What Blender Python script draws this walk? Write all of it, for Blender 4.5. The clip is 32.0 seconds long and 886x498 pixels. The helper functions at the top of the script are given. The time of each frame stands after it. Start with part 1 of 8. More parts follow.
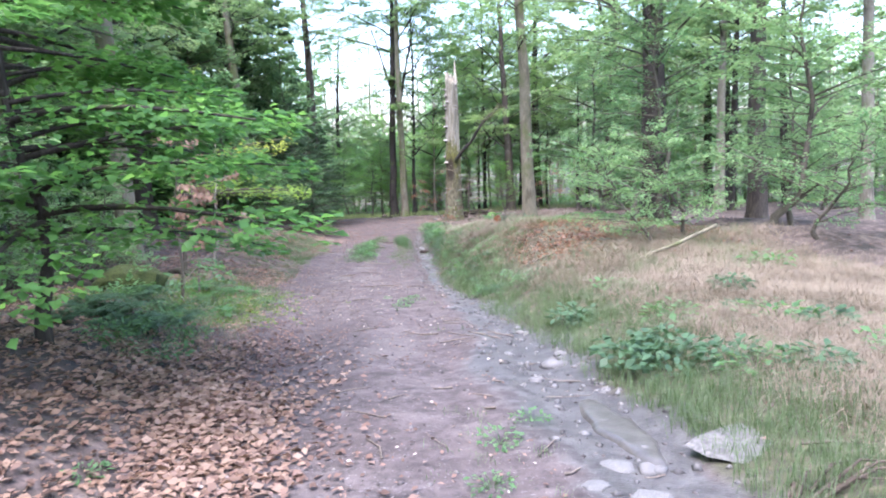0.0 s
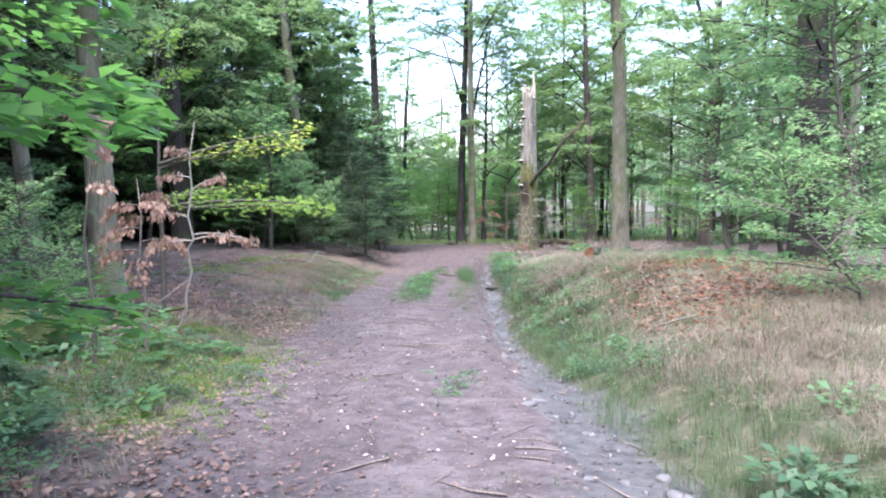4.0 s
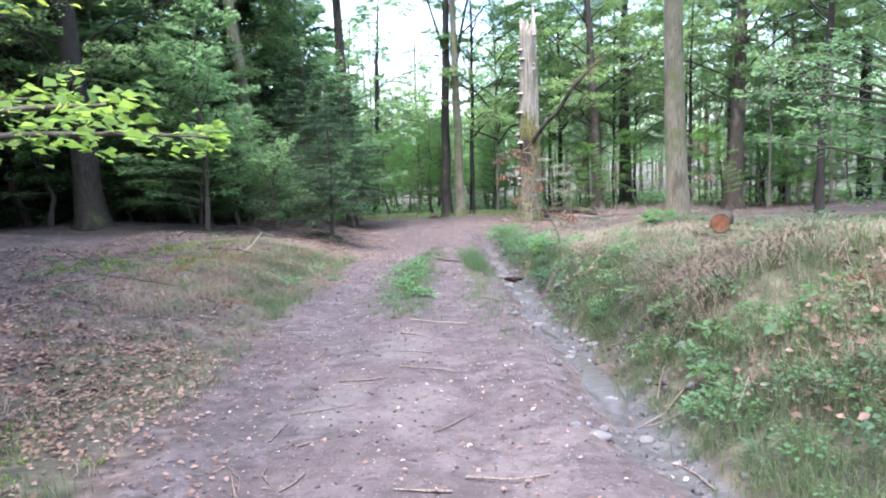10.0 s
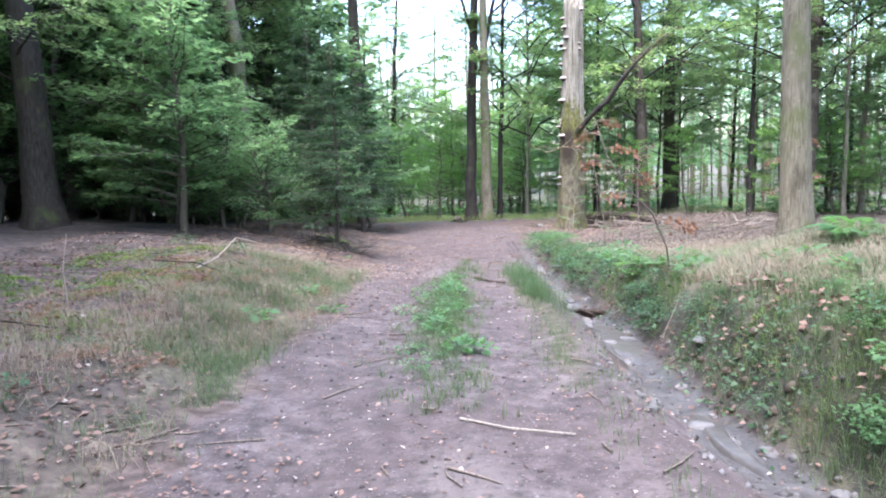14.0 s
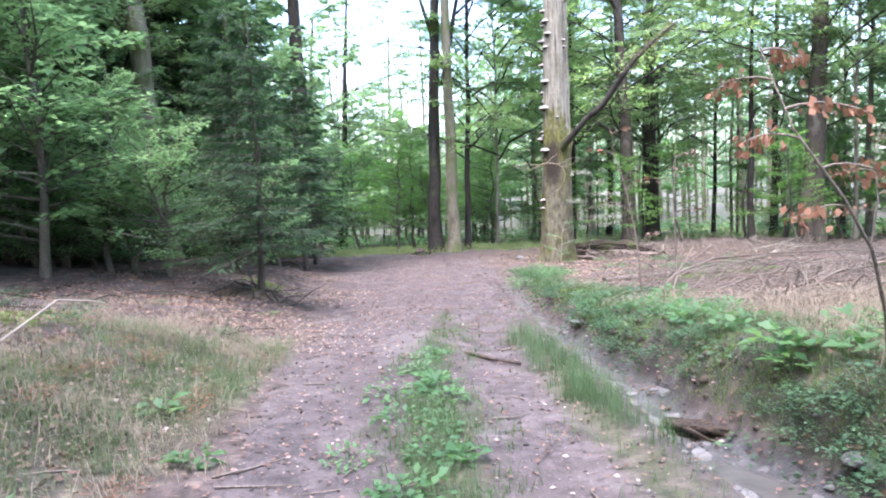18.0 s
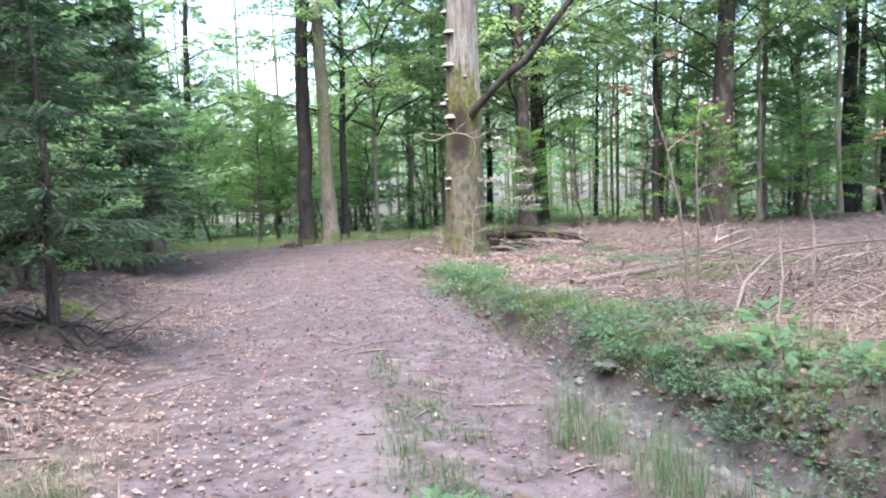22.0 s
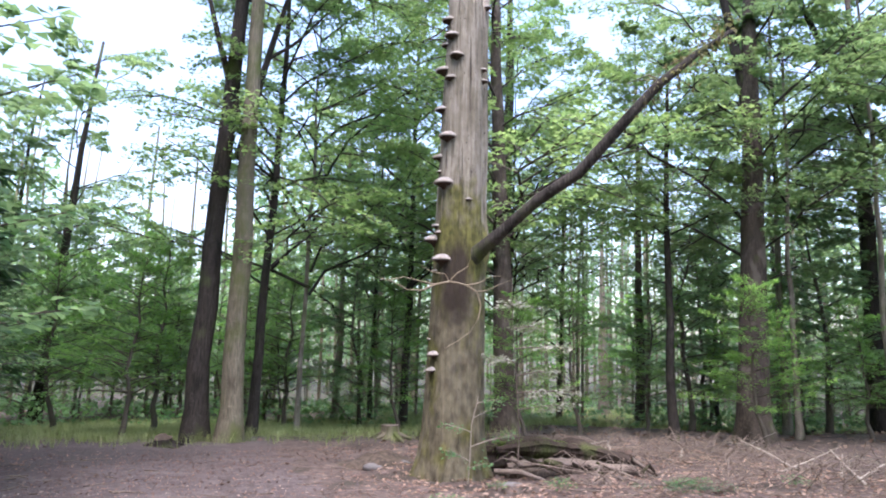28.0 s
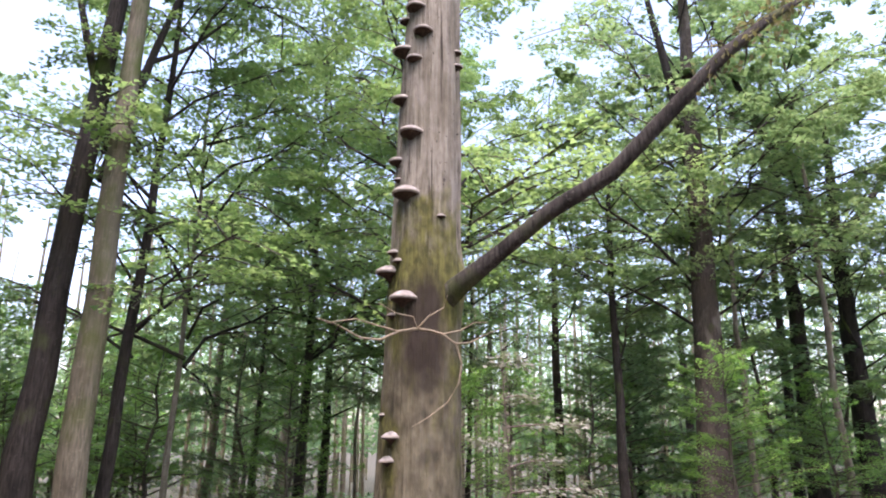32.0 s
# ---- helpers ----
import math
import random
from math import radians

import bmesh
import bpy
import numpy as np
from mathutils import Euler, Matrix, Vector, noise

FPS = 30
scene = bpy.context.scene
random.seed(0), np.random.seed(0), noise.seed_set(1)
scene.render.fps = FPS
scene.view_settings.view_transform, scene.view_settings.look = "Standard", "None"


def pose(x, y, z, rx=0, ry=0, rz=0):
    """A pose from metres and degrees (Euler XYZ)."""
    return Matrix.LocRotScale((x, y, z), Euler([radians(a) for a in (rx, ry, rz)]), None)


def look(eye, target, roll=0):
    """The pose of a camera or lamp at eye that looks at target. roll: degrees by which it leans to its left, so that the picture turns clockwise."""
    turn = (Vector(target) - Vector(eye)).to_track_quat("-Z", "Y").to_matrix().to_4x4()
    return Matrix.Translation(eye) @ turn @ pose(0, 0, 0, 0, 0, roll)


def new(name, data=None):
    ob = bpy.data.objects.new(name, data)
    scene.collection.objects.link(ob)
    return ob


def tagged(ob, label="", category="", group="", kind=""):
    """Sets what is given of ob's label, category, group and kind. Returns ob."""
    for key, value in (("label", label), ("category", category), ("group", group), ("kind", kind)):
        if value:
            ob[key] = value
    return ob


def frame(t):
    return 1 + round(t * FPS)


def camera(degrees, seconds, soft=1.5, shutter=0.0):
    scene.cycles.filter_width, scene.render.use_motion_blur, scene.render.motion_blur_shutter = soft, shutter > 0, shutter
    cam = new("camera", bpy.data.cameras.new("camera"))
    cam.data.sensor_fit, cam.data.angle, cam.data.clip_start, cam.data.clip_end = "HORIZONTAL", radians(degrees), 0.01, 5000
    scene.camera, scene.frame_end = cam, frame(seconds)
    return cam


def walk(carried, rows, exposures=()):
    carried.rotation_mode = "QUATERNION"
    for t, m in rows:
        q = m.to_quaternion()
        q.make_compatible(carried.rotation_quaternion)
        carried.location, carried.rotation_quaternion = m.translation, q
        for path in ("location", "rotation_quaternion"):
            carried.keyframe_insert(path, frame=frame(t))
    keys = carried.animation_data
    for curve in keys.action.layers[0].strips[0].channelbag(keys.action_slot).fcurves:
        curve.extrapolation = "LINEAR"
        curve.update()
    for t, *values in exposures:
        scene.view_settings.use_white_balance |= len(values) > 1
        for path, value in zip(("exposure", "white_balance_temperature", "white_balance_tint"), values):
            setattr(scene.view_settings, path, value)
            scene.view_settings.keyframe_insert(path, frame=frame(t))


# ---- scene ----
cam = camera(64.9, 32.0, soft=2.0)
METRES, EYE, TILT, LEAN, TURN = 33.0, 1.45, 0.0, 0.0, 0.0
ROWS = [
    (0.0, 0.0, 0.0, 0.0, -0.36, -7.63, 2.68),
    (0.5, 0.002, 0.017, -0.0018, 1.14, -6.63, 2.81),
    (1.0, 0.0, 0.0357, -0.0037, 3.9, -5.48, 2.76),
    (1.5, 0.0013, 0.0505, -0.0035, -0.66, -5.58, 3.05),
    (2.0, 0.0032, 0.0676, -0.0043, 2.31, -5.7, 2.1),
    (2.5, 0.0012, 0.0846, -0.005, 2.79, -6.27, 0.64),
    (4.5, -0.0023, 0.1447, -0.0112, 5.99, -4.87, 1.46),
    (5.0, -0.0034, 0.1596, -0.0123, 3.35, -4.47, 0.66),
    (5.5, -0.0051, 0.1733, -0.0142, 9.67, -2.84, 2.06),
    (6.0, -0.0113, 0.189, -0.0169, 12.27, -4.64, 2.87),
    (6.5, -0.0126, 0.203, -0.018, 11.46, -3.22, 3.25),
    (7.0, -0.015, 0.2176, -0.0182, 13.92, -4.47, 2.28),
    (7.5, -0.0196, 0.2323, -0.0193, 8.59, -6.13, 2.67),
    (8.0, -0.0213, 0.2484, -0.0216, 8.73, -4.77, 3.3),
    (8.5, -0.0254, 0.2644, -0.0233, 8.75, -5.08, 2.21),
    (9.0, -0.0274, 0.2794, -0.0237, 3.05, -5.13, 4.34),
    (9.5, -0.0291, 0.2946, -0.0241, 5.16, -5.97, 3.31),
    (10.0, -0.0344, 0.3107, -0.0248, 3.24, -7.49, 2.93),
    (10.5, -0.0344, 0.3254, -0.0264, 3.93, -7.32, 1.99),
    (11.0, -0.0401, 0.3419, -0.0276, 6.62, -6.85, 2.36),
    (11.5, -0.0421, 0.3561, -0.0284, 4.44, -6.58, 2.44),
    (12.0, -0.0439, 0.3711, -0.0285, 6.75, -6.72, 1.4),
    (12.5, -0.0469, 0.3856, -0.0287, 2.75, -5.7, 1.93),
    (13.0, -0.0474, 0.3994, -0.031, 3.78, -7.27, 2.65),
    (13.5, -0.0515, 0.4153, -0.0331, 4.63, -7.61, 1.84),
    (15.5, -0.0637, 0.4848, -0.037, 3.63, -4.71, 2.83),
    (16.0, -0.0681, 0.5, -0.038, 3.76, -4.73, 2.9),
    (16.5, -0.0689, 0.5169, -0.0395, 1.28, -3.11, 4.16),
    (17.0, -0.0689, 0.5317, -0.0399, 1.35, -3.5, 2.75),
    (17.5, -0.0699, 0.5488, -0.0404, -2.2, -4.84, 2.33),
    (18.0, -0.0701, 0.5636, -0.0417, 0.78, -4.92, 2.72),
    (18.5, -0.0744, 0.579, -0.0422, 1.26, -6.81, 2.91),
    (19.0, -0.0769, 0.5927, -0.0426, -2.79, -5.75, 4.19),
    (19.5, -0.0776, 0.6074, -0.0415, -5.14, -4.24, 4.77),
    (20.0, -0.0813, 0.6215, -0.0422, -7.32, -2.49, 3.2),
    (20.5, -0.0839, 0.6379, -0.0444, -8.22, -2.91, 3.89),
    (21.0, -0.0888, 0.6544, -0.0455, -8.37, -3.62, 2.54),
    (21.5, -0.0922, 0.6711, -0.0469, -10.79, -5.02, 3.33),
    (22.0, -0.0933, 0.6886, -0.0474, -11.34, -6.65, 2.68),
    (22.5, -0.0955, 0.7071, -0.047, -15.71, -1.68, 2.81),
    (23.0, -0.0937, 0.7244, -0.0477, -17.33, -1.12, 0.79),
    (23.5, -0.0944, 0.7389, -0.0474, -18.97, 2.76, -1.01),
    (24.0, -0.0957, 0.7527, -0.0469, -20.65, 5.33, 0.43),
    (24.5, -0.096, 0.7681, -0.0475, -18.95, 6.54, -0.04),
    (25.0, -0.0983, 0.7837, -0.0478, -20.92, 5.5, 0.5),
    (25.5, -0.0966, 0.7976, -0.05, -20.45, 6.22, 1.2),
    (27.5, -0.0894, 0.8641, -0.0555, -19.47, 7.49, 1.18),
    (28.0, -0.0865, 0.88, -0.0552, -18.36, 8.5, -1.12),
    (28.5, -0.0883, 0.8921, -0.0565, -17.91, 7.56, -1.94),
    (29.0, -0.09, 0.9042, -0.057, -21.27, 8.05, -0.39),
    (29.5, -0.0857, 0.9167, -0.0567, -20.11, 10.49, -0.07),
    (30.0, -0.0855, 0.9322, -0.0569, -22.48, 13.18, 0.04),
    (30.5, -0.0843, 0.9448, -0.0575, -24.43, 12.6, -1.13),
    (31.0, -0.0827, 0.9579, -0.0579, -25.75, 10.84, -2.2),
    (31.5, -0.0835, 0.9705, -0.0569, -27.1, 12.64, -0.86),
    (32.0, -0.082, 0.9829, -0.0585, -28.63, 15.81, -0.26),
]
walk(cam, [(t, pose(0, 0, EYE, TILT, LEAN, TURN) @ pose(METRES * x, METRES * y, METRES * z, 90 + pitch, roll, yaw)) for t, x, y, z, yaw, pitch, roll in ROWS],
     [(0.0, 2.62, 5750, 21), (4.0, 2.68, 5750, 20.5), (10.0, 2.75, 5750, 19), (13.0, 2.78, 5750, 18.5), (19.0, 2.87, 5800, 21), (22.5, 2.73, 5850, 20.5), (24.0, 2.45, 5850, 22), (26.0, 2.2, 5950, 23.5), (29.0, 2.1, 6150, 25.5), (32.0, 2.1, 6500, 31)])

# ---- sky and sun: bright thin overcast ----
world = bpy.data.worlds.new("sky")
scene.world = world
world.use_nodes = True
wn = world.node_tree
sky = wn.nodes.new("ShaderNodeTexSky")
sky.sky_type = "NISHITA"
sky.sun_disc = False
sky.sun_elevation = radians(72)
sky.sun_rotation = radians(205)
sky.air_density = 1.2
sky.dust_density = 3.0
bg = wn.nodes["Background"]
bg.inputs["Strength"].default_value = 0.15
wn.links.new(sky.outputs[0], bg.inputs[0])
sun = new("sun", bpy.data.lights.new("sun", "SUN"))
sun.data.energy = 1.5
sun.data.angle = radians(60)
sun.data.color = (1.0, 0.95, 0.88)
sun.matrix_world = look((-5.2, -11.2, 38), (0, 0, 0))


# ---- materials ----
def nodes(name):
    m = bpy.data.materials.new(name)
    m.use_nodes = True
    return m, m.node_tree.nodes, m.node_tree.links, m.node_tree.nodes["Principled BSDF"]


def add_noise(n, l, scale, detail=4.0, stretch=(1, 1, 1), space="Object"):
    tc = n.new("ShaderNodeTexCoord")
    mp = n.new("ShaderNodeMapping")
    mp.inputs["Scale"].default_value = stretch
    tex = n.new("ShaderNodeTexNoise")
    tex.inputs["Scale"].default_value = scale
    tex.inputs["Detail"].default_value = detail
    l.new(tc.outputs[space], mp.inputs[0])
    l.new(mp.outputs[0], tex.inputs["Vector"])
    return tex.outputs["Fac"]


def ramp(n, l, fac, stops):
    r = n.new("ShaderNodeValToRGB")
    e = r.color_ramp.elements
    while len(e) < len(stops):
        e.new(0.5)
    for el, (p, c) in zip(e, stops):
        el.position = p
        el.color = (*c, 1)
    l.new(fac, r.inputs[0])
    return r.outputs[0]


def mix(n, l, fac, a, b):
    m = n.new("ShaderNodeMix")
    m.data_type = "RGBA"
    if hasattr(fac, "is_output"):
        l.new(fac, m.inputs[0])
    else:
        m.inputs[0].default_value = fac
    for s, v in ((m.inputs[6], a), (m.inputs[7], b)):
        if hasattr(v, "is_output"):
            l.new(v, s)
        else:
            s.default_value = (*v, 1)
    return m.outputs[2]


def bump(n, l, b, height, strength, distance):
    k = n.new("ShaderNodeBump")
    k.inputs["Strength"].default_value = strength
    k.inputs["Distance"].default_value = distance
    l.new(height, k.inputs["Height"])
    l.new(k.outputs[0], b.inputs["Normal"])


def leaf_material(name, stops, through_stops, thru=0.4, rough=0.45, gloss=0.2):
    """A thin leaf: glossy skin over diffuse, and light that shines through it."""
    m, n, l, b = nodes(name)
    g = n.new("ShaderNodeNewGeometry")
    rnd = g.outputs["Random Per Island"]
    big = add_noise(n, l, 0.35, 2.0)
    mixv = n.new("ShaderNodeMath")
    mixv.operation = "MULTIPLY_ADD"
    mixv.inputs[1].default_value = 0.55
    l.new(rnd, mixv.inputs[0])
    half = n.new("ShaderNodeMath")
    half.operation = "MULTIPLY"
    half.inputs[1].default_value = 0.5
    l.new(big, half.inputs[0])
    info = n.new("ShaderNodeObjectInfo")
    own = n.new("ShaderNodeMath")
    own.operation = "MULTIPLY_ADD"
    own.inputs[1].default_value = 0.3
    l.new(info.outputs["Random"], own.inputs[0])
    l.new(half.outputs[0], own.inputs[2])
    shift = n.new("ShaderNodeMath")
    shift.operation = "SUBTRACT"
    shift.inputs[1].default_value = 0.15
    l.new(own.outputs[0], shift.inputs[0])
    l.new(shift.outputs[0], mixv.inputs[2])
    l.new(ramp(n, l, mixv.outputs[0], stops), b.inputs["Base Color"])
    b.inputs["Roughness"].default_value = rough
    b.inputs["Specular IOR Level"].default_value = gloss
    t = n.new("ShaderNodeBsdfTranslucent")
    l.new(ramp(n, l, mixv.outputs[0], through_stops), t.inputs[0])
    s = n.new("ShaderNodeMixShader")
    s.inputs[0].default_value = thru
    l.new(b.outputs[0], s.inputs[1])
    l.new(t.outputs[0], s.inputs[2])
    l.new(s.outputs[0], n["Material Output"].inputs[0])
    return m


def bark_material(name, dark, light, moss=0.0, streak=6.0, depth=0.02, moss_color=(0.09, 0.12, 0.03), patch_color=None):
    """Fissured bark: upright streaks, broad blotches, lichen flecks, moss, and pale or dark patches where the bark has peeled."""
    m, n, l, b = nodes(name)
    fine = add_noise(n, l, streak, 7.0, (6, 6, 0.7))
    blotch = add_noise(n, l, 1.3, 4.0, (1, 1, 0.5))
    c = ramp(n, l, fine, [(0.3, dark), (0.7, light)])
    mid = tuple(0.5 * (p + q) for p, q in zip(dark, light))
    c = mix(n, l, ramp(n, l, blotch, [(0.42, (0, 0, 0)), (0.62, (0.7, 0.7, 0.7))]), c, mid)
    low = tuple(0.55 * p for p in dark)
    c = mix(n, l, ramp(n, l, add_noise(n, l, 3.1, 5.0, (1, 1, 0.35)), [(0.3, (0.75, 0.75, 0.75)), (0.46, (0, 0, 0))]), c, low)
    c = mix(n, l, ramp(n, l, add_noise(n, l, 13.0, 3.0, (1, 1, 1.6)), [(0.62, (0, 0, 0)), (0.7, (0.55, 0.55, 0.55))]), c, tuple(min(1, 1.25 * p) for p in light))
    if patch_color:
        c = mix(n, l, ramp(n, l, add_noise(n, l, 2.4, 6.0, (1, 1, 0.5)), [(0.56, (0, 0, 0)), (0.64, (0.6, 0.6, 0.6))]), c, patch_color)
    if moss:
        patch = add_noise(n, l, 1.7, 6.0, (1, 1, 0.6))
        k = ramp(n, l, patch, [(0.62 - 0.3 * moss, (0, 0, 0)), (0.78 - 0.25 * moss, (0.85, 0.85, 0.85))])
        c = mix(n, l, k, c, moss_color)
    l.new(c, b.inputs["Base Color"])
    b.inputs["Roughness"].default_value = 0.9
    b.inputs["Specular IOR Level"].default_value = 0.2
    bump(n, l, b, fine, 0.9, depth)
    return m


def plain_material(name, stops, scale=8.0, rough=0.85, relief=0.01, stretch=(1, 1, 1), island=False):
    m, n, l, b = nodes(name)
    f = add_noise(n, l, scale, 5.0, stretch)
    c = ramp(n, l, f, stops)
    if island:
        g = n.new("ShaderNodeNewGeometry")
        c2 = ramp(n, l, g.outputs["Random Per Island"], stops)
        c = mix(n, l, 0.65, c, c2)
    l.new(c, b.inputs["Base Color"])
    b.inputs["Roughness"].default_value = rough
    b.inputs["Specular IOR Level"].default_value = 0.25
    if relief:
        bump(n, l, b, f, 0.6, relief)
    return m


BEECH_LEAF = leaf_material("beech_leaf", [(0.1, (0.055, 0.125, 0.055)), (0.9, (0.115, 0.2, 0.085))], [(0.1, (0.2, 0.38, 0.15)), (0.9, (0.38, 0.55, 0.23))], 0.5, 0.45)
CANOPY_LEAF = leaf_material("canopy_leaf", [(0.1, (0.055, 0.11, 0.05)), (0.9, (0.11, 0.18, 0.08))], [(0.1, (0.22, 0.38, 0.14)), (0.9, (0.42, 0.57, 0.22))], 0.52, 0.45)
BRIGHT_LEAF = leaf_material("bright_leaf", [(0.1, (0.055, 0.14, 0.04)), (0.9, (0.1, 0.21, 0.055))], [(0.1, (0.2, 0.44, 0.09)), (0.9, (0.36, 0.6, 0.14))], 0.55, 0.45)
MID_LEAF = leaf_material("fresh_canopy_leaf", [(0.1, (0.06, 0.125, 0.048)), (0.9, (0.11, 0.19, 0.07))], [(0.1, (0.23, 0.42, 0.12)), (0.9, (0.42, 0.58, 0.19))], 0.53, 0.45)
YELLOW_LEAF = leaf_material("yellow_leaf", [(0.1, (0.16, 0.23, 0.035)), (0.9, (0.29, 0.34, 0.06))], [(0.1, (0.42, 0.56, 0.08)), (0.9, (0.62, 0.68, 0.14))], 0.5, 0.45)
LIME_LEAF = leaf_material("lime_leaf", [(0.1, (0.1, 0.18, 0.04)), (0.9, (0.16, 0.25, 0.055))], [(0.1, (0.3, 0.5, 0.08)), (0.9, (0.45, 0.62, 0.12))], 0.5, 0.45)
DRY_LEAF = leaf_material("dry_leaf", [(0.1, (0.18, 0.1, 0.066)), (0.9, (0.38, 0.26, 0.185))], [(0.1, (0.26, 0.14, 0.11)), (0.9, (0.42, 0.28, 0.23))], 0.25, 0.6)
RED_LEAF = leaf_material("withered_red_leaf", [(0.1, (0.12, 0.05, 0.026)), (0.9, (0.3, 0.165, 0.1))], [(0.1, (0.18, 0.085, 0.045)), (0.9, (0.32, 0.18, 0.1))], 0.25, 0.6)
TAN_LEAF = leaf_material("tan_leaf", [(0.1, (0.15, 0.095, 0.07)), (0.6, (0.31, 0.215, 0.16)), (0.95, (0.39, 0.3, 0.235))], [(0.1, (0.25, 0.14, 0.08)), (0.9, (0.42, 0.28, 0.18))], 0.15, 0.6)
OCHRE_LEAF = leaf_material("ochre_leaf", [(0.1, (0.09, 0.088, 0.04)), (0.9, (0.19, 0.18, 0.085))], [(0.1, (0.18, 0.18, 0.06)), (0.9, (0.32, 0.31, 0.12))], 0.35, 0.6)
LITTER = leaf_material("litter_leaf", [(0.1, (0.075, 0.045, 0.034)), (0.45, (0.17, 0.105, 0.08)), (0.75, (0.25, 0.172, 0.138)), (0.95, (0.37, 0.295, 0.26))],
                       [(0.1, (0.1, 0.05, 0.03)), (0.9, (0.3, 0.18, 0.1))], 0.1, 0.6)
NEEDLE = leaf_material("needle", [(0.1, (0.021, 0.04, 0.022)), (0.9, (0.047, 0.074, 0.038))], [(0.1, (0.06, 0.15, 0.05)), (0.9, (0.12, 0.24, 0.08))], 0.3, 0.6, 0.15)
HERB = leaf_material("herb_leaf", [(0.1, (0.055, 0.125, 0.055)), (0.9, (0.115, 0.21, 0.095))], [(0.1, (0.13, 0.29, 0.08)), (0.9, (0.23, 0.42, 0.12))], 0.4, 0.4)
PALE_LEAF = leaf_material("pale_leaf", [(0.1, (0.2, 0.21, 0.165)), (0.9, (0.34, 0.335, 0.28))],
                          [(0.1, (0.15, 0.2, 0.1)), (0.9, (0.25, 0.3, 0.15))], 0.35, 0.5)
PALE_GRASS = leaf_material("pale_clearing_grass", [(0.1, (0.16, 0.22, 0.09)), (0.9, (0.3, 0.34, 0.16))],
                           [(0.1, (0.25, 0.36, 0.1)), (0.9, (0.42, 0.5, 0.18))], 0.4, 0.5)
SPRAY_LEAF = leaf_material("spray_leaf", [(0.1, (0.036, 0.1, 0.028)), (0.9, (0.075, 0.17, 0.045))], [(0.1, (0.1, 0.27, 0.055)), (0.9, (0.19, 0.38, 0.08))], 0.5, 0.5)
MOSS_BLADE = leaf_material("moss_blade", [(0.1, (0.085, 0.14, 0.028)), (0.9, (0.15, 0.22, 0.045))], [(0.1, (0.12, 0.22, 0.03)), (0.9, (0.2, 0.34, 0.06))], 0.3, 0.6)
IVY = leaf_material("ivy_leaf", [(0.1, (0.035, 0.075, 0.04)), (0.9, (0.085, 0.15, 0.075))], [(0.1, (0.07, 0.15, 0.06)), (0.9, (0.14, 0.26, 0.1))], 0.3, 0.4)
GREEN_GRASS = leaf_material("green_grass", [(0.1, (0.055, 0.09, 0.04)), (0.9, (0.115, 0.15, 0.08))],
                            [(0.1, (0.1, 0.2, 0.05)), (0.9, (0.2, 0.3, 0.1))], 0.35, 0.5)
DEAD_STEM = leaf_material("withered_stem", [(0.1, (0.1, 0.078, 0.055)), (0.9, (0.24, 0.2, 0.15))], [(0.1, (0.1, 0.08, 0.05)), (0.9, (0.2, 0.16, 0.1))], 0.15, 0.7)
TAN_GRASS = leaf_material("tan_grass", [(0.1, (0.15, 0.122, 0.087)), (0.9, (0.33, 0.275, 0.207))],
                          [(0.1, (0.22, 0.18, 0.12)), (0.9, (0.37, 0.31, 0.22))], 0.25, 0.6)
RUSH = leaf_material("rush_blade", [(0.1, (0.055, 0.11, 0.045)), (0.9, (0.12, 0.19, 0.085))],
                     [(0.1, (0.08, 0.16, 0.05)), (0.9, (0.14, 0.22, 0.07))], 0.25, 0.5)

BARK_GREY = bark_material("bark_grey_green", (0.13, 0.115, 0.085), (0.3, 0.27, 0.21), 0.25)
BARK_DARK = bark_material("bark_dark", (0.016, 0.014, 0.012), (0.068, 0.058, 0.048), 0.18)
BARK_BROWN = bark_material("bark_brown", (0.032, 0.026, 0.021), (0.12, 0.098, 0.078), 0.12, 7.0, 0.03, patch_color=(0.19, 0.165, 0.135))
BARK_PALE = bark_material("bark_pale", (0.1, 0.088, 0.06), (0.25, 0.222, 0.16), 0.4, patch_color=(0.11, 0.105, 0.06))
BARK_LIMB = bark_material("limb_bark", (0.026, 0.023, 0.02), (0.1, 0.09, 0.078), 0.3)
BARK_MOSSY = bark_material("bark_mossy", (0.12, 0.105, 0.07), (0.28, 0.245, 0.17), 0.5, moss_color=(0.13, 0.135, 0.06))
TWIG = bark_material("twig_bark", (0.05, 0.045, 0.035), (0.15, 0.13, 0.1), 0.0, 20.0, 0.004)
DEADWOOD = plain_material("dead_branch_wood", [(0.3, (0.09, 0.07, 0.056)), (0.7, (0.24, 0.195, 0.16))], 14, 0.9, 0.006, (6, 6, 1))
PALEWOOD = plain_material("bleached_wood", [(0.3, (0.19, 0.165, 0.13)), (0.7, (0.37, 0.33, 0.275))], 14, 0.85, 0.006, (6, 6, 1))
CUTWOOD = plain_material("fresh_cut_wood", [(0.3, (0.1, 0.042, 0.022)), (0.7, (0.21, 0.092, 0.044))], 16, 0.8, 0.004)
MOSS = plain_material("moss", [(0.35, (0.018, 0.024, 0.009)), (0.65, (0.07, 0.09, 0.024))], 22, 0.95, 0.05)
ROTTEN = bark_material("rotten_wood", (0.014, 0.011, 0.009), (0.085, 0.062, 0.047), 0.12, 5.0, 0.04)
STONE = plain_material("stone", [(0.3, (0.055, 0.051, 0.049)), (0.7, (0.16, 0.153, 0.149))], 12, 0.85, 0.008, island=True)
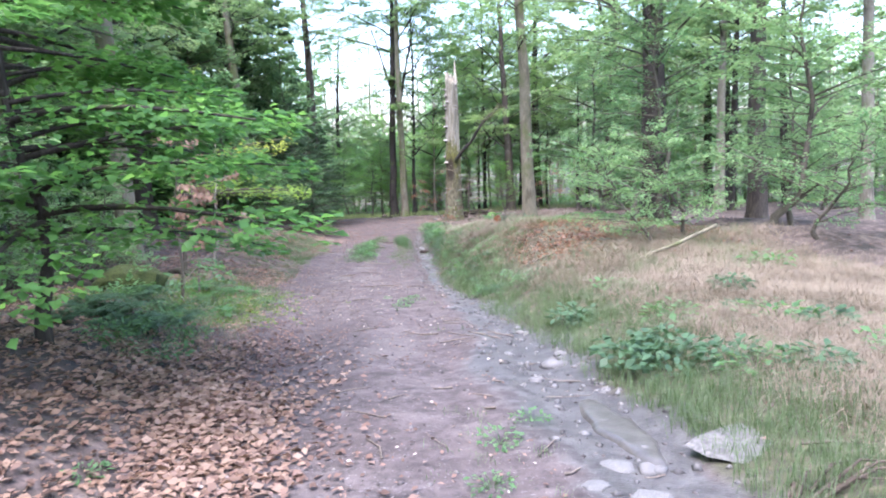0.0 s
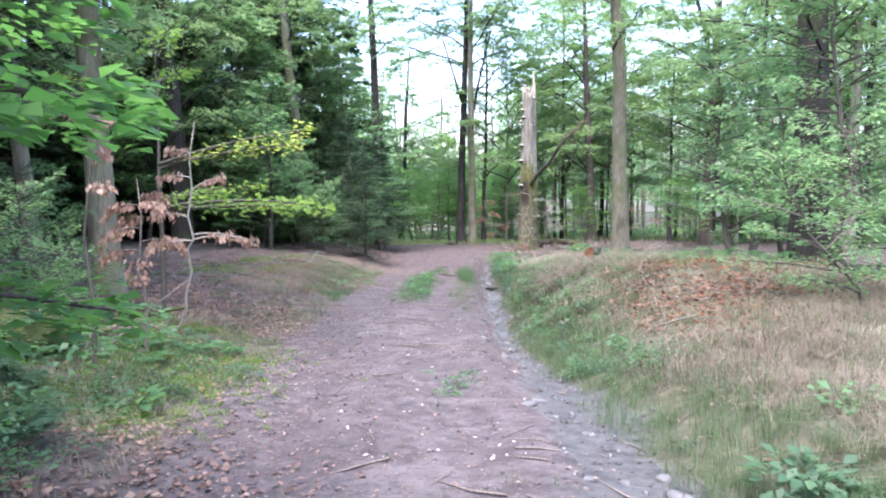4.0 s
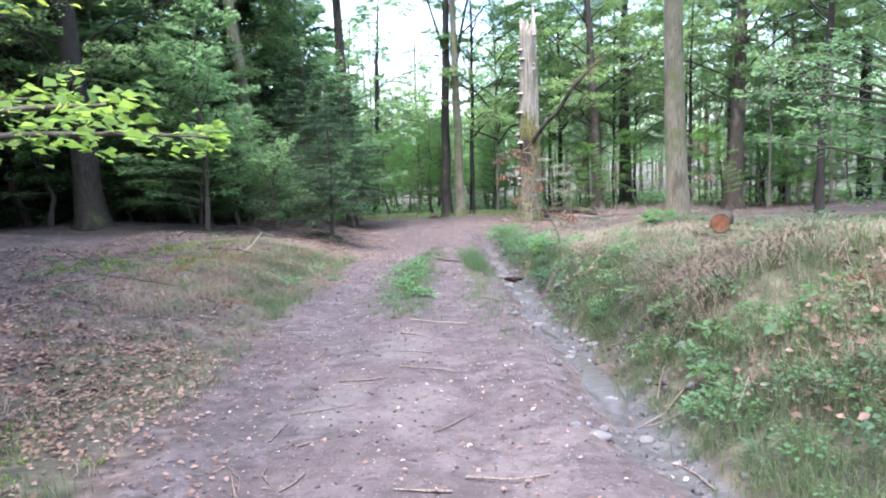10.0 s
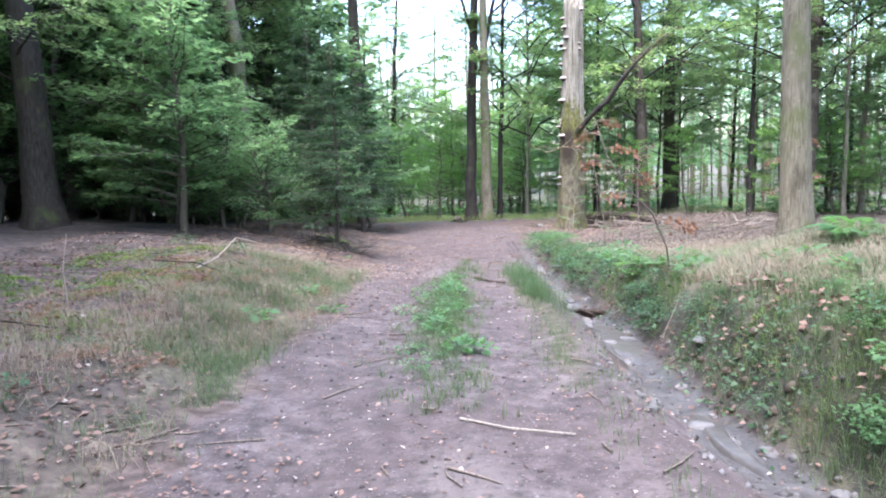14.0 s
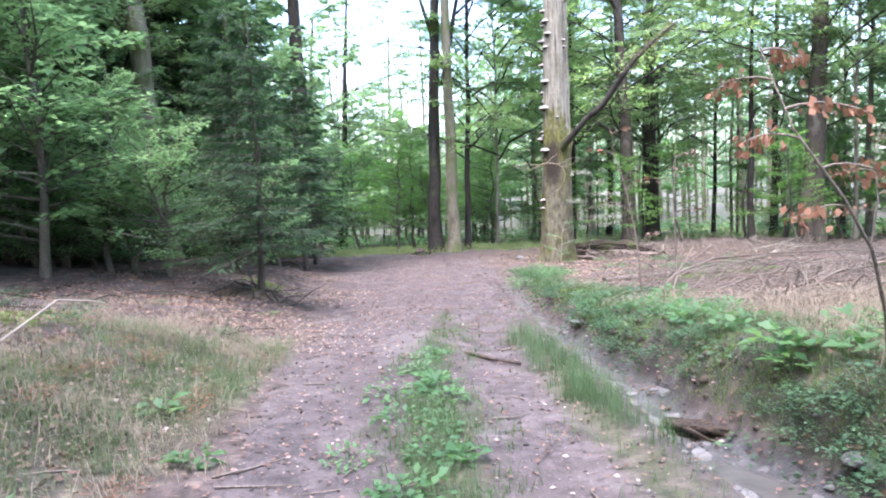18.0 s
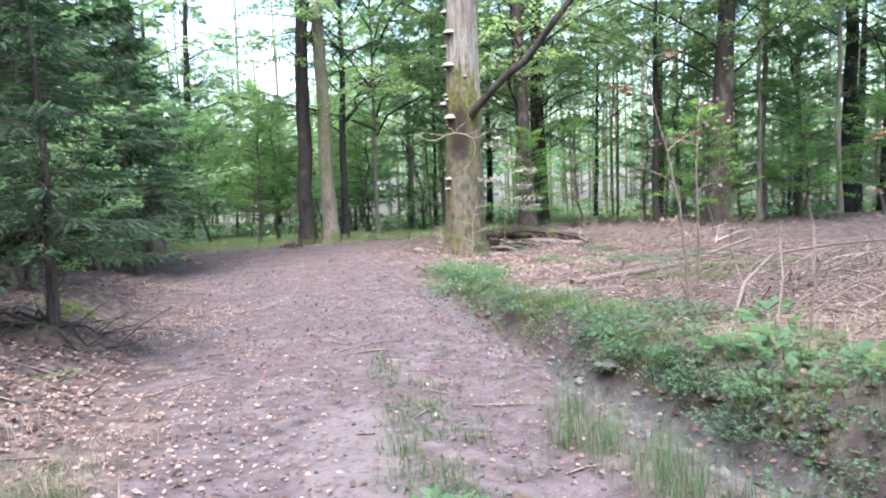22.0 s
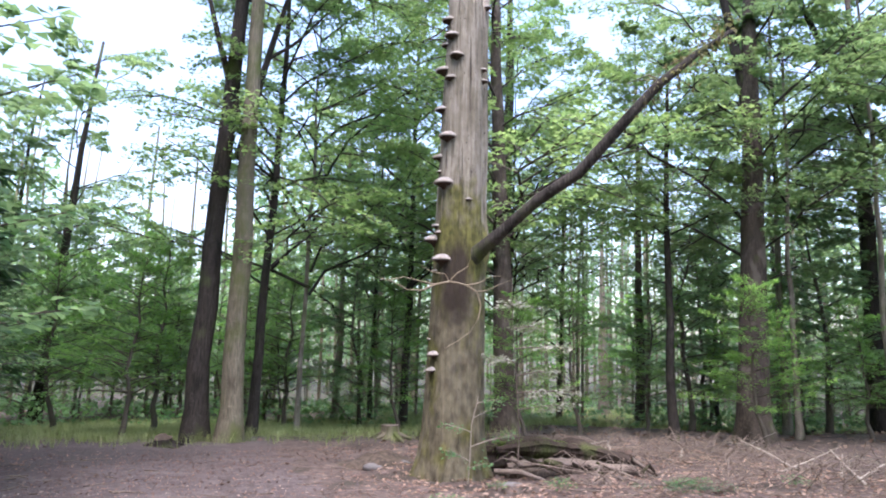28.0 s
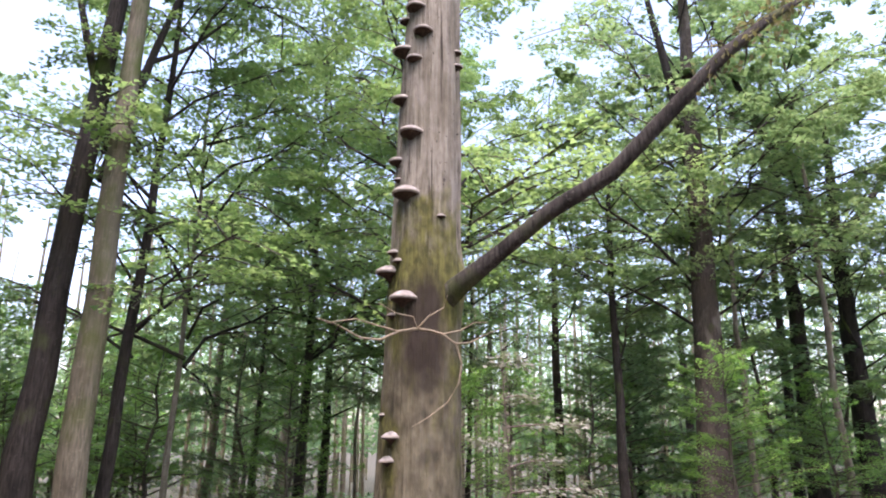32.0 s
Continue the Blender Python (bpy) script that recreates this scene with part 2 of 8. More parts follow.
FUNGUS_TOP = plain_material("fungus_crust", [(0.3, (0.16, 0.145, 0.13)), (0.7, (0.34, 0.32, 0.295))], 18, 0.8, 0.008)
FUNGUS_RIM = plain_material("fungus_rim", [(0.3, (0.24, 0.21, 0.175)), (0.7, (0.4, 0.365, 0.32))], 18, 0.8, 0.004)
FUNGUS_UNDER = plain_material("fungus_pores", [(0.3, (0.03, 0.02, 0.014)), (0.7, (0.08, 0.052, 0.036))], 30, 0.9, 0.004)
GREY_SLAB = plain_material("grey_slab", [(0.3, (0.09, 0.085, 0.08)), (0.7, (0.18, 0.172, 0.165))], 10, 0.8, 0.01)
EARTH = plain_material("dark_earth", [(0.3, (0.03, 0.024, 0.018)), (0.7, (0.11, 0.085, 0.065))], 14, 0.95, 0.02)


def snag_material():
    """Barkless grey wood with upright cracks and beetle holes, yellow-green moss in blotches below the limb, a dark rot stain under it."""
    m, n, l, b = nodes("dead_beech_wood")
    grain = add_noise(n, l, 3.2, 9.0, (6, 6, 0.3))
    crack = add_noise(n, l, 2.6, 7.0, (6, 6, 0.2))
    fleck = add_noise(n, l, 16.0, 4.0, (1, 1, 0.5))
    both = n.new("ShaderNodeMath")
    both.operation = "MULTIPLY_ADD"
    both.inputs[1].default_value = 0.45
    l.new(fleck, both.inputs[0])
    l.new(grain, both.inputs[2])
    fine = both.outputs[0]
    c = ramp(n, l, fine, [(0.48, (0.1, 0.088, 0.068)), (0.68, (0.2, 0.181, 0.14)), (0.92, (0.32, 0.296, 0.236))])
    blotch = add_noise(n, l, 2.2, 5.0, (1, 1, 0.4))
    c = mix(n, l, ramp(n, l, blotch, [(0.48, (0, 0, 0)), (0.68, (0.55, 0.55, 0.55))]), c, (0.13, 0.115, 0.078))
    c = mix(n, l, ramp(n, l, add_noise(n, l, 3.4, 6.0, (1, 1, 0.35)), [(0.58, (0, 0, 0)), (0.68, (0.6, 0.6, 0.6))]), c, (0.29, 0.27, 0.23))
    c = mix(n, l, ramp(n, l, crack, [(0.33, (0.9, 0.9, 0.9)), (0.39, (0, 0, 0))]), c, (0.035, 0.027, 0.022))
    c = mix(n, l, ramp(n, l, add_noise(n, l, 26.0, 2.0, (1, 1, 0.7)), [(0.27, (0.9, 0.9, 0.9)), (0.31, (0, 0, 0))]), c, (0.025, 0.018, 0.014))
    tc = n.new("ShaderNodeTexCoord")
    sep = n.new("ShaderNodeSeparateXYZ")
    l.new(tc.outputs["Object"], sep.inputs[0])
    # weathered brown below the limb
    low = n.new("ShaderNodeMapRange")
    for k, v in zip(("From Min", "From Max", "To Min", "To Max"), (4.2, 2.8, 0.0, 0.8)):
        low.inputs[k].default_value = v
    l.new(sep.outputs["Z"], low.inputs["Value"])
    tone = ramp(n, l, add_noise(n, l, 9.0, 6.0, (1, 1, 0.5)), [(0.35, (0.045, 0.039, 0.022)), (0.65, (0.17, 0.15, 0.092))])
    c = mix(n, l, low.outputs[0], c, tone)
    # moss: thickest in a belt at the limb's height, thinner down to the foot
    belt = n.new("ShaderNodeFloatCurve")
    curve = belt.mapping.curves[0]
    for q, (u, v) in enumerate(((0.0, 0.25), (0.2, 0.235), (0.3, 0.245), (0.38, 0.29), (0.45, 0.34), (0.51, 0.31), (0.57, 0.22), (0.66, 0.12), (1.0, 0.05))):
        pt = curve.points[q] if q < 2 else curve.points.new(u, v)
        pt.location = (u, v)
    belt.mapping.update()
    high = n.new("ShaderNodeMath")
    high.operation = "MULTIPLY"
    high.inputs[1].default_value = 1 / 8.0
    l.new(sep.outputs["Z"], high.inputs[0])
    l.new(high.outputs[0], belt.inputs["Value"])
    add = n.new("ShaderNodeMath")
    add.operation = "MULTIPLY_ADD"
    add.inputs[1].default_value = 0.5
    l.new(add_noise(n, l, 3.6, 8.0, (1, 1, 0.6)), add.inputs[0])
    l.new(belt.outputs[0], add.inputs[2])
    k = ramp(n, l, add.outputs[0], [(0.49, (0, 0, 0)), (0.58, (0.9, 0.9, 0.9))])
    moss = ramp(n, l, fleck, [(0.35, (0.06, 0.063, 0.017)), (0.65, (0.15, 0.148, 0.04))])
    c = mix(n, l, k, c, moss)
    # rot stain running down from the bracket below the limb
    far = n.new("ShaderNodeVectorMath")
    far.operation = "MULTIPLY_ADD"
    far.inputs[1].default_value = (2.1, 1.25, 0.75)
    far.inputs[2].default_value = (0.27, 0.5, -2.2)
    l.new(tc.outputs["Object"], far.inputs[0])
    size = n.new("ShaderNodeVectorMath")
    size.operation = "LENGTH"
    l.new(far.outputs[0], size.inputs[0])
    ragged = n.new("ShaderNodeMath")
    ragged.operation = "MULTIPLY_ADD"
    ragged.inputs[1].default_value = 0.55
    l.new(add_noise(n, l, 5.0, 6.0, (1, 1, 0.5)), ragged.inputs[0])
    l.new(size.outputs["Value"], ragged.inputs[2])
    c = mix(n, l, ramp(n, l, ragged.outputs[0], [(0.6, (0.9, 0.9, 0.9)), (0.92, (0, 0, 0))]), c, (0.035, 0.026, 0.022))
    l.new(c, b.inputs["Base Color"])
    b.inputs["Roughness"].default_value = 0.9
    b.inputs["Specular IOR Level"].default_value = 0.2
    bump(n, l, b, fine, 1.0, 0.05)
    return m


SNAG_WOOD = snag_material()
SHOOT = plain_material("bare_shoot", [(0.3, (0.16, 0.13, 0.085)), (0.7, (0.3, 0.25, 0.17))], 20, 0.8, 0.003)


def ground_material():
    m, n, l, b = nodes("forest_floor")
    at = n.new("ShaderNodeAttribute")
    at.attribute_name = "zone"
    sep = n.new("ShaderNodeSeparateColor")
    l.new(at.outputs["Color"], sep.inputs[0])
    coarse = add_noise(n, l, 0.9, 6.0)
    mid = add_noise(n, l, 7.0, 6.0)
    fine = add_noise(n, l, 55.0, 4.0)
    soil = ramp(n, l, mid, [(0.3, (0.035, 0.026, 0.022)), (0.55, (0.11, 0.082, 0.07)), (0.75, (0.2, 0.152, 0.13))])
    soil = mix(n, l, ramp(n, l, add_noise(n, l, 1.6, 5.0), [(0.5, (0, 0, 0)), (0.66, (0.75, 0.75, 0.75))]), soil, (0.034, 0.03, 0.022))
    road = ramp(n, l, mid, [(0.25, (0.028, 0.021, 0.021)), (0.5, (0.074, 0.06, 0.058)), (0.75, (0.142, 0.117, 0.113))])
    road = mix(n, l, ramp(n, l, coarse, [(0.4, (0, 0, 0)), (0.65, (0.75, 0.75, 0.75))]), road, (0.07, 0.053, 0.05))
    road = mix(n, l, ramp(n, l, add_noise(n, l, 2.3, 5.0), [(0.5, (0, 0, 0)), (0.7, (0.55, 0.55, 0.55))]), road, (0.15, 0.123, 0.116))
    speck = ramp(n, l, fine, [(0.62, (0, 0, 0)), (0.7, (0.65, 0.65, 0.65))])
    road = mix(n, l, speck, road, (0.26, 0.24, 0.24))
    tc = n.new("ShaderNodeTexCoord")
    for spot, size in (((-1.68, 15.15), (2.6, 0.95)), ((-2.35, 15.4), (3.2, 1.1)), ((-2.0, 17.2), (2.6, 0.8)), ((-0.6, 7.5), (2.2, 0.7)), ((-2.9, 26.5), (2.4, 0.8))):
        near = n.new("ShaderNodeVectorMath")
        near.operation = "MULTIPLY_ADD"
        near.inputs[1].default_value = (0.5 * size[0], 0.5 * size[1], 0)
        near.inputs[2].default_value = (-0.5 * spot[0] * size[0], -0.5 * spot[1] * size[1], 0)
        l.new(tc.outputs["Object"], near.inputs[0])
        away = n.new("ShaderNodeVectorMath")
        away.operation = "LENGTH"
        l.new(near.outputs[0], away.inputs[0])
        worn = n.new("ShaderNodeMath")
        worn.operation = "MULTIPLY_ADD"
        worn.inputs[1].default_value = 0.7
        l.new(add_noise(n, l, 3.0, 4.0), worn.inputs[0])
        l.new(away.outputs["Value"], worn.inputs[2])
        road = mix(n, l, ramp(n, l, worn.outputs[0], [(0.6, (0.6, 0.6, 0.6)), (0.78, (0, 0, 0))]), road, (0.135, 0.115, 0.107))
    grass = ramp(n, l, mid, [(0.3, (0.035, 0.042, 0.02)), (0.55, (0.08, 0.076, 0.045)), (0.75, (0.16, 0.135, 0.092))])
    wet = ramp(n, l, mid, [(0.3, (0.04, 0.037, 0.035)), (0.7, (0.105, 0.099, 0.094))])
    wet = mix(n, l, speck, wet, (0.2, 0.195, 0.192))

    def edge(chan):
        a = n.new("ShaderNodeMath")
        a.operation = "MULTIPLY_ADD"
        a.inputs[1].default_value = 0.5
        a.inputs[2].default_value = -0.25
        l.new(mid, a.inputs[0])
        s = n.new("ShaderNodeMath")
        s.operation = "ADD"
        l.new(sep.outputs[chan], s.inputs[0])
        l.new(a.outputs[0], s.inputs[1])
        return ramp(n, l, s.outputs[0], [(0.35, (0, 0, 0)), (0.65, (1, 1, 1))])
    c = mix(n, l, edge("Green"), soil, grass)
    c = mix(n, l, edge("Red"), c, road)
    w = edge("Blue")
    c = mix(n, l, w, c, wet)
    # alpha: dark mud and earth, and woodland shade painted into the floor's colour
    mud_shade = n.new("ShaderNodeMath")
    mud_shade.operation = "MULTIPLY"
    l.new(at.outputs["Alpha"], mud_shade.inputs[0])
    l.new(ramp(n, l, mid, [(0.3, (1, 1, 1)), (0.75, (0.55, 0.55, 0.55))]), mud_shade.inputs[1])
    c = mix(n, l, mud_shade.outputs[0], c, (0.03, 0.027, 0.028))
    clod = add_noise(n, l, 21.0, 5.0)
    c = mix(n, l, ramp(n, l, clod, [(0.36, (0.55, 0.55, 0.55)), (0.46, (0, 0, 0))]), c, (0.04, 0.033, 0.032))
    l.new(c, b.inputs["Base Color"])
    r = ramp(n, l, w, [(0.0, (0.95, 0.95, 0.95)), (1.0, (0.5, 0.5, 0.5))])
    l.new(r, b.inputs["Roughness"])
    b.inputs["Specular IOR Level"].default_value = 0.35
    h = n.new("ShaderNodeMath")
    h.operation = "MULTIPLY_ADD"
    h.inputs[1].default_value = 0.35
    l.new(fine, h.inputs[0])
    l.new(mid, h.inputs[2])
    bump(n, l, b, h.outputs[0], 0.8, 0.03)
    return m


GROUND = ground_material()


# ---- the lie of the land ----
def vnoise(x, y, s, seed=0):
    """Smooth value noise in 0 to 1 on arrays."""
    x, y = np.asarray(x, float) * s, np.asarray(y, float) * s
    ix, iy = np.floor(x), np.floor(y)
    fx, fy = x - ix, y - iy
    fx, fy = fx * fx * (3 - 2 * fx), fy * fy * (3 - 2 * fy)

    def h(a, b):
        v = np.sin(a * 127.1 + b * 311.7 + seed * 74.7) * 43758.5453
        return v - np.floor(v)
    return (h(ix, iy) * (1 - fx) + h(ix + 1, iy) * fx) * (1 - fy) + (h(ix, iy + 1) * (1 - fx) + h(ix + 1, iy + 1) * fx) * fy


def smooth(a, b, v):
    t = np.clip((np.asarray(v, float) - a) / (b - a), 0, 1)
    return t * t * (3 - 2 * t)


def road_z(y):
    return np.interp(y, (-60, -5, 0, 5, 10, 15, 20, 25, 30, 35, 40, 46, 57, 85, 120, 300), (2.5, 0.3, 0, -0.39, -0.81, -1.14, -1.38, -1.58, -1.86, -2.0, -2.15, -2.35, -3.2, -4.4, -5.0, -6))


def road_left(y):
    return np.interp(y, (-10, 0, 3.4, 7.8, 10, 14, 18, 24, 30, 34, 40, 44, 60, 80), (-1.2, -1.25, -1.5, -2.35, -2.7, -3.3, -3.7, -3.9, -4.4, -4.9, -5.9, -7.5, -16, -30))


def ditch_x(y):
    line = np.interp(y, (-10, 0, 4, 7, 9, 11, 12.8, 14, 15.5, 17, 19, 20.5, 23, 26.5, 28.5, 30.5, 33.6, 36, 60), (2.0, 1.55, 1.2, 0.92, 0.72, 0.42, 0.08, -0.1, -0.25, -0.33, -0.4, -0.45, -0.64, -0.76, -0.9, -1.0, -1.15, -1.2, -1.2))
    return line + 0.16 * (vnoise(0, y, 0.75, 81) - 0.5) + 0.07 * (vnoise(0, y, 2.2, 82) - 0.5)


def bank_h(y):
    return np.interp(y, (-5, 0, 5, 8, 11, 14, 17, 20, 24, 28, 32, 36, 40), (0.3, 0.25, 0.25, 0.34, 0.62, 0.88, 1.02, 0.84, 0.48, 0.25, 0.02, -0.06, -0.06))


def land(x, y):
    """Height of the ground."""
    x, y = np.asarray(x, float), np.asarray(y, float)
    near = 1 - smooth(50, 75, np.hypot(x, y - 20))
    z = road_z(y)
    xl, xd = road_left(y), ditch_x(y)
    # two wheel tracks with a low crown between them
    for f in (0.22, 0.66):
        c = xl + f * (xd - xl)
        z = z - 0.045 * np.exp(-((x - c) / 0.33) ** 2) * near
    depth = np.interp(y, (-5, 3, 10, 15, 20, 26, 31, 34, 37), (0.06, 0.08, 0.1, 0.16, 0.25, 0.36, 0.36, 0.24, 0.0))
    wide = np.interp(y, (0, 10, 14, 20, 30), (0.55, 0.42, 0.3, 0.34, 0.36)) * (0.75 + 0.5 * vnoise(x * 0, y, 1.3, 3))
    z = z - depth * np.exp(-np.abs((x - xd) / wide) ** 3) * near * (0.85 + 0.3 * vnoise(x, y, 2.5, 83))
    right = x - xd - 0.35
    bump_n = vnoise(x, y, 0.5, 5)
    lip = np.interp(y, (5, 12, 18, 24, 32), (0.15, 0.3, 0.5, 0.72, 0.9))
    bank = bank_h(y) * (0.75 + 0.5 * bump_n) * (lip * smooth(-0.12, np.interp(y, (5, 14, 20), (0.9, 0.6, 0.4)), right) + (1 - lip) * smooth(0.05, np.interp(y, (5, 10, 16, 20, 24), (1.9, 2.0, 1.75, 1.7, 2.4)), right))
    bank = bank - 0.09 * np.clip(right - 1.7, 0, 3.5) * np.interp(y, (12, 15, 20, 24), (0, 1, 1, 0))
    z = z + bank * near - 0.03 * np.maximum(x - 6, 0) * near
    left = xl - x
    lh = np.interp(y, (0, 6, 9, 12, 20, 30, 36, 44), (0.7, 0.62, 0.4, 0.36, 0.42, 0.5, 0.45, 0.05))
    z = z + lh * (0.7 + 0.6 * vnoise(x, y, 0.45, 9)) * smooth(0.0, 2.2, left) * near
    z = z + 0.075 * np.clip(left - 1.8, 0, 9) * np.interp(y, (4, 12, 20, 34, 44), (0.2, 0.35, 0.9, 0.9, 0.1)) * near
    rough = smooth(0.1, 1.0, np.maximum(left, right))
    z = z + (vnoise(x, y, 1.7, 1) - 0.5) * 0.14 * rough + (vnoise(x, y, 4.5, 2) - 0.5) * (0.02 + 0.06 * rough) + (vnoise(x, y, 0.12, 4) - 0.5) * 0.9 * smooth(4, 16, np.maximum(left, right))
    return z + (vnoise(x, y, 9, 6) - 0.5) * (0.006 + 0.012 * rough)


def gz(x, y):
    return float(land(x, y))


def mesh_np(name, V, F, mat=None, smooth_faces=False):
    """A mesh from arrays: vertices, and faces all of one size."""
    V, F = np.asarray(V, np.float32), np.asarray(F, np.int32)
    me = bpy.data.meshes.new(name)
    me.vertices.add(len(V))
    me.vertices.foreach_set("co", V.ravel())
    k = F.shape[1]
    me.loops.add(F.size)
    me.loops.foreach_set("vertex_index", F.ravel())
    me.polygons.add(len(F))
    me.polygons.foreach_set("loop_start", np.arange(0, F.size, k, dtype=np.int32))
    if smooth_faces:
        me.polygons.foreach_set("use_smooth", np.ones(len(F), bool))
    me.update(calc_edges=True)
    if mat:
        me.materials.append(mat)
    return me


def part(name, me, parent, label="", m=None):
    """One mesh as an object of its own under a thing or under a part."""
    ob = new(name, me)
    ob.parent = parent
    if m is not None:
        ob.matrix_basis = m
    if label:
        ob["label"] = label
    return ob


def thing(name, label, category, m=None, group="", kind="", me=None):
    ob = new(name, me)
    if m is not None:
        ob.matrix_basis = m
    return tagged(ob, label, category, group, kind)


def tube(P, Rad, sides=8, rough=0.0, seed=0, cap=True):
    """A tapered tube along points, with an uneven skin: vertices and four-sided faces."""
    P, Rad = np.asarray(P, float), np.asarray(Rad, float)
    n = len(P)
    T = np.gradient(P, axis=0)
    T /= np.linalg.norm(T, axis=1, keepdims=True) + 1e-9
    ref = np.where(np.abs(T[:, 2:3]) > 0.9, [[1.0, 0, 0]], [[0, 0, 1.0]])
    U = np.cross(T, ref)
    if np.abs(T[0, 2]) > 0.7:
        U = np.cross(T, [[0, 1.0, 0]])
    U /= np.linalg.norm(U, axis=1, keepdims=True) + 1e-9
    W = np.cross(T, U)
    a = np.linspace(0, 2 * np.pi, sides, endpoint=False)
    rr = np.repeat(Rad[:, None], sides, 1)
    if rough:
        rng = np.random.RandomState(seed)
        rr = rr * (1 + rough * (rng.rand(n, sides) - 0.5) * 0.5 + rough * 0.7 * np.sin(a * 3 + rng.rand() * 6)[None, :] * 0.5 + rough * 0.5 * np.sin(a * 5 + rng.rand() * 6)[None, :] * 0.5)
    V = P[:, None, :] + rr[:, :, None] * (np.cos(a)[None, :, None] * U[:, None, :] + np.sin(a)[None, :, None] * W[:, None, :])
    V = V.reshape(-1, 3)
    i = np.arange(n - 1)[:, None] * sides
    j = np.arange(sides)[None, :]
    k = (j + 1) % sides
    F = np.stack([i + j, i + k, i + sides + k, i + sides + j], -1).reshape(-1, 4)
    if cap:
        top = (n - 1) * sides
        V = np.vstack([V, P[-1] + T[-1] * Rad[-1] * 0.4])
        c = len(V) - 1
        e = np.array([[top + q, top + (q + 1) % sides, c, c] for q in range(sides)])
        F = np.vstack([F, e[:, [0, 1, 2, 2]]])
    return V, F


def join(pieces):
    Vs, Fs, o = [], [], 0
    for V, F in pieces:
        Vs.append(V)
        Fs.append(np.asarray(F) + o)
        o += len(V)
    return np.vstack(Vs), np.vstack(Fs)


def tri_fix(F):
    """Faces without doubled corners, as triangles."""
    F = np.asarray(F)
    a, b = F[:, [0, 1, 2]], F[:, [0, 2, 3]]
    return np.vstack([a, b[F[:, 2] != F[:, 3]]])


def solid(name, pieces, mat, smooth_faces=True):
    V, F = join(pieces)
    return mesh_np(name, V, tri_fix(F), mat, smooth_faces)


def unit(v):
    return v / (np.linalg.norm(v, axis=-1, keepdims=True) + 1e-9)


def leaves(P, D, N, L, W):
    """Pointed leaves folded a little along the midrib: base, two sides, tip."""
    D, n = unit(D), len(P)
    S = unit(np.cross(D, N))
    N = np.cross(S, D)
    L, W = np.broadcast_to(L, n)[:, None], np.broadcast_to(W, n)[:, None]
    V = np.stack([P, P + D * L * 0.5 + S * W * 0.5 + N * L * 0.08, P + D * L - N * L * 0.06, P + D * L * 0.5 - S * W * 0.5 + N * L * 0.08], 1).reshape(-1, 3)
    F = np.arange(4 * n).reshape(n, 4)
    return V, F


def far_leaves(P, D, N, L, W):
    """Plain three-cornered leaves for crowns that stay far off."""
    D = unit(D)
    S = unit(np.cross(D, N))
    n = len(P)
    L, W = np.broadcast_to(L, n)[:, None], np.broadcast_to(W, n)[:, None]
    V = np.stack([P, P + D * L * 0.6 + S * W * 0.7, P + D * L - S * W * 0.35], 1).reshape(-1, 3)
    return V, np.arange(3 * n).reshape(n, 3)


def blades(P, H, W, lean, rng):
    """Bent grass blades with a foot and a tip: two quads would be dear, a foot, a bend and a tip do."""
    n = len(P)
    a = rng.rand(n) * 2 * np.pi
    d = np.stack([np.cos(a), np.sin(a), np.zeros(n)], 1)
    s = np.stack([-np.sin(a), np.cos(a), np.zeros(n)], 1)
    H, W, lean = (np.broadcast_to(q, n)[:, None] for q in (H, W, lean))
    up = np.array([[0, 0, 1.0]])
    m = P + up * H * 0.6 + d * H * lean * 0.3
    t = P + up * H * (1 - 0.25 * lean) + d * H * lean
    V = np.stack([P - s * W * 0.5, P + s * W * 0.5, m + s * W * 0.4, t, m - s * W * 0.4], 1).reshape(-1, 3)
    b = np.arange(n)[:, None] * 5
    F = np.vstack([b + [[0, 1, 2, 4]], b + [[4, 2, 3, 3]]])
    return V, F


# ---- ground: one sheet to the horizon, with road, ditch and banks ----
def axis(lo, hi, step, far, grow=1.18):
    core = list(np.arange(lo, hi + 1e-6, step))
    up, d = [core[-1]], step
    while up[-1] < far:
        d *= grow
        up.append(up[-1] + d)
    dn, d = [core[0]], step
    while dn[-1] > -far:
        d *= grow
        dn.append(dn[-1] - d)
    return np.array(dn[:0:-1] + core + up[1:])


